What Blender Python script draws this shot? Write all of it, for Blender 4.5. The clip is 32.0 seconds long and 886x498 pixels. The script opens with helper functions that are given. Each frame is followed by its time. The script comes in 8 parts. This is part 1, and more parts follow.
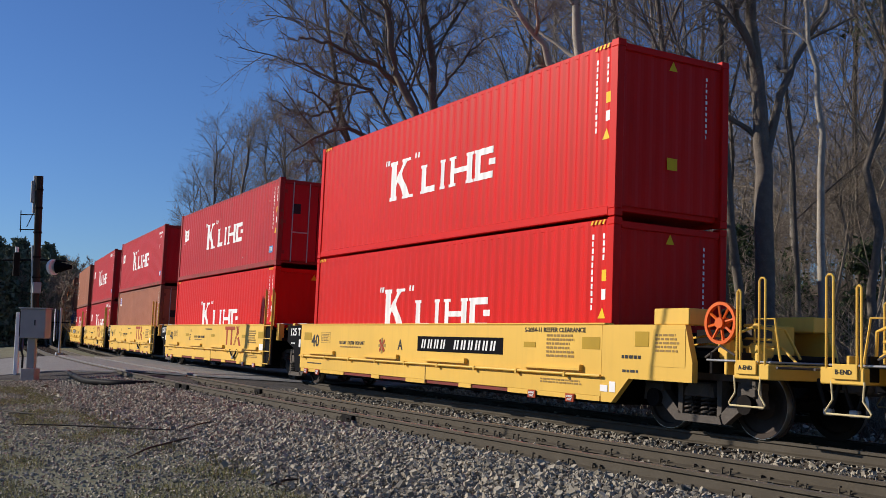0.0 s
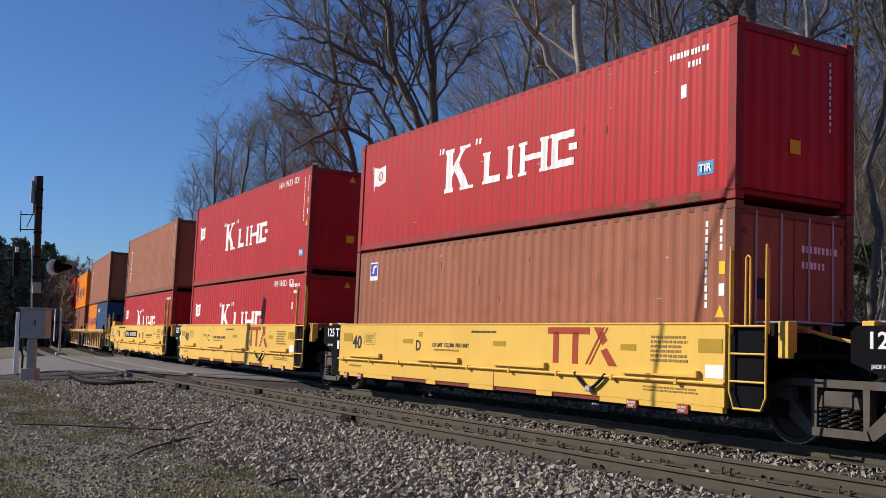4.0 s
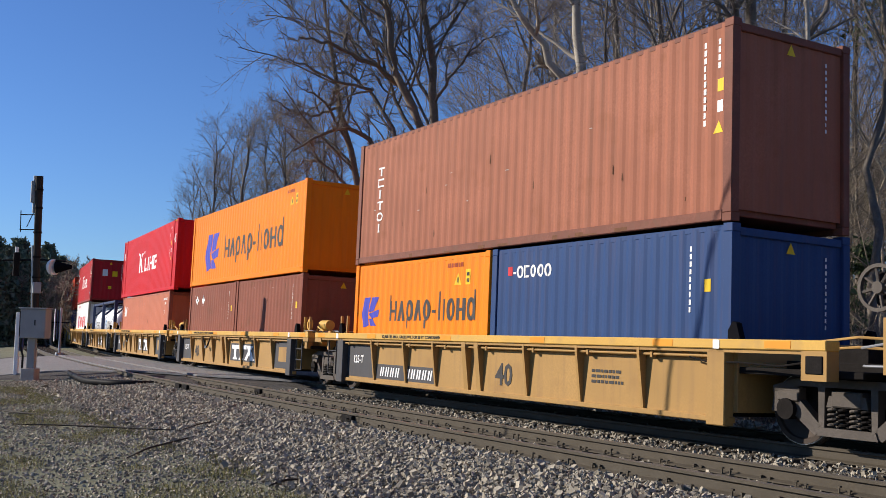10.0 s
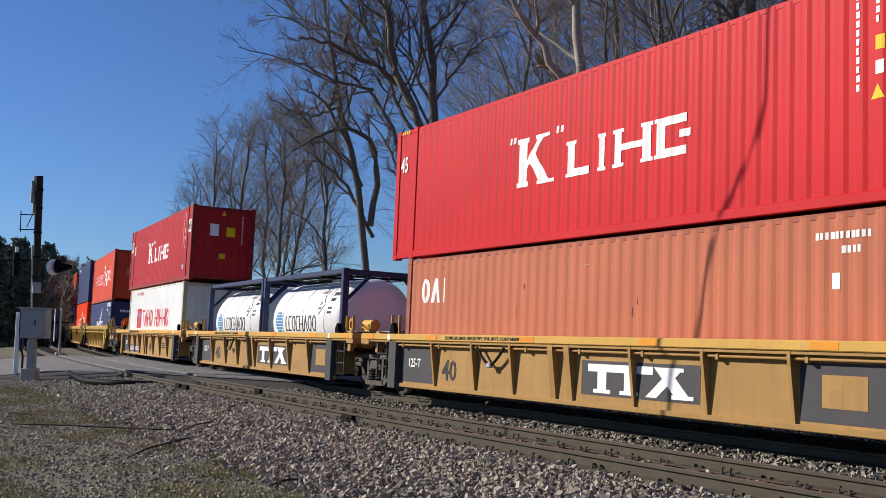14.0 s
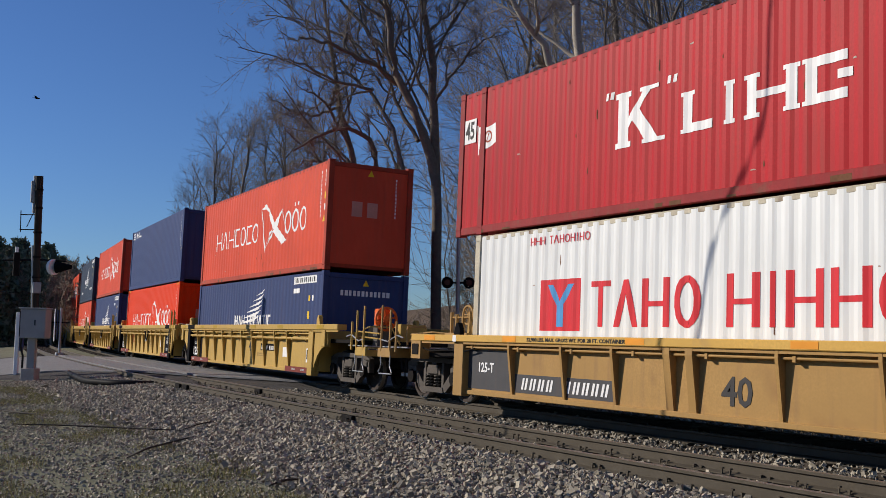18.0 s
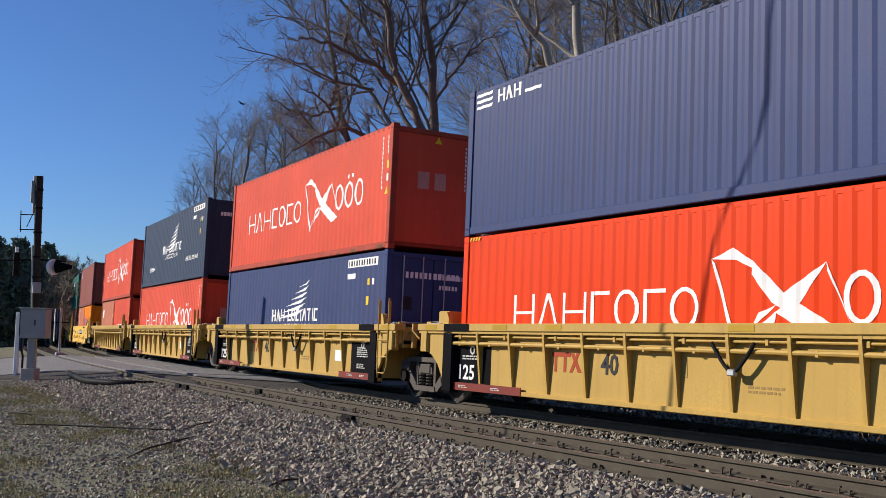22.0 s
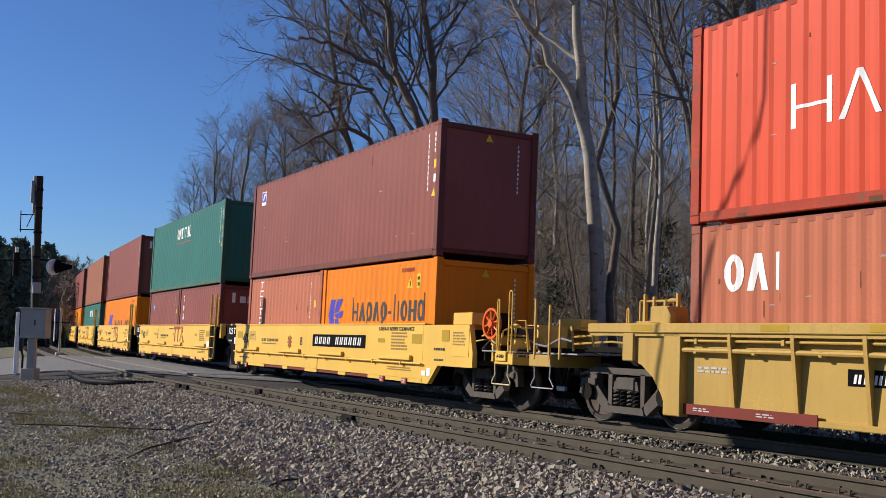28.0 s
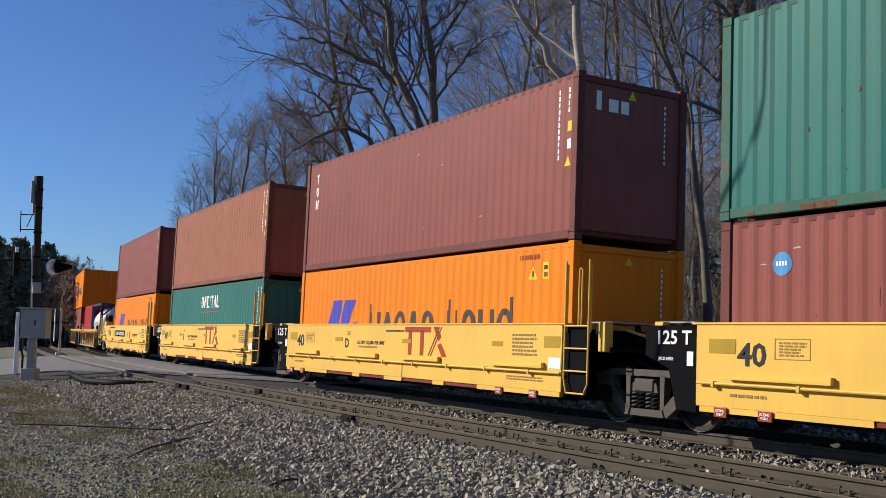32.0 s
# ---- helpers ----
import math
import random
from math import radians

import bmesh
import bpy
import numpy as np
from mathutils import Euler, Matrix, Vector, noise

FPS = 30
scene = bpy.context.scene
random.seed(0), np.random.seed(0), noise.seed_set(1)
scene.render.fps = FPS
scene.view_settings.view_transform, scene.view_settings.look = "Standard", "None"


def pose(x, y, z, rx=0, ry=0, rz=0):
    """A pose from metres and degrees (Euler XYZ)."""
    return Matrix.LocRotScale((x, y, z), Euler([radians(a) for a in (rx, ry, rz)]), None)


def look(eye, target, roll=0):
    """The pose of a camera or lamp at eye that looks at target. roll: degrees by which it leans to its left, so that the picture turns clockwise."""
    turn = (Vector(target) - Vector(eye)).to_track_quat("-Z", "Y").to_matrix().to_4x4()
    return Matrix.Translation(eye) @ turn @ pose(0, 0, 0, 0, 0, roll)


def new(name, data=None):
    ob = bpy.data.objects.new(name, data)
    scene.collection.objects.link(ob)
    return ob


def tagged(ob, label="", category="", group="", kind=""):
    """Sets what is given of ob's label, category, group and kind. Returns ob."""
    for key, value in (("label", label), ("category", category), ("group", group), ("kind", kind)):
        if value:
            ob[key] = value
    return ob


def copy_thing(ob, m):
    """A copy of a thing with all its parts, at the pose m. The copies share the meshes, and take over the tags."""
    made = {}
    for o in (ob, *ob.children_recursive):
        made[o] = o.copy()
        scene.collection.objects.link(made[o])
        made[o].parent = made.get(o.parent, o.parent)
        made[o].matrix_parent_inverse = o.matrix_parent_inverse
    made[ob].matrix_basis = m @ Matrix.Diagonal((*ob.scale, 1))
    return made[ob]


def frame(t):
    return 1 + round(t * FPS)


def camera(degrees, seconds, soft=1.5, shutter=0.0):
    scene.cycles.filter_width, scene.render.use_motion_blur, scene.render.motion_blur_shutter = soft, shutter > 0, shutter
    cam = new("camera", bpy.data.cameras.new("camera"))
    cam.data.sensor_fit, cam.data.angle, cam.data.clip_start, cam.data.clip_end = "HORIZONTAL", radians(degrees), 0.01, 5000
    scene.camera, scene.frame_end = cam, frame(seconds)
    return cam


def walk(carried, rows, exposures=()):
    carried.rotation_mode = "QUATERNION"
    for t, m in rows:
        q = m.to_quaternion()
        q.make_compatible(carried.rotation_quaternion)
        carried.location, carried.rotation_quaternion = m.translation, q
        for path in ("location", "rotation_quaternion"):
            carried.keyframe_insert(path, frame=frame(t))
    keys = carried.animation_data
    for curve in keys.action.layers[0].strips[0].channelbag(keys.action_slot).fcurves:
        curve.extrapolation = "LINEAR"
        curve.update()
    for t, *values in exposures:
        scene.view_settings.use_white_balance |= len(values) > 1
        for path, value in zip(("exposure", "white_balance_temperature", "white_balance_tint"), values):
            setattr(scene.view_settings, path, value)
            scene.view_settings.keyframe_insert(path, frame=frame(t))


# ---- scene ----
cam = camera(46.85, 32.0, soft=0.85)
EYE = Vector((0.0, 0.0, 1.35))


def camera_pose():
    yaw, tilt = radians(58.119), radians(4.8416)
    ahead = Vector((-math.sin(yaw) * math.cos(tilt), math.cos(yaw) * math.cos(tilt), math.sin(tilt)))
    return look(EYE, EYE + ahead * 10, 1.0)


walk(cam, [(0.0, camera_pose()), (32.0, camera_pose())], [(0.0, 0.02, 6650.0, 13.0), (1.0, -0.05, 6650.0, 13.0), (2.0, 0.0, 6650.0, 13.0), (6.0, 0.07, 6650.0, 13.0), (8.0, 0.12, 6650.0, 13.0), (9.0, 0.25, 6650.0, 13.0), (10.0, 0.36, 6650.0, 13.0), (11.0, 0.26, 6650.0, 13.0), (13.0, 0.21, 6650.0, 13.0), (14.5, 0.14, 6650.0, 13.0), (17.0, -0.07, 6650.0, 13.0), (18.0, -0.12, 6650.0, 13.0), (19.0, 0.18, 6650.0, 13.0), (20.0, 0.18, 6650.0, 13.0), (21.0, 0.27, 6650.0, 13.0), (22.0, 0.21, 6650.0, 13.0), (28.0, 0.18, 6650.0, 13.0), (30.0, 0.14, 6650.0, 13.0), (32.0, 0.16, 6650.0, 13.0)])

# ---- daylight ----
SUN_EL, SUN_DIR = radians(26), Vector((0.733, 0.681, 0)).normalized()   # the way the light travels, level
world = bpy.data.worlds.new("world")
scene.world = world
world.use_nodes = True
wn = world.node_tree
sky = wn.nodes.new("ShaderNodeTexSky")
sky.sky_type, sky.sun_disc = "NISHITA", False
sky.sun_elevation = SUN_EL
sky.sun_rotation = math.atan2(-SUN_DIR.x, -SUN_DIR.y)
sky.air_density, sky.dust_density, sky.ozone_density, sky.altitude = 1.0, 0.0, 2.0, 0
deep = wn.nodes.new("ShaderNodeHueSaturation")
deep.inputs["Saturation"].default_value = 1.0
clear = wn.nodes.new("ShaderNodeMix")
clear.data_type, clear.blend_type = "RGBA", "MULTIPLY"
clear.inputs[0].default_value = 1.0
clear.inputs[7].default_value = (0.69, 1.08, 1.75, 1)     # the deep blue of dry winter air
wn.links.new(sky.outputs[0], deep.inputs["Color"])
wn.links.new(deep.outputs[0], clear.inputs[6])
wn.links.new(clear.outputs[2], wn.nodes["Background"].inputs[0])
wn.nodes["Background"].inputs[1].default_value = 0.052
sun = new("sun", bpy.data.lights.new("sun", "SUN"))
sun.data.energy, sun.data.angle, sun.data.color = 5.0, radians(0.3), (1.0, 0.93, 0.82)
sun.matrix_world = look((0, 0, 60), Vector((0, 0, 60)) + SUN_DIR * math.cos(SUN_EL) - Vector((0, 0, math.sin(SUN_EL))))

# ---- materials ----


def mat(name, color, rough=0.5, metal=0.0, var=0.12, scale=2.5, bump=0.0, bump_scale=60.0, stain=None, streak=0.0, per=0.0, island=0.0, grain=30.0):
    """A painted or bare surface: base colour, broad and fine variation, stains or running streaks of another colour."""
    m = bpy.data.materials.new(name)
    m.use_nodes = True
    nt = m.node_tree
    N, Lk = nt.nodes, nt.links
    bsdf = N["Principled BSDF"]
    bsdf.inputs["Roughness"].default_value, bsdf.inputs["Metallic"].default_value = rough, metal
    bsdf.inputs["Specular IOR Level"].default_value = 0.22
    tc = N.new("ShaderNodeTexCoord")
    info = N.new("ShaderNodeObjectInfo")
    off = N.new("ShaderNodeVectorMath")
    off.operation = "MULTIPLY_ADD"
    off.inputs[1].default_value = (1, 1, 1)
    rnd = N.new("ShaderNodeVectorMath")
    rnd.operation = "SCALE"
    rnd.inputs[0].default_value = (37, 19, 23)
    Lk.new(info.outputs["Random"], rnd.inputs["Scale"])
    Lk.new(tc.outputs["Object"], off.inputs[0])
    Lk.new(rnd.outputs[0], off.inputs[2])

    def noise_of(sc, vec=None, detail=4.0):
        n = N.new("ShaderNodeTexNoise")
        n.inputs["Scale"].default_value, n.inputs["Detail"].default_value = sc, detail
        Lk.new(vec or off.outputs[0], n.inputs["Vector"])
        return n.outputs["Fac"]

    def mix(fac, a, b, kind="MIX"):
        x = N.new("ShaderNodeMix")
        x.data_type, x.blend_type = "RGBA", kind
        for sock, val in ((x.inputs[0], fac), (x.inputs[6], a), (x.inputs[7], b)):
            if isinstance(val, (int, float)):
                sock.default_value = val
            elif isinstance(val, tuple):
                sock.default_value = (*val[:3], 1)
            else:
                Lk.new(val, sock)
        return x.outputs[2]

    def ramp(src, lo, hi):
        r = N.new("ShaderNodeMapRange")
        r.inputs[1].default_value, r.inputs[2].default_value = lo, hi
        Lk.new(src, r.inputs[0])
        return r.outputs[0]

    dark = tuple(c * (1 - var) for c in color)
    light = tuple(min(1, c * (1 + var) + 0.01 * var) for c in color)
    col = mix(ramp(noise_of(scale), 0.3, 0.7), dark, light)
    col = mix(ramp(noise_of(grain, detail=2), 0.25, 0.75), col, tuple(c * (1 - 0.6 * var) for c in color)) if var > 0.1 else col
    if stain:
        col = mix(ramp(noise_of(scale * 1.7, detail=8), 0.58, 0.78), col, stain)
    if streak:
        sv = N.new("ShaderNodeVectorMath")
        sv.operation = "MULTIPLY"
        sv.inputs[1].default_value = (9, 9, 0.55)
        Lk.new(off.outputs[0], sv.inputs[0])
        st = ramp(noise_of(1.0, sv.outputs[0], 6), 0.5, 0.85)
        mul = N.new("ShaderNodeMath")
        mul.operation = "MULTIPLY"
        mul.inputs[1].default_value = streak
        Lk.new(st, mul.inputs[0])
        col = mix(mul.outputs[0], col, (0.16, 0.09, 0.06))
    if per:
        hs = N.new("ShaderNodeHueSaturation")
        r = N.new("ShaderNodeMapRange")
        r.inputs[3].default_value, r.inputs[4].default_value = 1 - per, 1 + per
        Lk.new(info.outputs["Random"], r.inputs[0])
        Lk.new(r.outputs[0], hs.inputs["Value"])
        Lk.new(col, hs.inputs["Color"])
        col = hs.outputs[0]
    if island:
        geo = N.new("ShaderNodeNewGeometry")
        hs = N.new("ShaderNodeHueSaturation")
        r = N.new("ShaderNodeMapRange")
        r.inputs[3].default_value, r.inputs[4].default_value = 1 - island, 1 + island
        Lk.new(geo.outputs["Random Per Island"], r.inputs[0])
        Lk.new(r.outputs[0], hs.inputs["Value"])
        Lk.new(col, hs.inputs["Color"])
        col = hs.outputs[0]
    Lk.new(col, bsdf.inputs["Base Color"])
    if bump:
        b = N.new("ShaderNodeBump")
        b.inputs["Strength"].default_value, b.inputs["Distance"].default_value = bump, 0.02
        Lk.new(noise_of(bump_scale), b.inputs["Height"])
        Lk.new(b.outputs[0], bsdf.inputs["Normal"])
    return m


# container paints
RED = mat("red_paint", (0.62, 0.012, 0.008), 0.45, var=0.06, scale=0.5, streak=0.10)
KRED = mat("faded_red_paint", (0.46, 0.020, 0.026), 0.5, var=0.14, scale=0.6, streak=0.35)
BROWN = mat("brown_paint", (0.345, 0.130, 0.077), 0.65, var=0.16, scale=0.9, streak=0.4, stain=(0.27, 0.10, 0.05))
SALMON = mat("faded_red_brown_paint", (0.49, 0.145, 0.072), 0.65, var=0.14, scale=0.6, streak=0.25)
MAROON = mat("maroon_paint", (0.265, 0.082, 0.066), 0.55, var=0.14, scale=0.7, streak=0.25)
ORANGE = mat("orange_paint", (0.80, 0.22, 0.008), 0.5, var=0.06, scale=0.5, streak=0.15)
HRED = mat("orange_red_paint", (0.66, 0.077, 0.033), 0.5, var=0.10, scale=0.6, streak=0.2)
HRED_NEW = mat("fresh_orange_red_paint", (0.74, 0.050, 0.004), 0.45, var=0.05, scale=0.5, streak=0.08)
NAVY = mat("dark_blue_paint", (0.041, 0.062, 0.155), 0.5, var=0.12, scale=0.6, streak=0.2)
SLATE = mat("slate_blue_paint", (0.032, 0.052, 0.088), 0.5, var=0.12, scale=0.6, streak=0.2)
BLUE = mat("blue_paint", (0.027, 0.064, 0.17), 0.5, var=0.12, scale=0.6, streak=0.2)
GREEN = mat("green_paint", (0.026, 0.165, 0.137), 0.5, var=0.14, scale=0.6, streak=0.3)
WHITE_C = mat("white_container_paint", (0.74, 0.76, 0.74), 0.5, var=0.07, scale=0.6, streak=0.25)
TANK_WHITE = mat("white_tank_cladding", (0.80, 0.81, 0.82), 0.35, var=0.04, scale=1.0)
FRAME_BLUE = mat("dark_blue_frame_paint", (0.030, 0.045, 0.11), 0.5, var=0.15)
DULL_BROWN = mat("dull_brown_paint", (0.245, 0.082, 0.052), 0.65, var=0.16, scale=0.9, streak=0.4, stain=(0.18, 0.07, 0.04))
CRIMSON = mat("crimson_paint", (0.56, 0.014, 0.020), 0.5, var=0.08, scale=0.5, streak=0.12)
# grimy, rust-flecked frames of the older boxes
FRAMES = {}
for paint, tone in ((KRED, (0.30, 0.024, 0.026)), (BROWN, (0.20, 0.072, 0.046)), (SALMON, (0.36, 0.11, 0.07)), (MAROON, (0.155, 0.042, 0.036)), (HRED, (0.42, 0.05, 0.022)), (GREEN, (0.035, 0.13, 0.095)), (WHITE_C, (0.55, 0.50, 0.38))):
    FRAMES[paint.name] = mat(paint.name + "_frame", tone, 0.7, var=0.25, scale=2.2, stain=(0.15, 0.075, 0.045), streak=0.4)
# marks
MARK_W = mat("white_mark", (0.82, 0.82, 0.80), 0.6, var=0.05, scale=3)
MARK_K = mat("black_mark", (0.020, 0.020, 0.022), 0.6, var=0.1)
MARK_GREY = mat("dark_grey_mark", (0.045, 0.043, 0.042), 0.6, var=0.1)
MARK_R = mat("red_mark", (0.62, 0.02, 0.03), 0.55, var=0.06)
MARK_B = mat("blue_mark", (0.045, 0.05, 0.42), 0.55, var=0.06)
MARK_SKY = mat("light_blue_mark", (0.06, 0.27, 0.55), 0.55, var=0.06)
MARK_Y = mat("yellow_mark", (0.78, 0.50, 0.01), 0.55, var=0.08)
MARK_GOLD = mat("ochre_reflector", (0.42, 0.26, 0.012), 0.5, var=0.08)
MARK_RUST = mat("rust_red_mark", (0.36, 0.045, 0.010), 0.6, var=0.12)
MARK_OX = mat("ox_red_band", (0.20, 0.030, 0.018), 0.6, var=0.15, stain=(0.12, 0.05, 0.03))
MARK_DIM = mat("dirty_white_stencil", (0.50, 0.50, 0.47), 0.65, var=0.12)
MARK_BROWN = mat("faded_brown_mark", (0.30, 0.19, 0.06), 0.7, var=0.1)
FADED = mat("faded_pink_patch", (0.62, 0.26, 0.20), 0.65, var=0.15)
SCRAPE = mat("pale_scraped_paint", (0.46, 0.36, 0.30), 0.7, var=0.25, scale=6)
RUST = mat("brown_rust", (0.17, 0.075, 0.038), 0.85, var=0.35, scale=8)
# cars and running gear
YELLOW = mat("bright_yellow_car_paint", (0.76, 0.47, 0.08), 0.5, var=0.07, scale=0.8, streak=0.10)
TAN = mat("dirty_yellow_car_paint", (0.40, 0.235, 0.075), 0.65, var=0.16, scale=0.9, streak=0.35, stain=(0.30, 0.17, 0.06))
OCHRE = mat("weathered_yellow_car_paint", (0.50, 0.32, 0.075), 0.6, var=0.13, scale=0.9, streak=0.25)
RAIL_Y = mat("yellow_top_rail_paint", (0.62, 0.37, 0.08), 0.6, var=0.14, scale=1.2, stain=(0.42, 0.26, 0.09))
STEP_Y = mat("scuffed_pale_yellow_step_paint", (0.66, 0.55, 0.30), 0.5, var=0.15, scale=3)
PATCH_O = mat("orange_reflective_patch", (0.75, 0.29, 0.02), 0.5, var=0.1)
BLACK = mat("black_car_paint", (0.006, 0.006, 0.008), 0.8, var=0.15)
GREY_P = mat("dark_grey_car_paint", (0.065, 0.065, 0.068), 0.6, var=0.15, streak=0.2)
DIRTY = mat("dirty_cast_steel", (0.10, 0.086, 0.073), 0.7, 0.2, var=0.25, scale=5, bump=0.3)
DARK_STEEL = mat("dark_grimy_steel", (0.018, 0.016, 0.015), 0.75, 0.2, var=0.25, scale=5, bump=0.3)
WHEEL_M = mat("rusty_wheel_steel", (0.055, 0.042, 0.034), 0.6, 0.4, var=0.25, scale=6)
TREAD = mat("worn_bright_steel", (0.45, 0.43, 0.40), 0.35, 0.9, var=0.1)
GALV = mat("galvanised_steel", (0.42, 0.43, 0.44), 0.45, 0.6, var=0.12)
HOSE = mat("black_rubber_hose", (0.018, 0.018, 0.018), 0.6, var=0.1)
BRAKE_O = mat("orange_brake_wheel_paint", (0.72, 0.12, 0.012), 0.5, var=0.1)
for m in (NAVY, SLATE, GREEN, BLUE, MAROON, RED, KRED, CRIMSON, DULL_BROWN, HRED, HRED_NEW, ORANGE, BROWN):
    m.node_tree.nodes["Principled BSDF"].inputs["Specular IOR Level"].default_value = 0.10
for m in (BLACK, DARK_STEEL, HOSE):
    m.node_tree.nodes["Principled BSDF"].inputs["Specular IOR Level"].default_value = 0.04
# place
RAIL_M = mat("dusty_rusty_rail_steel", (0.085, 0.072, 0.053), 0.65, 0.3, var=0.18, scale=4, bump=0.2)
RAIL_TOP = mat("dull_worn_rail_head", (0.20, 0.175, 0.145), 0.55, 0.6, var=0.12)
TIE = mat("weathered_timber_tie", (0.065, 0.052, 0.040), 0.85, var=0.3, scale=3, bump=0.6, per=0.25)
STONE = mat("grey_ballast_stone", (0.325, 0.290, 0.222), 0.85, var=0.2, scale=9, island=0.55, bump=0.3)
ASPHALT = mat("worn_grey_asphalt", (0.21, 0.208, 0.205), 0.9, var=0.12, scale=1.5, bump=0.5, bump_scale=150)
APRON = mat("dark_apron_surface", (0.065, 0.06, 0.055), 0.95, var=0.25, scale=2.0, bump=0.8, bump_scale=90)
DIRT = mat("gravelly_dirt", (0.170, 0.170, 0.108), 0.95, var=0.30, scale=1.1, bump=1.0, bump_scale=40, stain=(0.12, 0.115, 0.055), grain=60)
# fines under the ballast, darkened to hold the shade in the gaps between stones
FINES_SHADE = mat("ballast_fines_with_gap_shade", (0.080, 0.070, 0.055), 0.95, var=0.35, scale=3, bump=1.0, bump_scale=45)
PACKED = mat("oily_packed_dirt", (0.098, 0.085, 0.063), 0.95, var=0.3, scale=2.2, bump=1.0, bump_scale=55, stain=(0.08, 0.07, 0.055), grain=70)
# creosoted pole timber, and the dark tone of the tubes that imitate ground shadows
POLE_AND_SHADOW = mat("dark_pole_and_shadow_line", (0.035, 0.028, 0.022), 0.8, var=0.3, scale=6)
LITTER = mat("leaf_litter", (0.14, 0.095, 0.058), 0.95, var=0.35, scale=2, bump=1.0, bump_scale=25)
BARK = mat("grey_brown_bark", (0.175, 0.15, 0.125), 0.9, var=0.3, scale=6, bump=0.8, bump_scale=30)
BARK_PALE = mat("pale_grey_bark", (0.40, 0.36, 0.30), 0.85, var=0.25, scale=4, bump=0.6, bump_scale=25, stain=(0.10, 0.08, 0.06))
TWIG = mat("brown_twig", (0.21, 0.182, 0.155), 0.9, var=0.2, scale=2)
WOODS = mat("far_grey_woods", (0.27, 0.222, 0.17), 0.9, var=0.3, scale=0.2, island=0.4)
EVERGREEN = mat("olive_evergreen_leaves", (0.075, 0.105, 0.045), 0.7, var=0.3, scale=1.0, island=0.5)
PINE = mat("dark_pine_needles", (0.175, 0.21, 0.135), 0.8, var=0.3, scale=1.0, island=0.5)
GRASS = mat("dry_grass", (0.24, 0.225, 0.095), 0.9, var=0.25, island=0.45)
BOX_GREY = mat("grey_enamel_box", (0.30, 0.31, 0.31), 0.45, var=0.1, scale=2)
CONCRETE = mat("concrete", (0.38, 0.36, 0.33), 0.9, var=0.15, scale=4, bump=0.3)
LENS = mat("dark_lens", (0.05, 0.02, 0.02), 0.2, var=0.05)

# ---- mesh tools ----


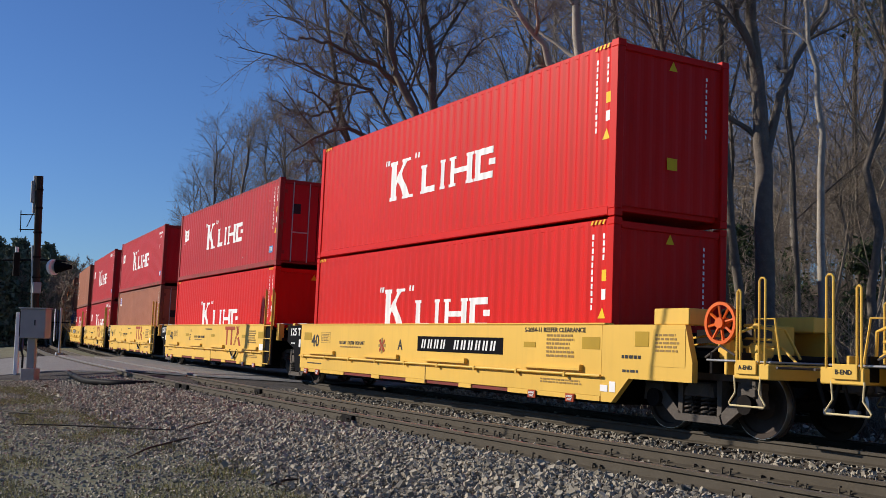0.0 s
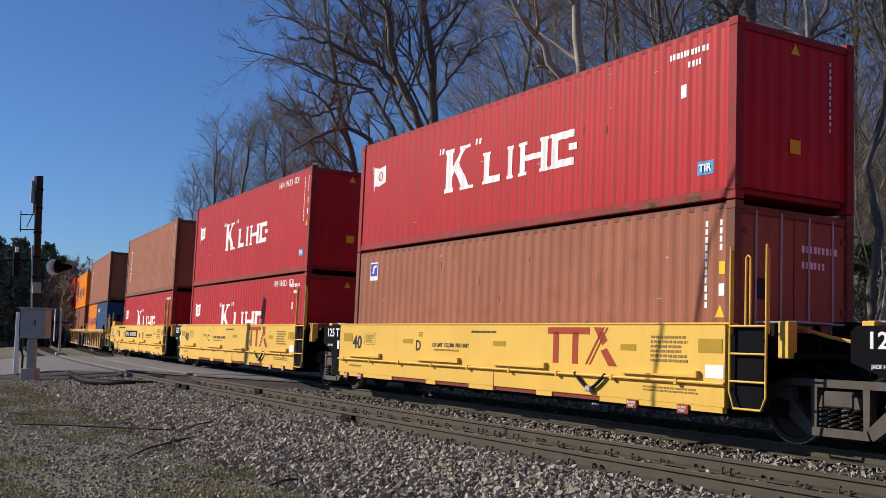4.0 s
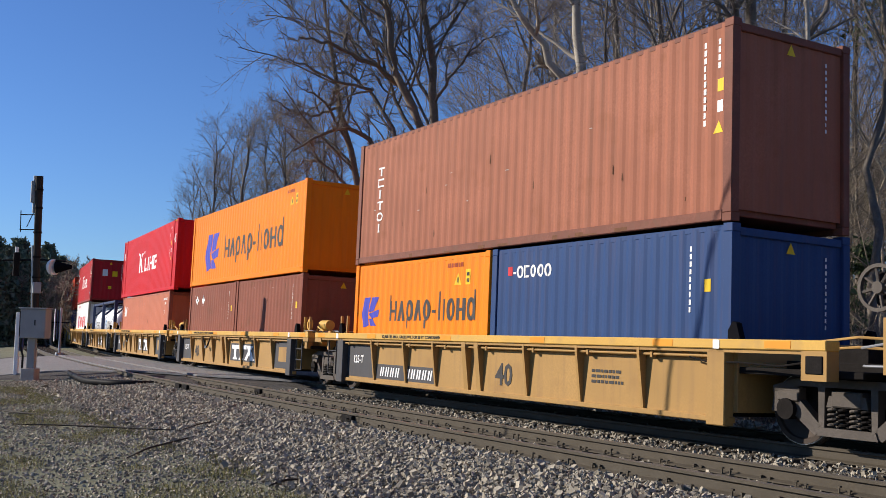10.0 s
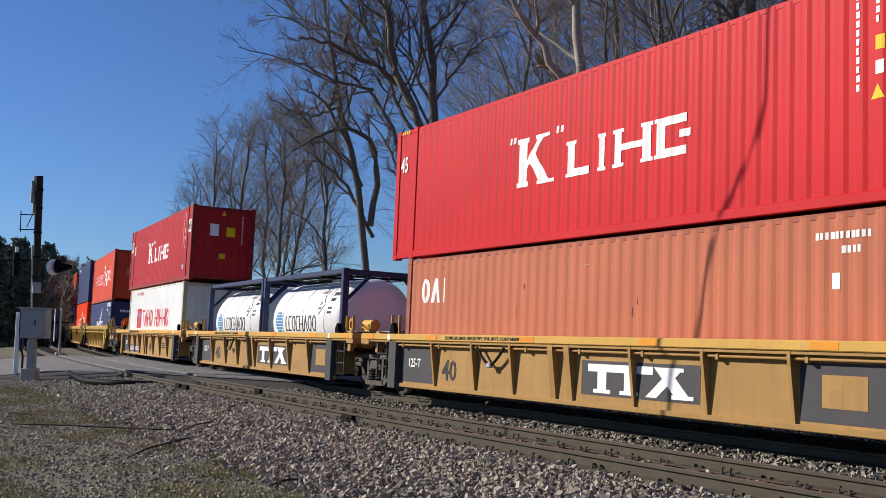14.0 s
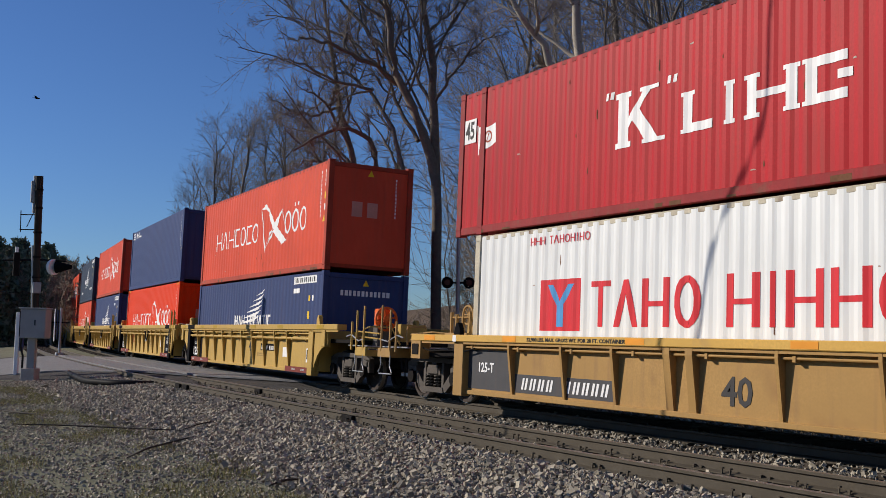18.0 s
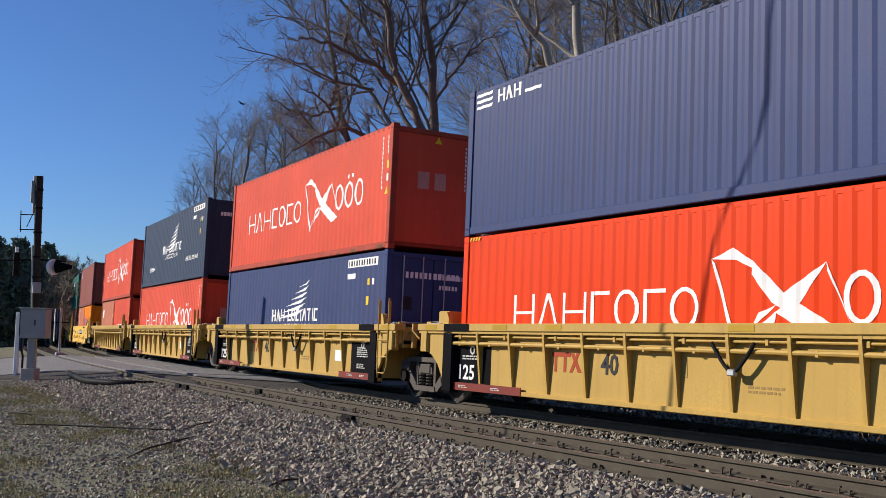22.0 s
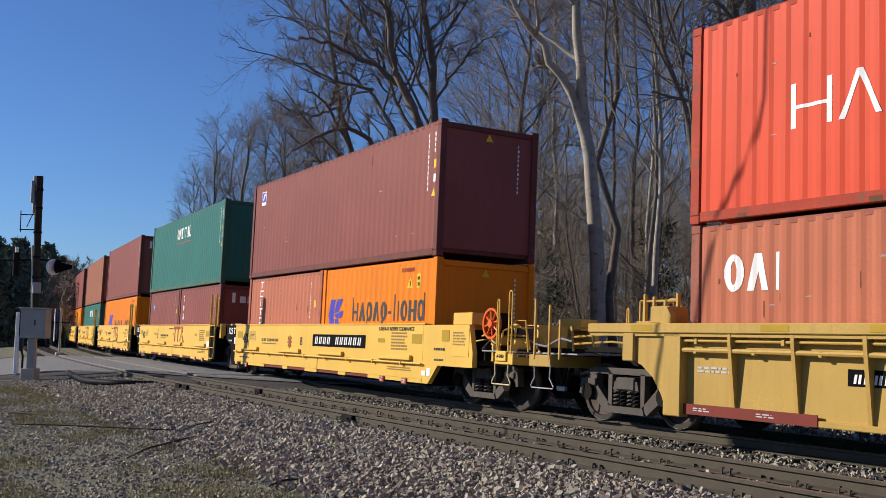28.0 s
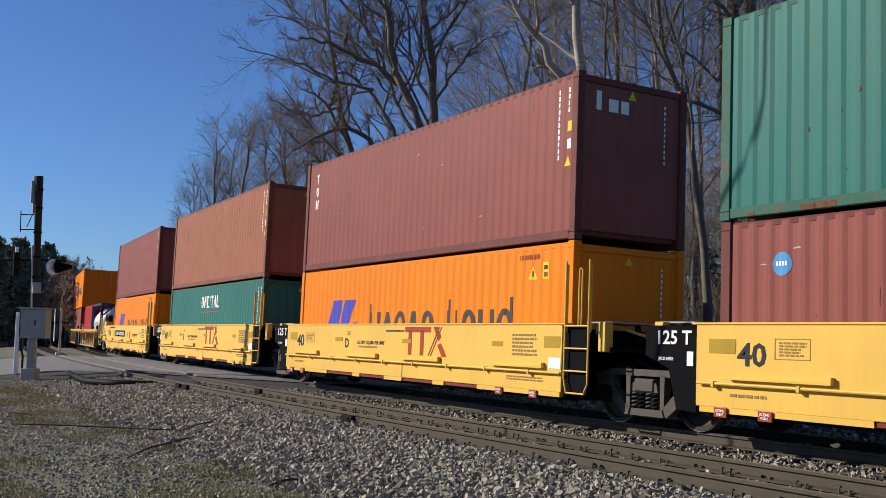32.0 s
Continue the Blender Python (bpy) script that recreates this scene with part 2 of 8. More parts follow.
class MB:
    """Collects faces of one mesh."""

    def __init__(self):
        self.v, self.f = [], []

    def add(self, vs, fs):
        n = len(self.v)
        self.v += [tuple(p) for p in vs]
        self.f += [tuple(i + n for i in q) for q in fs]
        return self

    def box(self, x0, x1, y0, y1, z0, z1, c=0.0):
        lo, hi = (min(x0, x1), min(y0, y1), min(z0, z1)), (max(x0, x1), max(y0, y1), max(z0, z1))
        if c <= 0:
            vs = [(x, y, z) for x in (lo[0], hi[0]) for y in (lo[1], hi[1]) for z in (lo[2], hi[2])]
            return self.add(vs, [(0, 1, 3, 2), (4, 6, 7, 5), (0, 4, 5, 1), (2, 3, 7, 6), (0, 2, 6, 4), (1, 5, 7, 3)])
        c = min(c, *(0.45 * (b - a) for a, b in zip(lo, hi)))
        vs, idx = [], {}
        for sx in (0, 1):
            for sy in (0, 1):
                for sz in (0, 1):
                    for ax in range(3):
                        p = []
                        for k, sg in enumerate((sx, sy, sz)):
                            e = hi[k] if sg else lo[k]
                            p.append(e if k == ax else e + (-c if sg else c))
                        idx[(sx, sy, sz, ax)] = len(vs)
                        vs.append(p)
        fs = []
        for ax in range(3):
            for sg in (0, 1):
                o = [k for k in range(3) if k != ax]
                q = []
                for a, b in ((0, 0), (1, 0), (1, 1), (0, 1)):
                    key = [0, 0, 0]
                    key[ax], key[o[0]], key[o[1]] = sg, a, b
                    q.append(idx[(*key, ax)])
                flip = (sg == 1) != (ax == 1)
                fs.append(tuple(q if flip else q[::-1]))
        for ax in range(3):
            o = [k for k in range(3) if k != ax]
            for a in (0, 1):
                for b in (0, 1):
                    q = []
                    for e, w in ((0, o[0]), (1, o[0]), (1, o[1]), (0, o[1])):
                        key = [0, 0, 0]
                        key[ax], key[o[0]], key[o[1]] = e, a, b
                        q.append(idx[(*key, w)])
                    fs.append(tuple(q))
        for sx in (0, 1):
            for sy in (0, 1):
                for sz in (0, 1):
                    fs.append(tuple(idx[(sx, sy, sz, k)] for k in range(3)))
        return self.add(vs, fs)

    def prism(self, poly, y0, y1):
        """A polygon in x, z drawn out from y0 to y1."""
        n = len(poly)
        vs = [(x, y0, z) for x, z in poly] + [(x, y1, z) for x, z in poly]
        fs = [tuple(range(n)), tuple(range(2 * n - 1, n - 1, -1))]
        fs += [(i, i + n, (i + 1) % n + n, (i + 1) % n) for i in range(n)]
        return self.add(vs, fs)

    def prism_x(self, poly, x0, x1):
        """A polygon in y, z drawn out from x0 to x1."""
        n = len(poly)
        vs = [(x0, y, z) for y, z in poly] + [(x1, y, z) for y, z in poly]
        fs = [tuple(range(n)), tuple(range(2 * n - 1, n - 1, -1))]
        fs += [(i, i + n, (i + 1) % n + n, (i + 1) % n) for i in range(n)]
        return self.add(vs, fs)

    def cyl(self, p, q, r, n=12, r2=None):
        p, q = Vector(p), Vector(q)
        a = (q - p).normalized()
        u = a.orthogonal().normalized()
        w = a.cross(u)
        r2 = r if r2 is None else r2
        ring = [math.cos(2 * math.pi * i / n) * u + math.sin(2 * math.pi * i / n) * w for i in range(n)]
        vs = [p + d * r for d in ring] + [q + d * r2 for d in ring]
        fs = [(i, (i + 1) % n, (i + 1) % n + n, i + n) for i in range(n)] + [tuple(range(n - 1, -1, -1)), tuple(range(n, 2 * n))]
        return self.add(vs, fs)

    def tube(self, pts, r, n=6):
        pts = [Vector(p) for p in pts]
        vs, fs, u = [], [], None
        for i, p in enumerate(pts):
            a = (pts[min(i + 1, len(pts) - 1)] - pts[max(i - 1, 0)]).normalized()
            u = a.orthogonal().normalized() if u is None else (u - a * u.dot(a)).normalized()
            w = a.cross(u)
            vs += [p + (math.cos(2 * math.pi * k / n) * u + math.sin(2 * math.pi * k / n) * w) * r for k in range(n)]
        for i in range(len(pts) - 1):
            fs += [(i * n + k, i * n + (k + 1) % n, (i + 1) * n + (k + 1) % n, (i + 1) * n + k) for k in range(n)]
        fs += [tuple(range(n - 1, -1, -1)), tuple((len(pts) - 1) * n + k for k in range(n))]
        return self.add(vs, fs)

    def ring(self, c, axis, r_out, r_in, half, n=24):
        """A flat ring round an axis ('x' or 'y')."""
        vs, fs = [], []
        for i in range(n):
            a = 2 * math.pi * i / n
            for r, h in ((r_out, -half), (r_out, half), (r_in, half), (r_in, -half)):
                p = (c[0] + math.cos(a) * r, c[1] + h, c[2] + math.sin(a) * r) if axis == "y" else (c[0] + h, c[1] + math.cos(a) * r, c[2] + math.sin(a) * r)
                vs.append(p)
        for i in range(n):
            j = (i + 1) % n
            fs += [(i * 4 + k, j * 4 + k, j * 4 + (k + 1) % 4, i * 4 + (k + 1) % 4) for k in range(4)]
        return self.add(vs, fs)

    def mirror_y(self):
        n = len(self.v)
        v0, f0 = self.v[:], self.f[:]
        self.v += [(x, -y, z) for x, y, z in v0]
        self.f += [tuple(i + n for i in q[::-1]) for q in f0]
        return self

    def mesh(self, name, material, smooth=False):
        me = bpy.data.meshes.new(name)
        me.from_pydata(self.v, [], self.f)
        bm = bmesh.new()
        bm.from_mesh(me)
        bmesh.ops.recalc_face_normals(bm, faces=bm.faces)
        bm.to_mesh(me)
        bm.free()
        me.materials.append(material)
        if smooth:
            me.shade_smooth()
            me.set_sharp_from_angle(angle=radians(35))
        return me


def part(name, mb, material, parent, label="", smooth=False):
    me = mb.mesh(name, material, smooth) if isinstance(mb, MB) else mb
    ob = new(name, me)
    ob.parent = parent
    if label:
        tagged(ob, label)
    if name in ("number_marks", "end_marks"):
        tagged(ob, kind="stuff")
    return ob


def parts(name, boxes, material, parent, label="", c=0.006):
    """One mesh part for every box."""
    return [part(name, MB().box(*b, c), material, parent, label) for b in boxes]


WORDS = {}


def word_mesh(text, height, material, extrude=0.002):
    """Lettering as a mesh in the x, z plane, facing -y, lower left corner at the origin."""
    key = (text, height, material.name)
    if key not in WORDS:
        cu = bpy.data.curves.new("lettering", "FONT")
        cu.body, cu.size, cu.extrude, cu.resolution_u, cu.offset = text, height / 0.70, extrude, 2, height * 0.028
        ob = new("lettering", cu)
        me = bpy.data.meshes.new_from_object(ob.evaluated_get(bpy.context.evaluated_depsgraph_get()))
        bpy.data.objects.remove(ob)
        me.transform(Matrix.Rotation(radians(90), 4, "X"))
        me.materials.clear()
        me.materials.append(material)
        WORDS[key] = me
    return WORDS[key]


def words(name, text, x, y, z, height, material, parent, turn=0, width=None):
    """Lettering on a face; x is its left end as read. turn 0: on the side facing -y; 90: on the end facing +x."""
    me = word_mesh(text, height, material)
    ob = new(name, me)
    ob.parent = parent
    xs = [v.co.x for v in me.vertices]
    sc = width / (max(xs) - min(xs)) if width else 1.0
    ob.matrix_basis = pose(x, y, z, 0, 0, turn) @ Matrix.Diagonal((sc, 1, 1, 1))
    return ob


# ---- the line of the track ----
K1, K2, S_BREAK, SIDE = 0.00226, 0.0010, -60.0, 10.6     # curvature near and far, where it eases, distance to the near load face
BANK = 1.578
SPEED, GAIN = 8.62246, 0.01965
MID = 1.22                                              # from the near load face to the track's centre


def along(s, lat=0.0):
    """Place and heading at s metres along, lat metres beyond the train's track centre."""
    def arc(x, y, h, k, d):
        return x + (math.sin(h + k * d) - math.sin(h)) / k, y - (math.cos(h + k * d) - math.cos(h)) / k, h + k * d
    if s >= S_BREAK:
        x, y, h = arc(0, SIDE, 0, K1, s)
    else:
        x, y, h = arc(*arc(0, SIDE, 0, K1, S_BREAK), K2, s - S_BREAK)
    o = lat + MID
    return x - o * math.sin(h), y + o * math.cos(h), h


def track_pose(s, lat=0.0, z=0.0, bank=BANK):
    x, y, h = along(s, lat)
    return Matrix.Translation((x, y, z)) @ Matrix.Rotation(h, 4, "Z") @ Matrix.Rotation(-radians(bank), 4, "X")


def travelled(t):
    return SPEED * t + 0.5 * GAIN * (t * t - 32 * t)


MOVERS = []     # things of the train and their places on it
SPINNERS = []   # wheelsets and the side they start from

# ---- ground ----
def lateral_of(x, y):
    """Metres beyond the train's track centre (negative towards the eye) and along, near enough for the ground."""
    R = 1 / K1
    cy = SIDE + R
    s = math.atan2(x, cy - y) * R
    if s < S_BREAK:
        cx, c0, h = along(S_BREAK)
        dx, dy = x - cx, y - c0
        return dy * math.cos(h) - dx * math.sin(h) - 0.5 * K2 * (dx * dx), s
    return R - math.hypot(x, y - cy) - MID, s


def ground_z(x, y):
    lat, s = lateral_of(x, y)
    road = -52.0 < s < -33.5
    if lat < -5.0:
        z = -0.14 - 0.16 * min(1, max(0, (-5.0 - lat) / 1.6))
    elif lat > 2.2:
        z = -0.16 - 0.9 * min(1, max(0, (lat - 2.2) / 2.5)) + 0.13 * max(0, min(lat - 7, 75)) * max(min(1, max(0, (s + 75) / 25)), min(1, max(0, (lat - 24) / 30)))
    else:
        z = -0.20
    z += 0.03 * noise.noise(Vector((x * 0.35, y * 0.35, 0))) if lat < -5 else 0.10 * noise.noise(Vector((x * 0.2, y * 0.2, 3))) * (lat > 5)
    return z


def ground_sheet():
    xs = [-900, -500, -300, -200] + [-150 + 5 * i for i in range(16)] + [-70 + 1.5 * i for i in range(24)] + [-34 + 0.5 * i for i in range(72)] + [3 + 2 * i for i in range(10)] + [30, 60, 150, 400, 900]
    ys = [-900, -400, -150, -60, -30, -15, -8, -4, -2] + [0.5 * i for i in range(40)] + [20 + 2 * i for i in range(20)] + [62, 70, 90, 130, 200, 400, 900]
    vs = [(x, y, ground_z(x, y)) for x in xs for y in ys]
    n = len(ys)
    fs = [(i * n + j, (i + 1) * n + j, (i + 1) * n + j + 1, i * n + j + 1) for i in range(len(xs) - 1) for j in range(n - 1)]
    me = bpy.data.meshes.new("ground")
    me.from_pydata(vs, [], fs)
    me.shade_smooth()
    me.materials.append(DIRT)
    me.materials.append(LITTER)
    me.materials.append(FINES_SHADE)
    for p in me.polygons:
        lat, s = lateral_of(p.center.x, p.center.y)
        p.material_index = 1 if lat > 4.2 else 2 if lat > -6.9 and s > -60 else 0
    tagged(new("ground", me), "dirt and gravel ground with thin dry grass beside the railway", "ground", kind="structure")


def strip(lat0, lat1, s0, s1, step, z0, z1=None):
    mb = MB()
    n = int((s1 - s0) / step)
    for i in range(n + 1):
        s = s0 + (s1 - s0) * i / n
        a, b = along(s, lat0), along(s, lat1)
        mb.v += [(a[0], a[1], z0), (b[0], b[1], z0 if z1 is None else z1)]
    mb.f += [(2 * i, 2 * i + 2, 2 * i + 3, 2 * i + 1) for i in range(n)]
    return mb


RAIL_PROFILE = [(-0.037, 0.0), (0.037, 0.0), (0.037, -0.032), (0.010, -0.046), (0.010, -0.135), (0.070, -0.155), (0.070, -0.170), (-0.070, -0.170), (-0.070, -0.155), (-0.010, -0.135), (-0.010, -0.046), (-0.037, -0.032)]


def rail(lat, z, s0, s1, name="rail"):
    mb, n = MB(), int((s1 - s0) / 1.0)
    k = len(RAIL_PROFILE)
    for i in range(n + 1):
        s = s0 + (s1 - s0) * i / n
        for dy, dz in RAIL_PROFILE:
            x, y, h = along(s, lat + dy)
            mb.v.append((x, y, z + dz))
    for i in range(n):
        mb.f += [(i * k + j, i * k + (j + 1) % k, (i + 1) * k + (j + 1) % k, (i + 1) * k + j) for j in range(k)]
    me = mb.mesh(name, RAIL_M)
    me.materials.append(RAIL_TOP)
    for p in me.polygons:
        if p.normal.z > 0.9 and p.center.z > z - 0.01:
            p.material_index = 1
    return me


# track centres and rail heights: (lateral of centre, near rail z, far rail z)
TRACKS = ((0.0, 0.020, -0.020), (-3.70, 0.080, 0.020))


def railway():
    rng = random.Random(11)
    tie_me = MB().box(-0.115, 0.115, -1.3, 1.3, -0.09, 0.09, 0.012).mesh("timber_tie", TIE)
    plate_me = MB().box(-0.10, 0.10, -0.17, 0.17, -0.008, 0.008, 0.003).mesh("tie_plate", RAIL_M)
    spike_me = MB().box(-0.009, 0.009, -0.009, 0.009, -0.03, 0.035).box(-0.016, 0.016, -0.012, 0.026, 0.035, 0.052).mesh("spike", RAIL_M)
    for name, (lc, zn, zf) in zip(("track_far", "track_near"), TRACKS):
        root = new(name)
        tagged(root, "railway track with rusty rails on timber ties in ballast", "railway track", kind="structure")
        for lat, z in ((lc - 0.753, zn), (lc + 0.753, zf)):
            part("rail", rail(lat, z, -170, 34), None, root, "steel rail with a worn top")
        tilt = math.degrees(math.atan2(zn - zf, 1.506))
        s, rest, small = -120.0, MB(), MB()
        while s < 12:
            on_road = -53.0 < s < -31.0 and lc > -1
            on_road = on_road or (-51.0 < s < -31.5 and lc < -1)
            if not on_road:
                m = track_pose(s, lc, (zn + zf) / 2 - 0.27, tilt) @ pose(0, rng.uniform(-0.04, 0.04), 0, 0, 0, rng.uniform(-1.2, 1.2))
                if s > -46:
                    ob = part("timber_tie", tie_me, None, root)
                    ob.matrix_basis = m
                    for lat in (-0.753, 0.753):
                        p = part("tie_plate", plate_me, None, root)
                        p.matrix_basis = m @ pose(0, lat, 0.094)
                        if lc < -1 and s > -34:
                            for dx, dy, r in ((-0.06, -0.085, 0), (0.06, -0.085, 0), (0.05, 0.085, 180)):
                                q = part("spike", spike_me, None, root)
                                q.matrix_basis = m @ pose(dx, lat + dy, 0.10 + rng.uniform(-0.01, 0.035), 0, 0, r + rng.uniform(-8, 8))
                else:
                    t = MB().box(-0.115, 0.115, -1.3, 1.3, -0.09, 0.09)
                    rest.add([m @ Vector(v) for v in t.v], t.f)
            s += 0.51 + rng.uniform(-0.02, 0.02)
        tagged(part("far_ties", rest, TIE, root, "weathered timber ties"), kind="stuff")
        if lc < -1:
            part("packed_dirt", strip(-4.38, -3.02, -29.5, 30, 0.5, -0.108, -0.164), PACKED, root, "dark packed dirt between the ties")
            for lat, z, s in ((lc - 0.753, zn, -25.2), (lc - 0.753, zn, -24.5), (lc + 0.753, zf, -23.5), (lc - 0.753, zn, -14.9)):
                m = track_pose(s, lat, z - 0.09, 0)
                j = part("joint_bar", MB().box(-0.20, 0.20, -0.075, 0.075, -0.07, 0.05, 0.01), DARK_STEEL, root, "dark bar on the rail")
                j.matrix_basis = m
    return


def road():
    """The level crossing: asphalt that rises over the tracks."""
    mb = MB()
    lats = [-30, -20, -14, -10, -7.6, -6.2, -4.60, -4.38, -3.02, -2.80, -0.90, -0.66, 0.66, 0.90, 3, 6, 12, 24]
    near = {-30: -36.0, -20: -36.2, -14: -36.3, -10: -36.4, -7.6: -36.2, -6.2: -35.2, -4.60: -32.6, -4.38: -32.3, -3.02: -30.2, -2.80: -29.8, -0.90: -26.0, -0.66: -25.6, 0.66: -25.2, 0.90: -25.2, 3: -25.5, 6: -26, 12: -27, 24: -29}
    far = {-30: -57, -20: -56, -14: -54, -10: -52.5, -7.6: -52, -6.2: -51.5, -4.60: -51, -4.38: -51, -3.02: -50.5, -2.80: -50.5, -0.90: -50, -0.66: -50, 0.66: -50, 0.90: -50, 3: -50, 6: -50, 12: -50, 24: -52}
    height = {-30: -0.26, -20: -0.26, -14: -0.275, -10: -0.27, -7.6: -0.20, -6.2: -0.02, -4.60: 0.065, -4.38: 0.065, -3.02: 0.02, -2.80: 0.02, -0.90: 0.005, -0.66: 0.0, 0.66: -0.03, 0.90: -0.03, 3: -0.06, 6: -0.15, 12: -0.2, 24: -0.2}
    n = 12
    for lat in lats:
        for i in range(n + 1):
            s = near[lat] + (far[lat] - near[lat]) * i / n
            x, y, h = along(s, lat)
            mb.v.append((x, y, height[lat]))
    for j in range(len(lats) - 1):
        if lats[j] in (-4.60, -3.02, -0.90, 0.66):
            continue
        for i in range(n):
            a = j * (n + 1) + i
            mb.f.append((a, a + 1, a + n + 2, a + n + 1))
    skirt = MB()
    rows = [(lat, near[lat], height[lat]) for lat in lats if -11 < lat < 1]
    for lat, s, z in rows:
        for ds, f in ((-0.3, 0.0), (1.3, 0.45), (2.8 if -7 < lat < -4.5 else 1.6, 1.0)):
            x, y, h = along(s + ds, lat)
            skirt.v.append((x, y, z - 0.012 + f * (min(z - 0.03, ground_z(x, y) + 0.012) - z)))
    skirt.f += [(3 * i + j, 3 * i + j + 1, 3 * i + j + 4, 3 * i + j + 3) for i in range(len(rows) - 1) if rows[i][0] not in (-4.60, -3.02, -0.90, 0.66) for j in range(2)]
    tagged(new("road_apron", skirt.mesh("road_apron", APRON)), "dark sloping apron beside the crossing", "road", kind="structure")
    me = mb.mesh("road", ASPHALT)
    if sum(p.normal.z for p in me.polygons) < 0:
        me.flip_normals()
    ob = new("road", me)
    sol = ob.modifiers.new("depth", "SOLIDIFY")
    sol.thickness, sol.offset = 0.05, -1
    tagged(ob, "worn pale grey asphalt road over the level crossing", "road", kind="structure")


def stones():
    """Crushed ballast: many small angular stones."""
    rng = np.random.default_rng(5)
    corners = np.array([(x, y, z) for x in (-1, 1) for y in (-1, 1) for z in (-1, 1)], float)
    quads = np.array([(0, 1, 3, 2), (4, 6, 7, 5), (0, 4, 5, 1), (2, 3, 7, 6), (0, 2, 6, 4), (1, 5, 7, 3)])
    V, F, base = [], [], 0
    fields = [(-7.6, -4.55, -33, 2, 98000, 0.0195), (-4.40, -3.0, -34, 3, 3000, 0.017), (-2.85, -0.85, -34, 4, 9000, 0.018), (-12.5, -7.0, -34, -5, 38000, 0.0125), (-0.65, 0.65, -30, 4, 3500, 0.024), (0.85, 3.2, -34, 6, 5000, 0.026)]
    for l0, l1, s0, s1, count, size in fields:
        u = rng.random(count)
        s = s1 - (s1 - s0) * u ** 1.15
        lat = l0 + (l1 - l0) * rng.random(count)
        h = K1 * s
        o = lat + MID
        x, y = np.sin(h) / K1 - o * np.sin(h), SIDE + (1 - np.cos(h)) / K1 + o * np.cos(h)
        z = np.where(lat < -5.0, -0.125 - 0.175 * np.clip((-5.0 - lat) / 1.6, 0, 1), -0.125 if l0 == -7.6 else -0.165)
        if l0 == -4.40:
            z = -0.112 - 0.04 * (lat + 4.40)
        if l0 == -2.85:
            z = z + 0.005 * rng.random(count)
        if l0 == -12.5:
            z = np.array([ground_z(a, b) for a, b in zip(x, y)])
        if l0 == -7.6:
            z = z + 0.045 * rng.random(count) ** 1.5
            keep = rng.random(count) < np.clip((lat + 7.75) / 0.9 + 0.1 * np.sin(s * 1.3), 0.12, 1)
        else:
            keep = np.ones(count, bool)
        x, y, z = x[keep], y[keep], z[keep]
        m = len(x)
        r = size * rng.lognormal(0, 0.30, m)
        c = corners[None] * (0.65 + 0.5 * rng.random((m, 8, 3))) * np.stack([r, r * rng.uniform(0.6, 1.0, m), r * rng.uniform(0.45, 0.8, m)], 1)[:, None, :]
        q = rng.normal(size=(m, 4))
        q /= np.linalg.norm(q, axis=1)[:, None]
        a, b, cc, d = q.T
        M = np.stack([1 - 2 * (cc * cc + d * d), 2 * (b * cc - d * a), 2 * (b * d + cc * a), 2 * (b * cc + d * a), 1 - 2 * (b * b + d * d), 2 * (cc * d - b * a), 2 * (b * d - cc * a), 2 * (cc * d + b * a), 1 - 2 * (b * b + cc * cc)], 1).reshape(m, 3, 3)
        c = np.einsum("mij,mkj->mki", M, c) + np.stack([x, y, z + r * 0.35], 1)[:, None, :]
        V.append(c.reshape(-1, 3))
        F.append((quads[None] + (np.arange(m) * 8)[:, None, None] + base).reshape(-1, 4))
        base += m * 8
    me = bpy.data.meshes.new("ballast")
    me.from_pydata(np.concatenate(V).tolist(), [], np.concatenate(F).tolist())
    me.materials.append(STONE)
    tagged(new("ballast", me), "crushed grey ballast stones along the tracks", "ballast", kind="stuff")


# ---- trees ----
def tubes(groups):
    """One mesh from branches: groups of (points B x n x 3, radii B x n, sides)."""
    V, F, base = [], [], 0
    for P, Rr, k in groups:
        B, n, _ = P.shape
        if not B:
            continue
        T = np.gradient(P, axis=1)
        T /= np.linalg.norm(T, axis=2, keepdims=True) + 1e-9
        ref = np.where(np.abs(T[..., 2:3]) > 0.9, np.array([1.0, 0, 0]), np.array([0, 0, 1.0]))
        U = np.cross(T, ref)
        U /= np.linalg.norm(U, axis=2, keepdims=True) + 1e-9
        W = np.cross(T, U)
        a = 2 * np.pi * np.arange(k) / k
        ring = P[:, :, None] + Rr[:, :, None, None] * (np.cos(a)[:, None] * U[:, :, None] + np.sin(a)[:, None] * W[:, :, None])
        V.append(ring.reshape(-1, 3))
        i = np.arange(B)[:, None, None] * (n * k) + np.arange(n - 1)[None, :, None] * k
        j, j2 = np.arange(k), (np.arange(k) + 1) % k
        q = np.stack([i + j, i + j2, i + k + j2, i + k + j], -1).reshape(-1, 4) + base
        F.append(q)
        base += B * n * k
    return np.concatenate(V), np.concatenate(F)


def tube_mesh(name, groups, material):
    V, F = tubes(groups)
    me = bpy.data.meshes.new(name)
    me.from_pydata(V.tolist(), [], F.tolist())
    me.shade_smooth()
    me.materials.append(material)
    return me


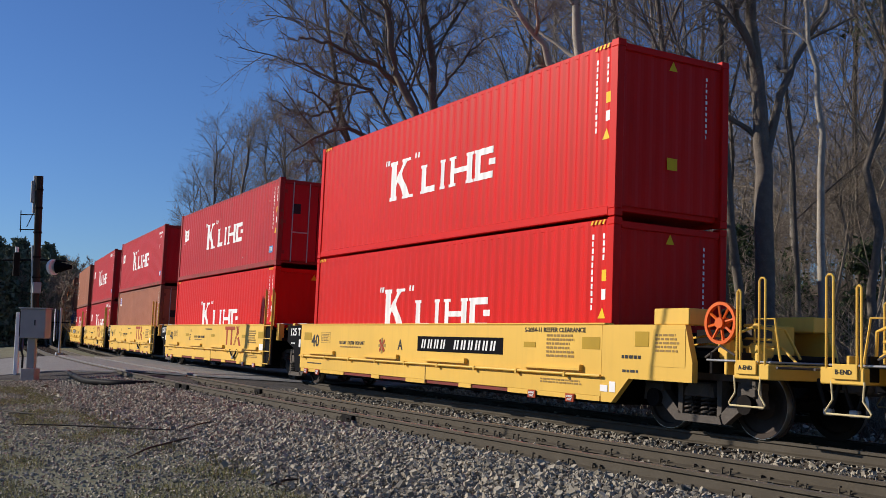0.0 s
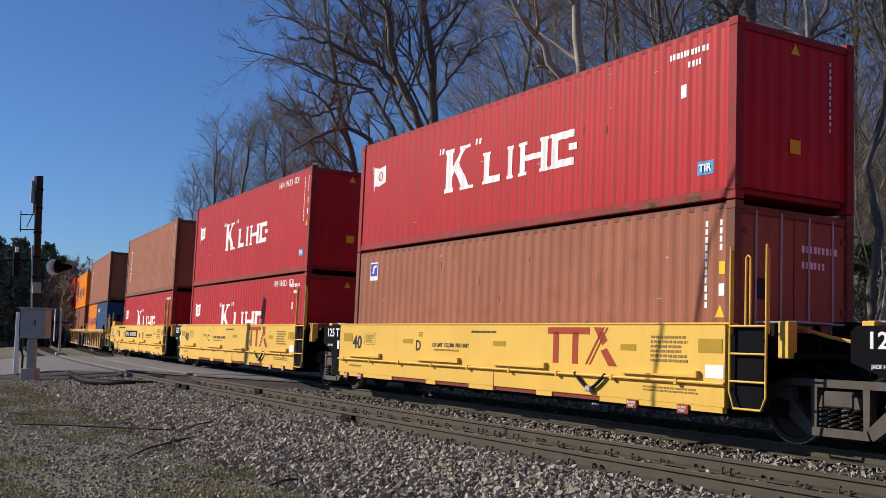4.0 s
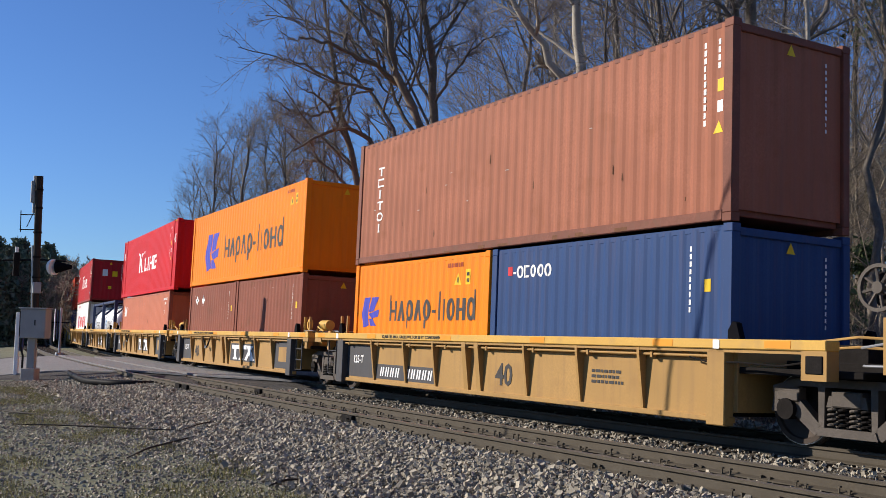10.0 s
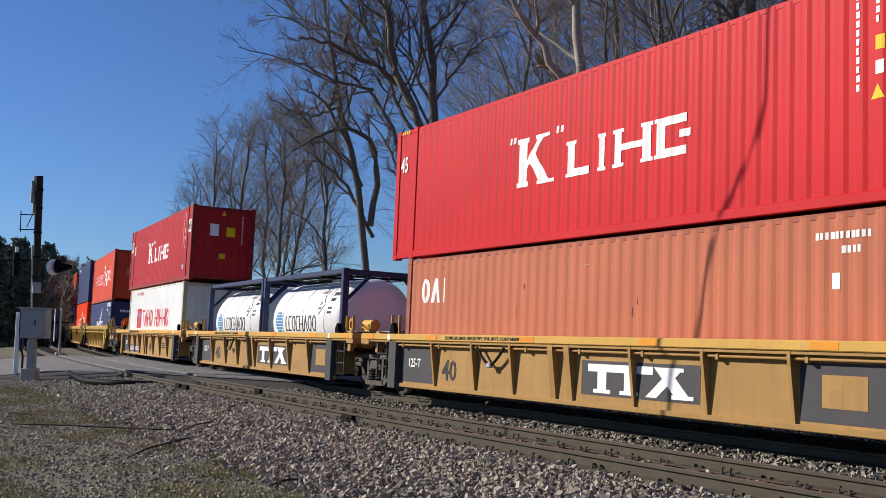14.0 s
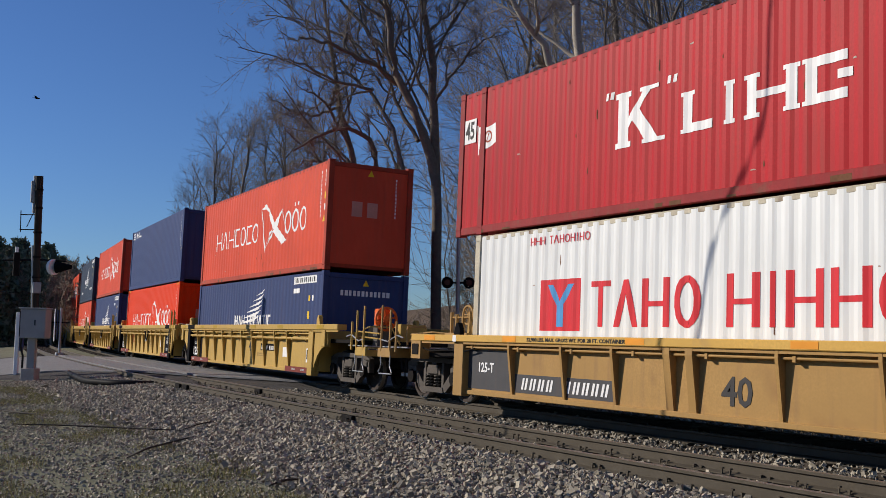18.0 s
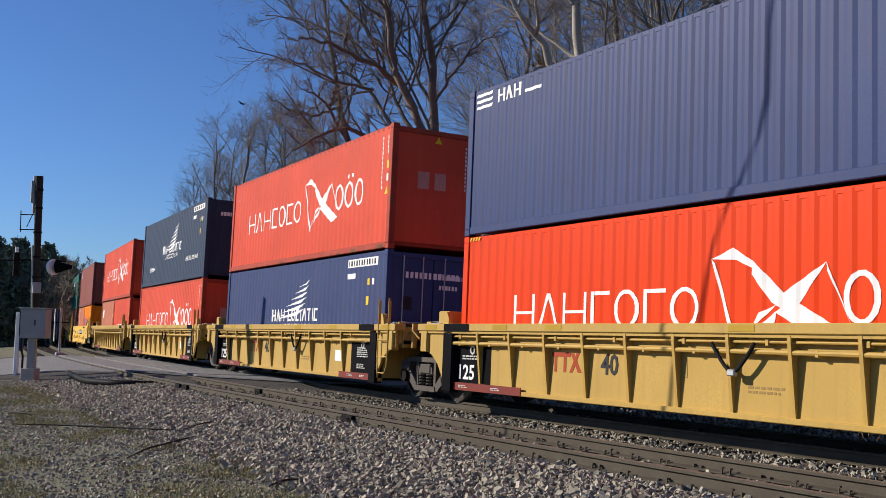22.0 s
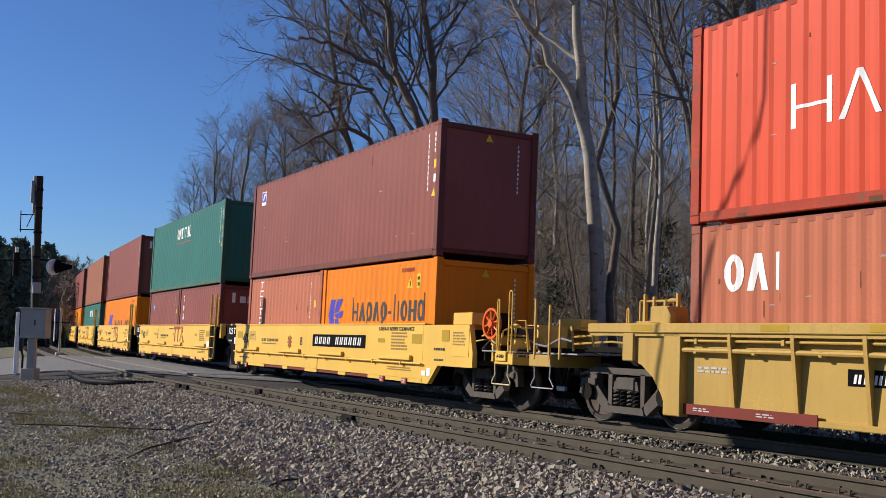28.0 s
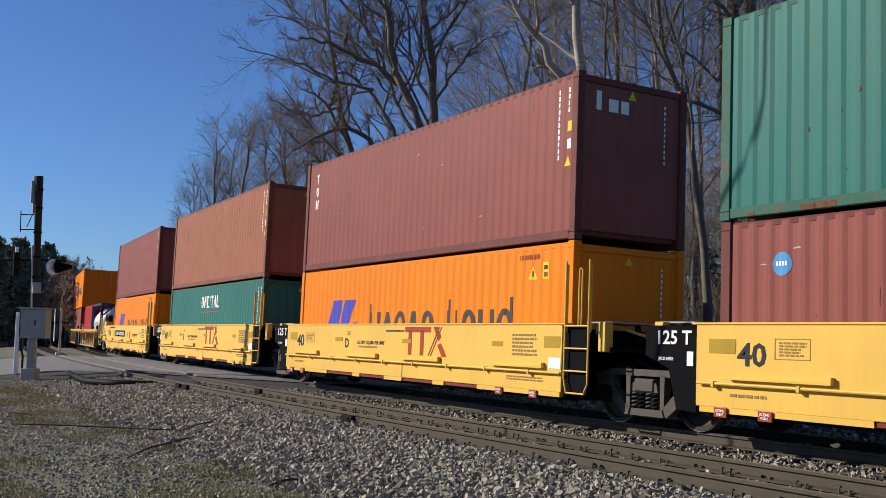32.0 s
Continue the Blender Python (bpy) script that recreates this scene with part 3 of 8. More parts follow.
def sprout(rng, P, Rr, each, lo, hi, length, spread, rise, n, wander, thin):
    """Child branches of the branches P: each of them, from lo to hi along, with a length and an angle."""
    B, m, _ = P.shape
    idx = np.repeat(np.arange(B), each)
    c = len(idx)
    t = np.tile((np.arange(each) + 0.5) / each, B) * (hi - lo) + lo + rng.uniform(-0.5, 0.5, c) * (hi - lo) / each
    t = np.clip(t, 0, 0.995) * (m - 1)
    i = t.astype(int)
    f = (t - i)[:, None]
    start = P[idx, i] * (1 - f) + P[idx, np.minimum(i + 1, m - 1)] * f
    r0 = Rr[idx, i] * (1 - f[:, 0]) + Rr[idx, np.minimum(i + 1, m - 1)] * f[:, 0]
    tan = P[idx, np.minimum(i + 1, m - 1)] - P[idx, i]
    own = np.linalg.norm(P[:, -1] - P[:, 0], axis=1)[idx]
    tan /= np.linalg.norm(tan, axis=1, keepdims=True) + 1e-9
    side = rng.normal(size=(c, 3))
    side -= tan * (side * tan).sum(1, keepdims=True)
    side /= np.linalg.norm(side, axis=1, keepdims=True) + 1e-9
    ang = np.radians(rng.uniform(*spread, c))[:, None]
    d = tan * np.cos(ang) + side * np.sin(ang)
    d[:, 2] += rise
    d /= np.linalg.norm(d, axis=1, keepdims=True)
    ln = own * rng.uniform(*length, c) * (1.1 - 0.5 * t / (m - 1))
    pts = [start]
    bow = rng.normal(size=(c, 3)) * wander * 0.9
    for k in range(n - 1):
        d = d + rng.normal(size=(c, 3)) * wander + bow
        d[:, 2] += 0.06
        d /= np.linalg.norm(d, axis=1, keepdims=True)
        pts.append(pts[-1] + d * (ln / (n - 1))[:, None])
    Q = np.stack(pts, 1)
    R0 = np.minimum(r0 * 0.72, thin[1])
    rad = R0[:, None] * np.linspace(1, 0.35, n)[None]
    return Q, np.maximum(rad, thin[0])


RIGHT, AWAY = np.array((0.528, 0.849, 0.0)), np.array((-0.849, 0.528, 0.0))


def grow(seed, base, top, r, limbs=12, twigs=(9, 9, 5), first=0.35, trunk_bend=0.25, spread=(28, 65), limb_len=(0.35, 0.6), fork=None, fine=0.004, lines=None, light=False):
    """A leafless tree from base to top. Returns branch groups: wood (trunk and limbs) and crown (branches and twigs)."""
    rng = np.random.default_rng(seed)
    b, t = np.array(base, float), np.array(top, float)
    n = 10
    f = np.linspace(0, 1, n)[:, None]
    line = b + (t - b) * f
    wob = np.cumsum(rng.normal(size=(n, 3)) * trunk_bend, 0) * np.sin(np.pi * f) ** 0.5
    wob[:, 2] = 0
    P0 = (line + wob)[None]
    R0 = (r * (1.0 - 0.80 * f[:, 0]) * (1 + 0.5 * np.exp(-f[:, 0] * 18)))[None]
    stems, radii = [P0], [R0]
    for (ff, dx, dy, dz, rr) in (fork or ()):
        i = int(ff * (n - 1))
        s0 = P0[0, i]
        e = s0 + RIGHT * dx + AWAY * dy + np.array((0, 0, dz))
        g = np.linspace(0, 1, n)[:, None]
        Q = s0 + (e - s0) * g ** 0.9
        Q[:, 2] += 0.12 * abs(dx) * np.sin(np.pi * g[:, 0])
        Q[1:] += np.cumsum(rng.normal(size=(n - 1, 3)) * trunk_bend * 0.5, 0) * 0.6
        stems.append(Q[None])
        radii.append((rr * (1 - 0.8 * g[:, 0]))[None])
    if lines:
        stems, radii = [], []
        for pts, rr in lines:
            g = np.linspace(0, 1, 14)
            k = np.linspace(0, 1, len(pts))
            Q = np.stack([np.interp(g, k, [p[a] for p in pts]) for a in range(3)], 1)
            for _ in range(2):
                Q[1:-1] = 0.25 * Q[:-2] + 0.5 * Q[1:-1] + 0.25 * Q[2:]
            Q[1:-1] += rng.normal(size=(12, 3)) * 0.035
            stems.append(Q[None])
            radii.append((rr * (1 - 0.72 * g))[None])
    P, R = np.concatenate(stems), np.concatenate(radii)
    n1, n2, n3 = (5, 4, 3) if light else (8, 6, 4)
    L1, r1 = sprout(rng, P, R, limbs, first, 1.0, limb_len, spread, 0.25, n1, 0.11, (0.010, r * 0.28))
    L2, r2 = sprout(rng, L1, r1, twigs[0], 0.12, 1.0, (0.42, 0.75), (25, 60), 0.10, n2, 0.12, (fine * 1.5, 0.020))
    L3, r3 = sprout(rng, L2, r2, twigs[1], 0.08, 1.0, (0.42, 0.8), (28, 65), 0.08, n3, 0.14, (fine, 0.007))
    wood = [(P, R, 6 if light else 10), (L1, r1, 4 if light else 6)]
    crown = [(L2, r2, 3 if light else 4), (L3, r3, 3)]
    if twigs[2]:
        L4, r4 = sprout(rng, L3, r3, twigs[2], 0.15, 1.0, (0.4, 0.8), (28, 65), 0.05, 3, 0.14, (fine * 0.8, 0.004))
        crown.append((L4, r4, 3))
    return wood, crown


def bare_tree(label, seed, base, top, r, bark, **more):
    wood, crown = grow(seed, base, top, r, **more)
    root = new("bare_tree")
    tagged(root, label, "tree", "bare trees beyond the railway")
    part("trunk", tube_mesh("trunk", wood, bark), None, root, "leafless trunk and limbs")
    part("crown", tube_mesh("crown", crown, TWIG), None, root, "fine leafless branches and twigs")
    return root


def sight(px, py, depth):
    """A place at a depth along the view, from its bearing right and up, both in thousandths."""
    m = camera_pose().to_3x3()
    return EYE + m @ Vector((px, py, -1000)) * (depth / 1000)


def view(x, y, depth):
    f = 1809.63
    return sight((x - 784) / f * 1000, (441 - y) / f * 1000, depth)


def tree_at(label, seed, xb, yb, xt, yt, depth, r, bark, **more):
    b = view(xb, yb, depth)
    b.z = ground_z(b.x, b.y) - 0.1
    t = view(xt, yt, depth)
    return bare_tree(label, seed, b, t, r, bark, **more)


def tree_by(label, seed, depth, bark, lines, **more):
    """A tree whose stems follow given lines of sight, each (points, thickness, shift in depth); the first stands on the ground."""
    out = []
    for pts, rr, shift in lines:
        q = [view(x, y, depth + shift * i / (len(pts) - 1)) for i, (x, y) in enumerate(pts)]
        out.append((q, rr))
    b = out[0][0][0]
    b.z = ground_z(b.x, b.y) - 0.1
    return bare_tree(label, seed, b, out[0][0][-1], lines[0][1], bark, lines=out, **more)


def woods():
    tree_by("big bare tree with a wide dividing crown", 3, 31, BARK, (
        ([(776, 520), (773, 300), (769, 180), (764, 100), (752, 30), (738, -70), (726, -190)], 0.17, 0),
        ([(773, 330), (748, 215), (706, 150), (692, 100), (688, 30), (676, -70), (660, -160)], 0.16, -1.5),
        ([(706, 150), (660, 115), (612, 88), (568, 74), (530, 66)], 0.085, -2.5),
        ([(692, 105), (655, 60), (610, 10), (575, -50), (550, -110)], 0.07, 2.0),
        ([(720, 330), (690, 215), (650, 155), (610, 128), (570, 120)], 0.075, 2.5),
        ([(768, 185), (800, 135), (832, 92), (880, 58)], 0.05, -1.5),
        ([(740, 250), (700, 190), (684, 120), (640, 40), (625, -60)], 0.07, 3.0),
        ([(700, 150), (630, 75), (550, 35), (470, 28)], 0.055, 1.5),
        ([(688, 40), (620, -15), (540, -50), (490, -60)], 0.05, 1.0),
        ([(660, 160), (590, 142), (530, 112), (492, 102)], 0.05, -1.2),
        ([(752, 60), (800, 20), (850, -30)], 0.05, 1.5),
        ([(770, 200), (730, 120), (722, 40), (716, -60)], 0.06, 2.0)),
        limbs=8, twigs=(8, 7, 2), first=0.2, fine=0.0029, limb_len=(0.24, 0.44), spread=(30, 70))
    tree_by("bare tree with low gnarled limbs", 14, 33, BARK, (
        ([(668, 520), (640, 330), (603, 210), (592, 140), (588, 70), (566, -30)], 0.13, 0),
        ([(655, 400), (672, 300), (655, 240), (620, 222), (565, 236), (518, 268)], 0.11, -2.0),
        ([(625, 280), (590, 200), (562, 170), (535, 158)], 0.06, -1.5),
        ([(660, 420), (610, 320), (560, 280), (520, 290)], 0.07, 1.0),
        ([(600, 190), (560, 205), (520, 200), (490, 180)], 0.05, -1.0),
        ([(640, 330), (600, 262), (552, 232), (510, 232)], 0.06, 2.0),
        ([(700, 420), (712, 320), (690, 260), (640, 200)], 0.07, 2.0)),
        limbs=8, twigs=(8, 7, 2), first=0.2, fine=0.0030, limb_len=(0.22, 0.40), spread=(25, 65))
    tree_by("tall pale-barked bare tree with two stems", 4, 25, BARK_PALE, (
        ([(1064, 560), (1055, 380), (1040, 260), (1028, 150), (1019, 30), (1012, -120), (1004, -300)], 0.20, 0),
        ([(1040, 255), (1014, 165), (975, 105), (935, 40), (895, -20), (850, -90)], 0.13, -0.8),
        ([(1016, 170), (990, 132), (962, 122), (942, 117)], 0.09, 0.2)),
        limbs=5, twigs=(8, 9, 3), first=0.5, fine=0.0045, limb_len=(0.16, 0.34), spread=(35, 75))
    tree_at("dark slender leafless bare tree", 21, 1066, 560, 1050, -300, 27, 0.13, BARK, limbs=8, twigs=(7, 8, 3), first=0.45)
    tree_by("massive bare tree with a forked trunk", 5, 24, BARK, (
        ([(1354, 570), (1357, 400), (1354, 280), (1343, 170), (1336, 60), (1315, -60), (1300, -250)], 0.26, 0),
        ([(1355, 275), (1372, 215), (1396, 120), (1440, 50), (1482, -20), (1510, -120)], 0.12, 0.8),
        ([(1341, 130), (1310, 40), (1285, -20), (1240, -80)], 0.10, -0.8)),
        limbs=6, twigs=(8, 8, 3), first=0.35, fine=0.0045, limb_len=(0.16, 0.34), spread=(35, 75))
    tree_by("slender pale leafless bare tree", 6, 22, BARK_PALE, (([(1449, 570), (1454, 420), (1455, 290), (1448, 130), (1424, 0), (1405, -140)], 0.10, 0),),
        limbs=5, twigs=(6, 8, 3), first=0.6, limb_len=(0.12, 0.25))
    tree_at("slim leafless grey tree", 7, 1260, 570, 1212, -260, 25, 0.14, BARK, limbs=8, twigs=(7, 8, 3), first=0.45)
    tree_at("slim pale bare tree", 8, 1192, 560, 1160, -220, 26, 0.10, BARK_PALE, limbs=8, twigs=(7, 8, 3), first=0.4, trunk_bend=0.12)
    tree_at("bare tree with rough bark", 10, 1312, 570, 1300, -300, 27, 0.15, BARK, limbs=8, twigs=(7, 8, 3), first=0.5)
    tree_at("slim bare tree at the wood's edge", 12, 1525, 570, 1530, -260, 27, 0.15, BARK, limbs=8, twigs=(7, 8, 3), first=0.4)
    tree_at("bare tree with upswept branches", 13, 900, 540, 905, -60, 42, 0.17, BARK, limbs=12, twigs=(9, 9, 3), first=0.3)
    for i, (x, d, top, r) in enumerate(((380, 78, 268, 0.2), (438, 70, 248, 0.22), (500, 64, 230, 0.2), (350, 90, 322, 0.16), (565, 58, 210, 0.18), (410, 84, 258, 0.18), (470, 74, 240, 0.18), (535, 66, 224, 0.18), (488, 78, 250, 0.16))):
        tree_at("distant bare tree with a fine spreading crown", 40 + i, x, 560, x + 6, top, d, r, BARK, limbs=18, twigs=(9, 9, 0), first=0.3, fine=0.0062, spread=(22, 55), limb_len=(0.22, 0.36), light=True)
    for i, (x, d, top, r) in enumerate(((950, 50, 30, 0.16), (860, 54, 150, 0.15), (995, 46, -60, 0.16), (1120, 44, -120, 0.14), (1230, 40, -200, 0.15), (1400, 38, -240, 0.14), (1500, 36, -240, 0.15), (1090, 38, -150, 0.11), (1145, 34, -200, 0.10), (1285, 33, -260, 0.10), (1420, 30, -260, 0.09), (1545, 31, -250, 0.12))):
        tree_at("straight leafless tree in the wood", 70 + i, x, 560, x + 8 * math.sin(i * 2.3), top, d, r, BARK_PALE if i % 3 == 2 else BARK, limbs=11, twigs=(7, 7, 0), first=0.3, fine=0.0055, light=True, trunk_bend=0.16)
    # the joined rest of the wood
    rng = np.random.default_rng(77)
    wood, crown = [], []
    for i in range(190):
        x = rng.uniform(800, 1700)
        d = rng.uniform(30, 62) if i < 60 else rng.uniform(62, 125)
        b = view(x, 560, d)
        b.z = ground_z(b.x, b.y)
        h = rng.uniform(4, 11) if i % 4 else rng.uniform(9, 15)
        w, c = grow(200 + i, b, (b.x + rng.normal() * 0.8, b.y + rng.normal() * 0.8, b.z + h), rng.uniform(0.04, 0.10), limbs=11, twigs=(6, 6, 0), first=0.16, fine=0.006 if i < 60 else 0.011, trunk_bend=0.14, light=True)
        wood += w
        crown += c
    tagged(new("woods", tube_mesh("woods", wood + crown, WOODS)), "grey-brown leafless woods behind the railway", "woods", kind="stuff")
    wood = []
    for i in range(75):
        x = rng.uniform(-60, 178)
        d = rng.uniform(80, 150)
        b = view(x, 590, d)
        b.z = -0.5
        h = view(x, rng.uniform(440, 505) + max(0, x - 140) * 0.5, d).z + 0.5
        w, c = grow(400 + i, b, (b.x + rng.normal() * 0.4, b.y + rng.normal() * 0.4, b.z + h * 0.86), 0.10, limbs=12, twigs=(7, 7, 0), first=0.12, fine=0.013, spread=(20, 50), limb_len=(0.18, 0.32), light=True)
        wood += w + c
    tagged(new("far_woods", tube_mesh("far_woods", wood, WOODS)), "distant leafless woods round the bend", "woods", kind="stuff")
    # undergrowth: upright stems, and the brush between them
    pts, rad = [], []
    for i in range(26000):
        x, d = rng.uniform(560, 1640), 19.5 + 42 * rng.random() ** 1.3
        b = view(x, 575, d)
        if lateral_of(b.x, b.y)[0] < 6:
            continue
        b.z = ground_z(b.x, b.y)
        dirn = np.array((rng.normal() * 0.5, rng.normal() * 0.5, 1.0))
        ln = rng.uniform(0.5, 2.2) if i % 5 else rng.uniform(2.0, 4.2)
        k = np.linspace(0, 1, 4)[:, None]
        pts.append(np.array(b) + dirn * k * ln * (0.4 if not i % 5 else 1) + np.array((0, 0, 0.6 * ln if not i % 5 else 0)) * k + np.array((rng.normal(), rng.normal(), -0.4)) * k ** 2 * 0.45 * ln)
        rad.append(np.linspace(0.012, 0.005, 4))
    tagged(new("undergrowth", tube_mesh("undergrowth", [(np.array(pts), np.array(rad), 3)], WOODS)), "tangled brown undergrowth at the wood's edge", "undergrowth", kind="stuff")


def evergreens():
    """Small dark evergreens among the bare trees, and a tall pine at the wood's edge."""
    rng = np.random.default_rng(52)
    for i, (x, yt, d, wide, low, n) in enumerate(((1168, 395, 42, 0.9, 0.1, 2600), (1308, 400, 40, 0.9, 0.1, 2600), (1250, 440, 46, 1.0, 0.1, 2200), (1530, 440, 33, 1.5, 0.05, 4200), (1400, 455, 36, 0.8, 0.1, 1800), (1600, -190, 33, 2.3, 0.62, 5200), (985, 455, 44, 0.9, 0.1, 1800))):
        b, t = view(x, 575, d), view(x, yt, d)
        b.z = ground_z(b.x, b.y)
        root = new("evergreen_tree")
        tagged(root, "tall pine with an olive-green ragged crown" if low > 0.5 else "small dark evergreen among the bare trees", "tree", "evergreens in the wood")
        f = np.linspace(0, 1, 8)[:, None]
        P = (np.array(b) + (np.array(t) - np.array(b)) * f)[None]
        part("trunk", tube_mesh("trunk", [(P, np.linspace(0.18 if low > 0.5 else 0.05, 0.03, 8)[None], 7)], BARK), None, root)
        H = t.z - b.z
        k = 34 if low > 0.5 else 26
        # clumps on boughs
        hh = rng.uniform(low, 1.0, k)
        aa = rng.uniform(0, 2 * np.pi, k)
        rr = wide * (1.08 - (hh - low) / (1 - low)) * rng.uniform(0.35, 1.0, k)
        cc = np.stack([b.x + (t.x - b.x) * hh + np.cos(aa) * rr, b.y + (t.y - b.y) * hh + np.sin(aa) * rr, b.z + hh * H], 1)
        pick = rng.integers(0, k, n)
        c = cc[pick] + rng.normal(size=(n, 3)) * np.array((0.34, 0.34, 0.18)) * (1.5 if low > 0.5 else 0.9)
        V = (c[:, None] + rng.normal(size=(n, 3, 3)) * 0.075).reshape(-1, 3)
        me = bpy.data.meshes.new("crown")
        me.from_pydata(V.tolist(), [], np.arange(3 * n).reshape(-1, 3).tolist())
        me.materials.append(EVERGREEN)
        part("crown", me, None, root, "ragged clumps of green needles")


def pines():
    """Dark evergreens far off, round the bend."""
    rng = np.random.default_rng(31)
    for i, (x, top, d, wide) in enumerate(((25, 428, 95, 3.2), (75, 436, 105, 3.0), (-20, 425, 90, 3.2), (118, 470, 120, 2.6), (50, 450, 100, 3.4), (100, 458, 112, 3.0), (5, 446, 92, 3.4), (-45, 430, 88, 3.2))):
        b, t = view(x, 590, d), view(x, top, d)
        b.z = -0.4
        root = new("pine_tree")
        tagged(root, "dark green pine tree in the distance", "tree", "distant pines")
        f = np.linspace(0, 1, 8)[:, None]
        P = (np.array(b) + (np.array(t) - np.array(b)) * f)[None]
        part("trunk", tube_mesh("trunk", [(P, np.linspace(0.2, 0.04, 8)[None], 6)], BARK), None, root)
        H = t.z - b.z
        n = 9000
        h = rng.uniform(0.02, 1.0, n) ** 0.9
        ang, lay = rng.uniform(0, 2 * np.pi, n), np.floor(h * 13)
        rr = wide * (1.06 - h) ** 0.6 * rng.uniform(0.15, 1, n) ** 0.6 * (0.75 + 0.35 * np.sin(lay * 2.4 + ang * 3))
        c = np.stack([b.x + (t.x - b.x) * h + np.cos(ang) * rr, b.y + np.sin(ang) * rr, b.z + h * H + rng.normal(size=n) * 0.18], 1)
        q = rng.normal(size=(n, 3, 3)) * 0.17
        V = (c[:, None] + q).reshape(-1, 3)
        me = bpy.data.meshes.new("crown")
        me.from_pydata(V.tolist(), [], np.arange(3 * n).reshape(-1, 3).tolist())
        me.materials.append(PINE)
        part("crown", me, None, root, "uneven dark needle clumps")


def leaning_tree():
    """A slim stem added outside the view to cast the thin shadow on the ground, the rails and the train."""
    x, y = -22.2, 1.55
    z = ground_z(x, y) - 0.1
    f = np.linspace(0, 1, 40)[:, None]
    P = np.array((x, y, z)) + np.array((5.2, 0.6, 19.5)) * f
    P[:, 0] += 0.16 * np.sin(f[:, 0] * 24) + 0.07 * np.sin(f[:, 0] * 47)
    P[:, 1] += 0.07 * np.sin(f[:, 0] * 17 + 1)
    root = new("leaning_tree")
    tagged(root, "unseen slim leaning stem added to cast a thin shadow", "tree")
    part("trunk", tube_mesh("trunk", [(P[None], np.linspace(0.03, 0.02, 40)[None], 8)], BARK), None, root)


# ---- things by the crossing ----
def lying(name, label, category, pts, r, material, ground=-0.25):
    """Something thin that lies along the ground through the given sight points."""
    q = []
    for x, y in pts:
        a, b = view(x, y, 1.0), view(x, y, 2.0)
        k = (ground - a.z) / (b.z - a.z)
        p = a + (b - a) * k
        p.z = max(ground, ground_z(p.x, p.y) + 0.02) + r * 0.9
        q.append(p)
    n = 6 * len(pts)
    g, k = np.linspace(0, 1, n), np.linspace(0, 1, len(q))
    Q = np.stack([np.interp(g, k, [p[c] for p in q]) for c in range(3)], 1)
    for _ in range(3):
        Q[1:-1, :2] = 0.25 * Q[:-2, :2] + 0.5 * Q[1:-1, :2] + 0.25 * Q[2:, :2]
    rad = r * np.minimum(1, 0.35 + 3 * np.minimum(g, 1 - g))
    tagged(new(name, tube_mesh(name, [(Q[None], rad[None], 7)], material)), label, category)


def lying_things():
    lying("drain_pipe", "long black tube lying beside the asphalt", "pipe", [(84, 648), (112, 660), (136, 673), (152, 680), (200, 684), (250, 685), (292, 681)], 0.09, HOSE, -0.16)
    # thin tree shadows on the gravel, built as dark tubes
    lying("fallen_branch", "long thin dark tube standing in for a shadow across the gravel", "branch", [(20, 752), (110, 754), (200, 758), (260, 761), (325, 763)], 0.013, POLE_AND_SHADOW)
    lying("fallen_branch", "long thin dark tube standing in for a shadow across the gravel", "branch", [(318, 764), (352, 752), (395, 744), (445, 741), (520, 744), (585, 747)], 0.013, POLE_AND_SHADOW, -0.2)
    lying("fallen_branch", "thin dark tube standing in for a shadow on the gravel", "branch", [(225, 812), (262, 795), (300, 785), (345, 774)], 0.014, POLE_AND_SHADOW)
    lying("fallen_branch", "thin dark tube standing in for a shadow on the gravel", "branch", [(0, 728), (30, 732), (64, 735)], 0.02, POLE_AND_SHADOW)
    lying("fallen_branch", "short dark tube standing in for a shadow on the gravel", "branch", [(480, 860), (505, 852), (530, 850)], 0.014, POLE_AND_SHADOW)
    # rusty leaf litter along the shoulder of the near track
    rng = np.random.default_rng(90)
    mb = MB()
    for i in range(1500):
        s, lat = rng.uniform(-27, -9), -4.62 - abs(rng.normal()) * 0.16
        x, y, h = along(s, lat)
        z, w, a = -0.115 + rng.uniform(0, 0.03), rng.uniform(0.02, 0.055), rng.uniform(0, 6.28)
        k = len(mb.v)
        for q in range(4):
            b = a + q * 1.57
            mb.v.append((x + w * math.cos(b) * 1.5, y + w * math.sin(b), z + rng.uniform(-0.012, 0.012)))
        mb.f.append((k, k + 1, k + 2, k + 3))
    tagged(new("leaf_litter", mb.mesh("leaf_litter", LITTER)), "dark rusty leaf litter beside the rail", "litter", kind="stuff")


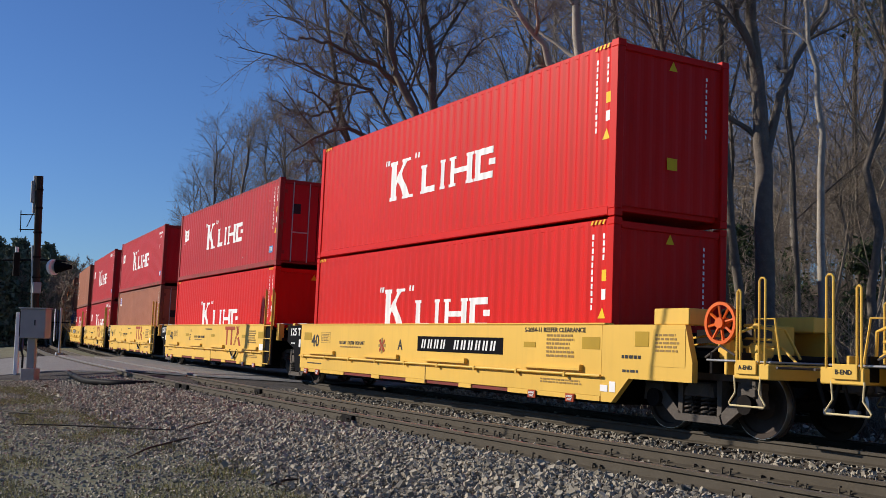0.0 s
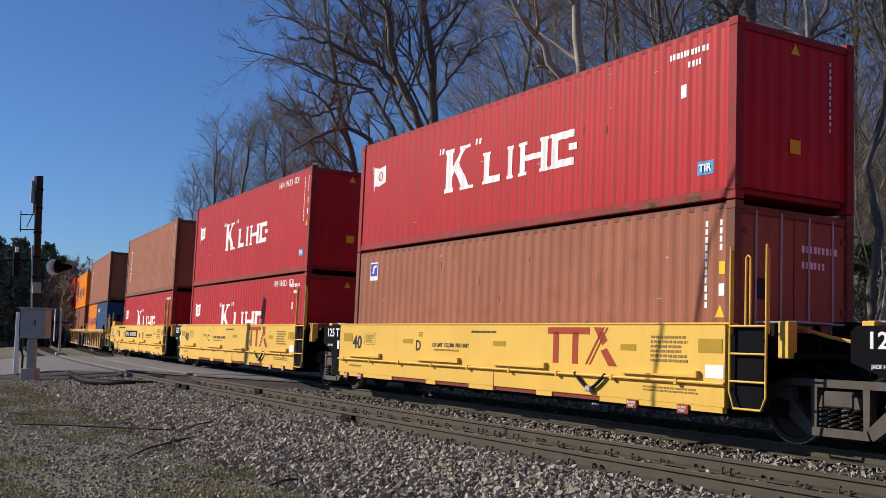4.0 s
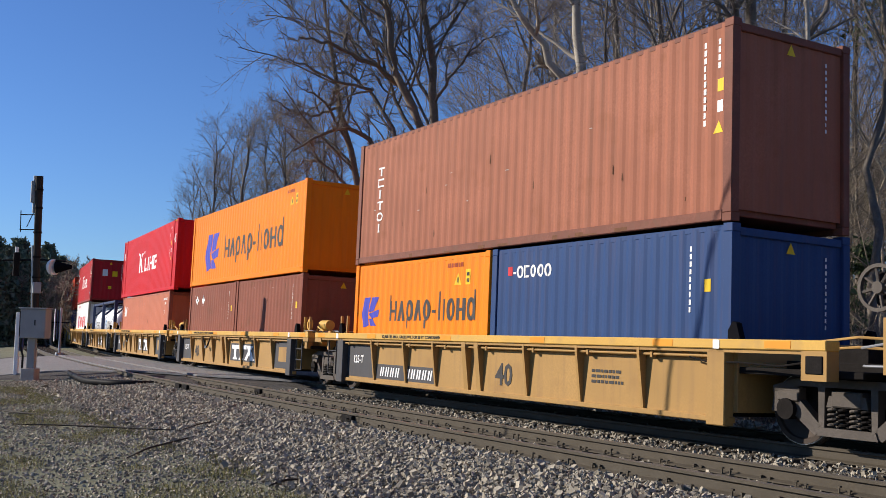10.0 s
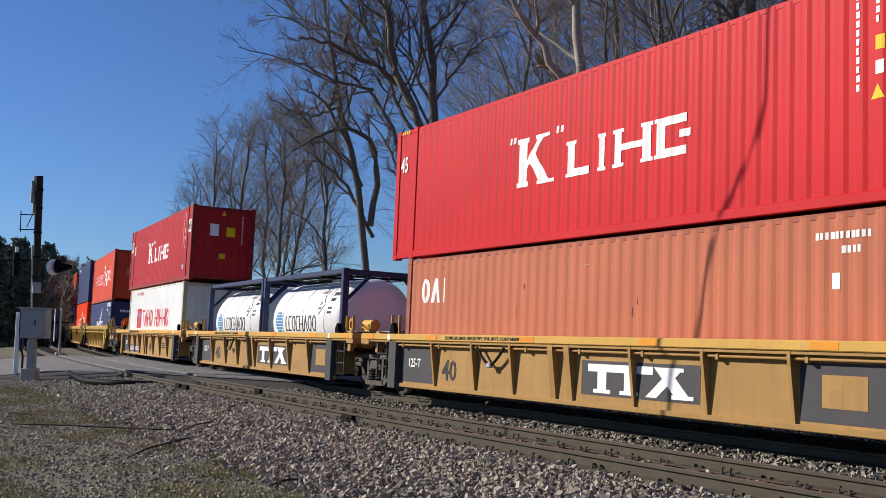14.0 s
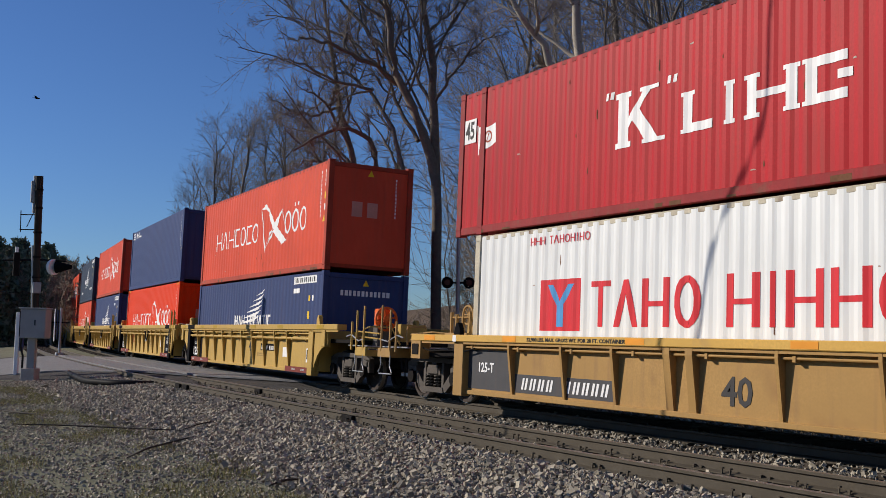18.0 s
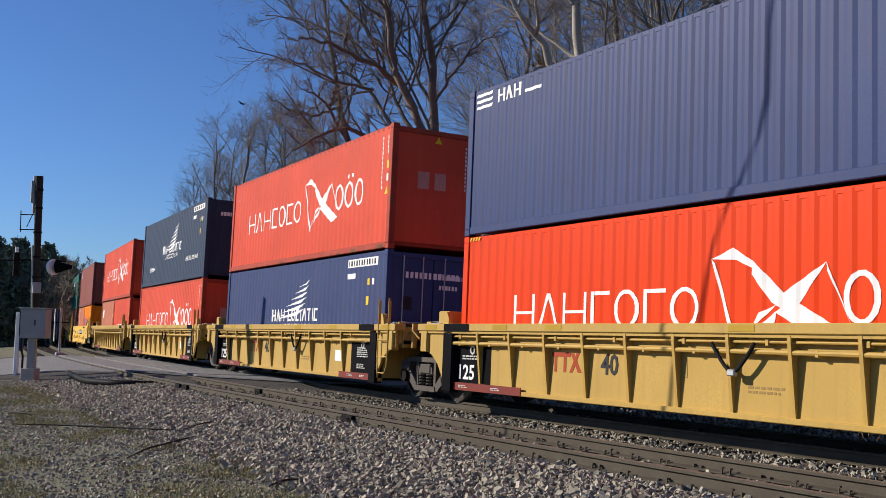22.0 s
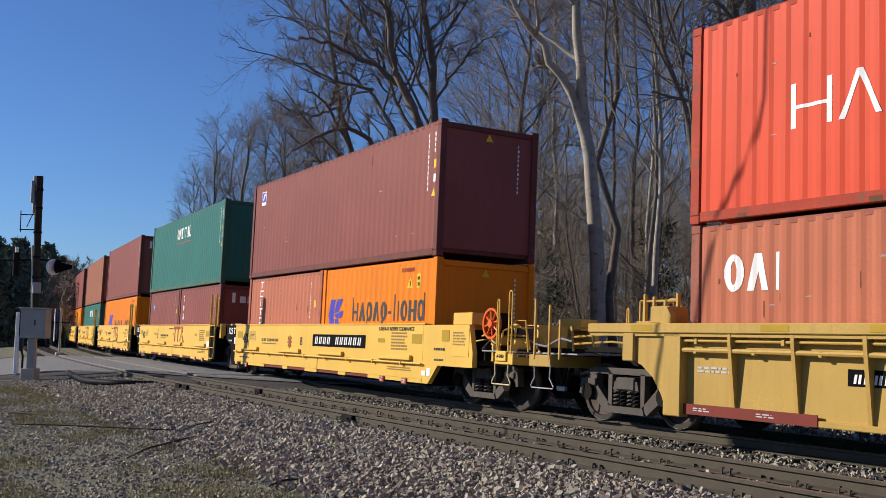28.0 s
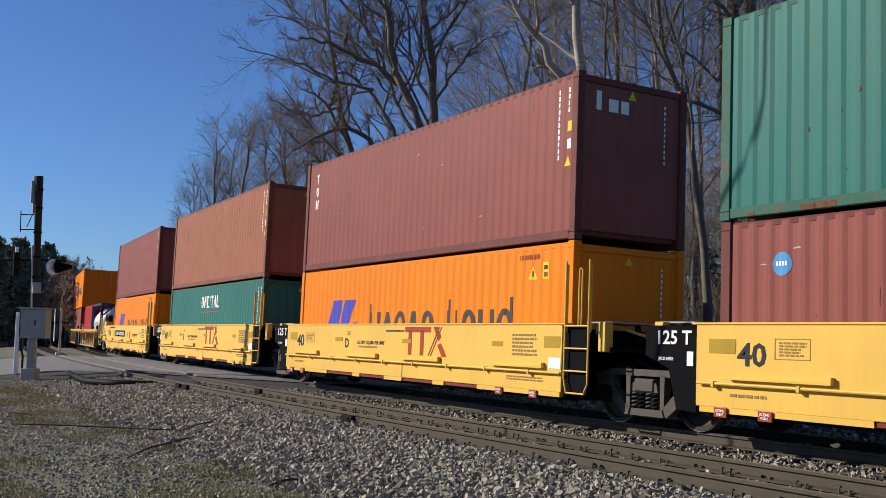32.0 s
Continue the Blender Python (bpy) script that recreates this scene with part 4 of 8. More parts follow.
def signal_post():
    root = new("signal_box_post")
    x, y, _ = view(52, 678, 31.8)
    z = ground_z(x, y)
    tagged(root, "grey equipment box on a steel post beside the crossing", "equipment box")
    root.matrix_basis = Matrix.Translation((x, y, z)) @ Matrix.Rotation(radians(58), 4, "Z")
    part("footing", MB().box(-0.22, 0.22, -0.22, 0.22, -0.1, 0.42, 0.02), CONCRETE, root, "concrete footing")
    part("post", MB().box(-0.10, 0.14, -0.08, 0.08, 0.42, 1.35, 0.01), BOX_GREY, root)
    b = part("box", MB().box(-0.30, 0.50, -0.24, 0.24, 1.35, 2.26, 0.02), BOX_GREY, root, "grey enamelled steel box")
    part("lid", MB().box(-0.33, 0.53, -0.28, 0.27, 2.26, 2.30, 0.01), BOX_GREY, b)
    part("handle", MB().box(0.16, 0.19, -0.27, -0.24, 1.75, 1.92, 0.005), MARK_K, b, "dark handle")
    part("hinge_edge", MB().box(-0.305, -0.285, -0.25, -0.2, 1.4, 2.2), DARK_STEEL, b)
    part("conduit", MB().tube([(-0.22, -0.1, 0.3), (-0.2, -0.12, 0.8), (-0.3, -0.1, 1.1), (-0.28, -0.1, 1.36)], 0.035, 8), HOSE, root, "black conduit")


def signal_mast():
    root = new("signal_mast")
    d = 32.9
    x, y, _ = view(60, 640, d)
    tagged(root, "tall weathered utility pole with signal gear and a bracketed lamp", "signal mast")
    z0 = ground_z(x, y)
    top = view(70, 312, d)
    root.matrix_basis = Matrix.Translation((x, y, z0))
    lean = Vector((top.x - x, top.y - y, top.z - z0))
    right = Vector((math.cos(radians(58.1)), math.sin(radians(58.1)), 0))
    at = lambda f, o=0.0: lean * f + right * o
    n = lean.length
    part("upper_pole", MB().cyl(at(0.30), at(1.0), 0.105, 14, 0.12), POLE_AND_SHADOW, root, "dark creosoted timber pole")
    part("pole", MB().cyl(at(0, -0.04), at(0.66, -0.14), 0.05, 14), GALV, root, "grey metal lower pole")
    part("pole_base", MB().cyl(at(0), at(0.31), 0.09, 14), GALV, root)
    part("cable_guard", MB().box(-0.04, 0.04, -0.04, 0.04, 0, 1.2).mesh("cable_guard", GALV), None, root).matrix_basis = Matrix.Translation(at(0.82, -0.16))
    part("transformer_box", MB().box(-0.09, 0.08, -0.08, 0.08, 0, 0.7, 0.02).mesh("transformer_box", BOX_GREY), None, root).matrix_basis = Matrix.Translation(at(0.87, -0.18))
    for f in (0.81, 0.737):
        part("cross_arm", MB().tube([at(f, 0), at(f, -0.58)], 0.018, 6), DARK_STEEL, root)
    part("antenna", MB().tube([at(0.725, -0.56), at(0.83, -0.56)], 0.016, 6), DARK_STEEL, root)
    part("stay", MB().tube([at(0.75, -0.36), at(0.84, -0.1)], 0.014, 6), DARK_STEEL, root)
    part("arm", MB().tube([at(0.585, -1.1), at(0.59, 0.1), at(0.585, 0.95)], 0.03, 6), DARK_STEEL, root, "dark bracket arm")
    ahead = Vector((-right.y, right.x, 0))
    c = at(0.555, 0.50)
    h = part("signal_head", MB().cyl(c, c + right * 0.10 - ahead * 0.05, 0.25, 20), MARK_W, root, "pale round signal head")
    part("visor", MB().cyl(c + right * 0.13, c + right * 0.62 + Vector((0, 0, 0.02)), 0.20, 16, 0.06), BLACK, h, "dark hood")
    c = at(0.53, -0.66)
    g = part("side_signal", MB().box(-0.09, 0.09, -0.09, 0.09, -0.15, 0.62, 0.02).mesh("side_signal", DARK_STEEL), None, root, "dark signal on the bracket arm")
    g.matrix_basis = Matrix.Translation(c)
    part("cap", MB().cyl((0, 0, 0.62), (0, 0, 0.80), 0.05, 10), MARK_W, g, "white cap")
    part("junction_box", MB().box(-0.22, 0.2, -0.12, 0.12, 0, 0.36, 0.02).mesh("junction_box", BOX_GREY), None, root).matrix_basis = Matrix.Translation(at(0.425, 0))
    for f in (0.5, 0.6, 0.72, 0.84, 0.93):
        part("strap", MB().cyl(at(f), at(f + 0.008), 0.135, 12), DARK_STEEL, root)


def marker_post():
    x, y, _ = view(31, 607, 34)
    z = ground_z(x, y)
    root = new("marker_post")
    tagged(root, "white painted post with a dark side behind the equipment box", "post")
    top = view(31, 553, 34).z
    root.matrix_basis = Matrix.Translation((x, y, z)) @ Matrix.Rotation(radians(58), 4, "Z")
    part("post", MB().box(-0.08, 0.06, -0.06, 0.06, -0.1, top - z, 0.015), MARK_W, root)
    part("dark_panel", MB().box(0.065, 0.19, -0.05, 0.05, 0.9, top - z - 0.1, 0.01), NAVY, root, "dark blue panel")


marker_post()


def crossing_lights():
    """Warning lights on a white mast by the road, beyond the mast."""
    def one(px, d, py_top):
        root = new("crossing_signal")
        x, y, _ = view(px, 600, d)
        z0 = ground_z(x, y)
        t = view(px, py_top, d)
        tagged(root, "silver crossing signal mast with warning lights", "crossing signal", "crossing signals")
        root.matrix_basis = Matrix.Translation((x, y, z0))
        H = t.z - z0
        part("mast", MB().cyl((0, 0, 0), (0, 0, H), 0.06, 12), GALV, root)
        part("mast_base", MB().box(-0.18, 0.18, -0.18, 0.18, -0.1, 0.35, 0.02), GALV, root)
        right = Vector((0.53, 0.85, 0))
        part("light_arm", MB().tube([-right * 0.45 + Vector((0, 0, H * 0.72)), right * 0.45 + Vector((0, 0, H * 0.72))], 0.03, 8), DARK_STEEL, root)
        if px < 200:
            part("sign_panel", MB().box(-0.05, 0.05, -0.02, 0.02, H * 0.35, H * 0.98, 0.01).mesh("sign_panel", MARK_W), None, root, "narrow white sign").matrix_basis = Matrix.Translation(-right * 0.30)
            part("sign_panel", MB().box(-0.04, 0.04, -0.02, 0.02, H * 0.40, H * 0.95, 0.01).mesh("sign_panel", FRAME_BLUE), None, root, "dark sign seen edge-on").matrix_basis = Matrix.Translation(-right * 0.16)
            return
        for o in (-0.32, 0.32):
            c = right * o + Vector((0, 0, H * 0.72))
            l = part("light_shield", MB().cyl(c, c + Vector((0.05, -0.03, 0)), 0.17, 18), BLACK, root, "round black backing")
            part("lamp_lens", MB().cyl(c + Vector((0.05, -0.03, 0)), c + Vector((0.12, -0.07, 0)), 0.09, 14), LENS, l)
    one(106, 52, 545)
    one(809, 30, 415)


def grass():
    """Short dry grass in patches on the dirt."""
    rng = np.random.default_rng(8)
    pts, rad = [], []
    n = 0
    while n < 15000:
        s, lat = rng.uniform(-30, -7), rng.uniform(-12.5, -7.2)
        h = K1 * s
        o = lat + MID
        x, y = math.sin(h) / K1 - o * math.sin(h), SIDE + (1 - math.cos(h)) / K1 + o * math.cos(h)
        if noise.noise(Vector((x * 0.55, y * 0.9, 7))) < 0.05:
            continue
        n += 1
        z = ground_z(x, y)
        ln, a = rng.uniform(0.03, 0.09), rng.uniform(0, 2 * math.pi)
        d = np.array((math.cos(a), math.sin(a), 0))
        pts.append([np.array((x, y, z)), np.array((x, y, z + ln * 0.7)) + d * ln * 0.25, np.array((x, y, z + ln)) + d * ln * 0.7])
        rad.append((0.004, 0.003, 0.001))
    tagged(new("grass", tube_mesh("grass", [(np.array(pts), np.array(rad), 3)], GRASS)), "sparse olive grass on the gravelly dirt", "grass", kind="stuff")


ground_sheet()
grass()
railway()
road()
stones()
woods()
pines()
evergreens()
leaning_tree()
lying_things()
signal_post()
signal_mast()
crossing_lights()

# ---- shipping containers ----
PITCH, DEEP = 0.280, 0.0135


def wave(u):
    """Depth of the corrugation at u metres along the panel."""
    f = (u / PITCH) % 1.0
    if f < 0.25:
        return 0.0
    if f < 0.5:
        return (f - 0.25) * 4
    if f < 0.75:
        return 1.0
    return (1.0 - f) * 4


def breaks(a, b):
    q = PITCH / 4
    n0 = math.floor(a / q) + 1
    out = [a]
    while n0 * q < b - 1e-4:
        if n0 * q > a + 1e-4:
            out.append(n0 * q)
        n0 += 1
    return out + [b]


def corrugated(a, b, z0, z1, place):
    """A corrugated sheet from a to b; place(u, depth, z) gives the point."""
    us = breaks(a, b)
    vs = [place(u, wave(u) * DEEP, z) for u in us for z in (z0, z1)]
    return MB().add(vs, [(2 * i, 2 * i + 2, 2 * i + 3, 2 * i + 1) for i in range(len(us) - 1)])


def clip(poly, lo, hi):
    for k, sign in ((lo, 1), (hi, -1)):
        out = []
        for i, p in enumerate(poly):
            q = poly[(i + 1) % len(poly)]
            a, b = sign * (p[0] - k), sign * (q[0] - k)
            if a >= 0:
                out.append(p)
            if (a < 0) != (b < 0):
                f = a / (a - b)
                out.append((k, p[1] + f * (q[1] - p[1])))
        poly = out
        if len(poly) < 3:
            return []
    return poly


def painted(shapes, place):
    """Convex shapes in (u, z) laid on a corrugated sheet, following its folds."""
    mb = MB()
    for k, poly in enumerate(shapes):
        us = breaks(min(p[0] for p in poly), max(p[0] for p in poly))
        seen = {}
        for a, b in zip(us, us[1:]):
            face = []
            for u, z in clip(poly, a, b):
                key = (round(u, 4), round(z, 4))
                if key not in seen:
                    seen[key] = len(mb.v)
                    mb.v.append(tuple(place(u, wave(min(max(u, a + 1e-5), b - 1e-5)) * DEEP - 0.004 - 0.0005 * (k % 9), z)))
                if seen[key] not in face:
                    face.append(seen[key])
            if len(face) > 2:
                mb.f.append(tuple(face))
    return mb


def rect(x, z, w, h):
    return [(x, z), (x + w, z), (x + w, z + h), (x, z + h)]


def slant(x, z, w, h, dx):
    return [(x, z), (x + w, z), (x + w + dx, z + h), (x + dx, z + h)]


def stem(x, z, w, h, serif=0.0):
    out = [rect(x, z, w, h)]
    if serif:
        t = h * 0.10
        out += [rect(x - serif, z, w + 2 * serif, t), rect(x - serif, z + h - t, w + 2 * serif, t)]
    return out


def oval(x, z, w, h, t, n=16):
    """A ring that fills a w by h box, t thick at its sides."""
    out = []
    for i in range(n):
        a, b = 2 * math.pi * (i + 0.5) / n, 2 * math.pi * (i + 1.5) / n
        p = lambda g, k: (x + w / 2 + math.cos(g) * (w / 2 - k), z + h / 2 + math.sin(g) * (h / 2 - k * 0.8))
        out.append([p(a, 0), p(b, 0), p(b, t), p(a, t)])
    return out


def blocks(x, z, h, total, kinds, heavy=0.26, serif=0.0):
    """A row of plain shapes that fills a length: i a slab, n a joined pair, o a ring, f a slab with two bars, a a wedge, l a slab with a foot."""
    wide = {"i": 0.42, "n": 1.0, "o": 0.92, "f": 0.74, "t": 0.8, "a": 0.95, "l": 0.68, "-": 0.5, " ": 0.5}
    unit = total / sum(wide[k] + 0.16 for k in kinds)
    out = []
    for k in kinds:
        w = wide[k] * unit
        s = min(heavy * h * 0.8, w * 0.34)
        e = serif * s
        if k == "i":
            out += stem(x + w / 2 - s / 2, z, s, h, e)
        elif k == "t":
            out += stem(x + w / 2 - s / 2, z, s, h, 0) + [rect(x, z + h - s * 0.7, w, s * 0.7)]
        elif k == "n":
            out += stem(x, z, s, h, e) + stem(x + w - s, z, s, h, e) + [rect(x + s, z + h * 0.42, w - 2 * s, s * 0.6)]
        elif k == "o":
            out += oval(x, z - h * 0.02, w, h * 1.04, s)
        elif k == "f":
            out += stem(x, z, s, h, e) + [rect(x + s, z + h - s * 0.75, w - s, s * 0.75), rect(x + s, z, w - s, s * 0.75)]
        elif k == "l":
            out += stem(x, z, s, h, e) + [rect(x + s, z, w - s, s * 0.75)]
        elif k == "a":
            out += [[(x, z), (x + s, z), (x + w / 2 + s * 0.5, z + h), (x + w / 2 - s * 0.5, z + h)], [(x + w - s, z), (x + w, z), (x + w / 2 + s * 0.5, z + h), (x + w / 2 - s * 0.5, z + h)]]
        elif k == "-":
            out += [rect(x, z + h * 0.36, w, s)]
        x += w + 0.16 * unit
    return out


def separate(shapes):
    """Shapes that share a stretch of length, put together."""
    rows = sorted((min(p[0] for p in q), max(p[0] for p in q), q) for q in shapes)
    out, end = [], None
    for a, b, q in rows:
        if end is None or a > end - 0.002:
            out.append([])
            end = b
        out[-1].append(q)
        end = max(end, b)
    return out


def flag(x, z, w=0.60, h=0.44):
    return [[(x, z), (x + w * 0.5, z - 0.03), (x + w * 0.5, z + h - 0.05), (x - 0.03, z + h)], [(x + w * 0.5, z - 0.03), (x + w, z + 0.05), (x + w - 0.03, z + h), (x + w * 0.5, z + h - 0.05)], slant(x - 0.02, z - 0.12, 0.04, h + 0.16, -0.08)]


def hoop(cx, cz, r, t, n=14):
    out = []
    for i in range(n):
        a, b = 2 * math.pi * i / n, 2 * math.pi * (i + 1) / n
        out.append([(cx + math.cos(a) * r, cz + math.sin(a) * r), (cx + math.cos(b) * r, cz + math.sin(b) * r), (cx + math.cos(b) * (r - t), cz + math.sin(b) * (r - t)), (cx + math.cos(a) * (r - t), cz + math.sin(a) * (r - t))])
    return out


def disc(cx, cz, r, n=16):
    return [[(cx + math.cos(2 * math.pi * i / n) * r, cz + math.sin(2 * math.pi * i / n) * r) for i in range(n)]]


def column(x, z_top, n, size, step, rng):
    """A column of small unreadable characters."""
    out = []
    for i in range(n):
        w = size * rng.uniform(0.45, 0.7)
        out.append(rect(x, z_top - (i + 1) * step, w, size))
    return out


def row_marks(x, z, n, size, rng):
    return [rect(x + i * size * 0.85, z, size * rng.uniform(0.45, 0.7), size) for i in range(n)]


def logo_kline(h, L):
    """A tall serif-like emblem between ticks, then lower shapes."""
    z = h * 0.328 + 0.12
    s = 0.90
    x = -1.98
    big = stem(x, z, 0.24, s, 0.07) + [[(x + 0.24, z + s * 0.34), (x + 0.24, z + s * 0.52), (x + 0.62, z + s), (x + 0.80, z + s)], [(x + 0.30, z + s * 0.52), (x + 0.48, z + s * 0.66), (x + 0.98, z), (x + 0.68, z)], rect(x + 0.50, z + s * 0.93, 0.44, 0.065), rect(x + 0.58, z, 0.50, 0.065)]
    tick = [slant(u, z + 0.84, 0.07, 0.12, 0.02) for u in (-2.30, -2.18, -0.86, -0.74)]
    rest = blocks(-0.50, z + 0.01, 0.62, 3.0, "linf", 0.36, 0.28) + [rect(2.22, z + 0.27, 0.22, 0.12)]
    return [("logo", big + tick, MARK_W, "white serif emblem with ticks"), ("name_mark", rest, MARK_W, "white serif slab shape")]


def logo_flag(h, L):
    x = -L / 2 + 0.72
    return [("flag_mark", flag(x, h * 0.585), MARK_W, "white flag shape"), ("flag_emblem", hoop(x + 0.32, h * 0.585 + 0.2, 0.12, 0.035) + [slant(x + 0.27, h * 0.585 + 0.13, 0.03, 0.14, 0.06)], MARK_RUST, "dark red ring on the flag")]


def logo_web(h, L):
    return [("web_mark", blocks(3.35, h * 0.88, 0.17, 1.72, "nnn inlfa ofn", 0.22), MARK_W, "row of small white blocks")]


def logo_hamburg(h, L):
    z, s = h * 0.385, 0.60
    left = blocks(-4.33, z, s, 4.75, "nanfofo", 0.17)
    right = blocks(2.75, z + 0.06, s + 0.05, 1.85, "ooo", 0.17) + [rect(3.50, z + s + 0.20, 0.1, 0.1), rect(3.76, z + s + 0.20, 0.1, 0.1)]
    bird = [[(0.55, z + 0.98), (0.95, z + 1.12), (1.30, z + 0.92), (1.35, z + 0.80), (1.0, z + 0.95)], [(1.30, z + 0.92), (1.75, z + 0.55), (1.95, z + 0.35), (1.62, z + 0.36), (1.28, z + 0.74)], [(1.62, z + 0.36), (2.5, z + 0.85), (2.06, z + 0.30), (1.9, z + 0.22)], [(1.95, z + 0.40), (2.95, z - 0.12), (2.55, z - 0.22), (1.70, z + 0.22)], [(1.72, z + 0.32), (1.42, z + 0.22), (1.02, z - 0.36), (1.2, z - 0.06)], [(1.02, z - 0.36), (1.1, z - 0.2), (1.7, z + 0.1), (1.72, z + 0.24), (1.35, z + 0.0)], [(0.55, z + 0.98), (0.62, z + 0.92), (1.04, z - 0.2), (1.02, z - 0.36)], [(2.5, z + 0.85), (2.52, z + 0.72), (2.93, z - 0.06), (2.95, z - 0.12)]]
    return [("logo", left + right, MARK_W, "white slab shapes"), ("bird_mark", bird, MARK_W, "white bird-like flag shape")]


def logo_hapag(h, L):
    long = L > 7
    x, z, s = (-4.25, h * 0.435, 1.78) if long else (-2.66, h * 0.565, 0.95)
    e = lambda u, v: (x + u * s, z + (v - 0.5) * 0.74 * s)
    blue = [[e(0.0, 0.45), e(0.18, 1.0), e(0.50, 1.0), e(0.36, 0.45)], [e(0.0, 0.45), e(0.36, 0.45), e(0.46, 0.08), e(0.16, 0.0)], [e(0.42, 0.5), e(0.58, 1.0), e(0.94, 1.0), e(0.72, 0.56)], [e(0.42, 0.46), e(1.0, 0.60), e(0.92, 0.36), e(0.60, 0.30)], [e(0.46, 0.30), e(0.64, 0.30), e(0.86, 0.06), e(0.54, 0.06)]]
    xt, w, k = (x + 2.45, 6.15, 0.62) if long else (x + 1.48, 3.75, 0.44)
    text = blocks(xt, z - k * 0.45, k, w, "naoao-iiono", 0.30)
    extra = [rect(xt + w * 0.22, z - k * 0.82, 0.14 * k, k * 0.5), rect(xt + w * 0.43, z - k * 0.82, 0.2 * k, k * 0.4), rect(xt, z - k * 0.45, 0.16 * k, k * 1.3), rect(xt + w * 0.60, z - k * 0.45, 0.16 * k, k * 1.35), rect(xt + w * 0.97, z - k * 0.45, 0.16 * k, k * 1.35)]
    return [("logo", blue, MARK_B, "blue angular emblem"), ("name_mark", text + extra, MARK_GREY, "dark grey slab shapes")]


def logo_nykl(h, L):
    z = h * 0.46
    wing = []
    for i in range(6):
        f = i / 5
        wing.append([(-1.1 + 1.55 * f, z + 0.02 + 0.85 * f), (-0.55 + 1.55 * f, z + 0.10 + 0.87 * f), (0.95 + 0.35 * f, z + 0.28 + 1.05 * f * 0.75), (0.35 + 0.75 * f, z + 0.10 + 1.05 * f * 0.80)])
    text = blocks(-1.62, z - 0.05, 0.34, 3.6, "nan lofiatif", 0.3)
    small = blocks(-1.15, z - 0.29, 0.17, 2.6, "lnofofaiin", 0.3)
    stripes = [slant(-4.3, h * 0.22 + 0.075 * i, 0.24, 0.035, 0.03) for i in range(3)] + blocks(-4.0, h * 0.22, 0.19, 0.55, "nan", 0.32) + [rect(-3.40, h * 0.24, 0.3, 0.07)]
    return [("logo", wing, MARK_W, "white wing of stripes"), ("name_mark", text, MARK_W, "white slab shape"), ("web_mark", small, MARK_W, "row of small white blocks"), ("web_mark", stripes, MARK_W, "small white stripes and blocks"), ("web_mark", blocks(2.9, h * 0.26, 0.17, 2.0, "nnn nanlino onn", 0.26), MARK_W, "row of small white blocks"), ("plate_mark", [rect(3.80, h * 0.885, 1.75, 0.20)], MARK_W, "white number plate"), ("web_mark", [rect(3.86 + 0.15 * i, h * 0.885 + 0.035, 0.07, 0.13) for i in range(11)], MARK_K, "row of small black characters"), ("plate_mark", [rect(3.80, h * 0.79, 0.5, 0.13)], MARK_W, "white plate")]


def logo_nyk(h, L):
    z = h * 0.86
    return [("logo", [slant(-5.85, z + 0.12 * i, 0.55, 0.06, 0.03) for i in range(3)] + blocks(-5.1, z + 0.02, 0.26, 0.8, "nan", 0.3) + [rect(-4.2, z + 0.04, 0.5, 0.06)], MARK_W, "small white stripes and slab shapes")]


def logo_yang(h, L):
    z = h * 0.394
    y = [[(-3.75, z + 0.72), (-3.58, z + 0.72), (-3.36, z + 0.38), (-3.48, z + 0.36)], [(-3.18, z + 0.72), (-3.0, z + 0.72), (-3.3, z + 0.36), (-3.44, z + 0.36)], rect(-3.48, z, 0.20, 0.40)]
    return [("logo_panel", [rect(-3.95, z - 0.07, 1.12, 0.88)], MARK_R, "red emblem panel"), ("logo", y, MARK_SKY, "light blue forked shape"), ("name_mark", blocks(-2.55, z, 0.74, 6.0, "tano ninno", 0.22), MARK_R, "red slab shapes"), ("web_mark", blocks(-4.3, h * 0.89, 0.14, 1.7, "nnn tanonino", 0.2), MARK_R, "row of small red blocks")]


def logo_triton(h, L):
    x = -L / 2 + 1.0
    out = []
    for i, k in enumerate("tfitoi"):
        out += blocks(x, h * (0.88 if L < 7 else 0.70) - i * 0.265, 0.20, 0.36, k, 0.34, 0.2)
    return [("logo", out, MARK_W, "column of white block shapes")]


def logo_tex(h, L):
    x = -L / 2 + 0.62
    out = []
    for i, k in enumerate("tonn"[:3]):
        out += blocks(x, h * 0.80 - i * 0.34, 0.24, 0.24, k, 0.30)
    return [("logo", out, MARK_W, "column of white slab shapes")]


def logo_capital(h, L):
    return [("name_mark", blocks(-1.27, h * 0.69, 0.42, 2.42, "oafital", 0.3, 0.15), MARK_W, "white slab shape"), ("underline_mark", [slant(-1.2, h * 0.63, 2.3, 0.025, 0)], MARK_R, "thin red line")]


def logo_cai(h, L):
    x = -L / 2 + 0.62
    return [("name_mark", blocks(x, h * 0.63, 0.50, 1.08, "oai", 0.3), MARK_W, "white slab shapes")]


def logo_secco(h, L):
    return [("logo", blocks(-2.35, h * 0.78, 0.22, 1.2, "-ofooo", 0.3), MARK_W, "small white slab shapes"), ("logo_dot", [rect(-2.5, h * 0.80, 0.12, 0.16)], MARK_R, "red dot")]


def logo_dot(h, L):
    return [("logo_dot", disc(-L / 2 + 1.05, h * 0.76, 0.16), MARK_SKY, "light blue round sticker"), ("logo", row_marks(-L / 2 + 0.95, h * 0.75, 4, 0.06, random.Random(4)), MARK_W, "white marks on the sticker")]


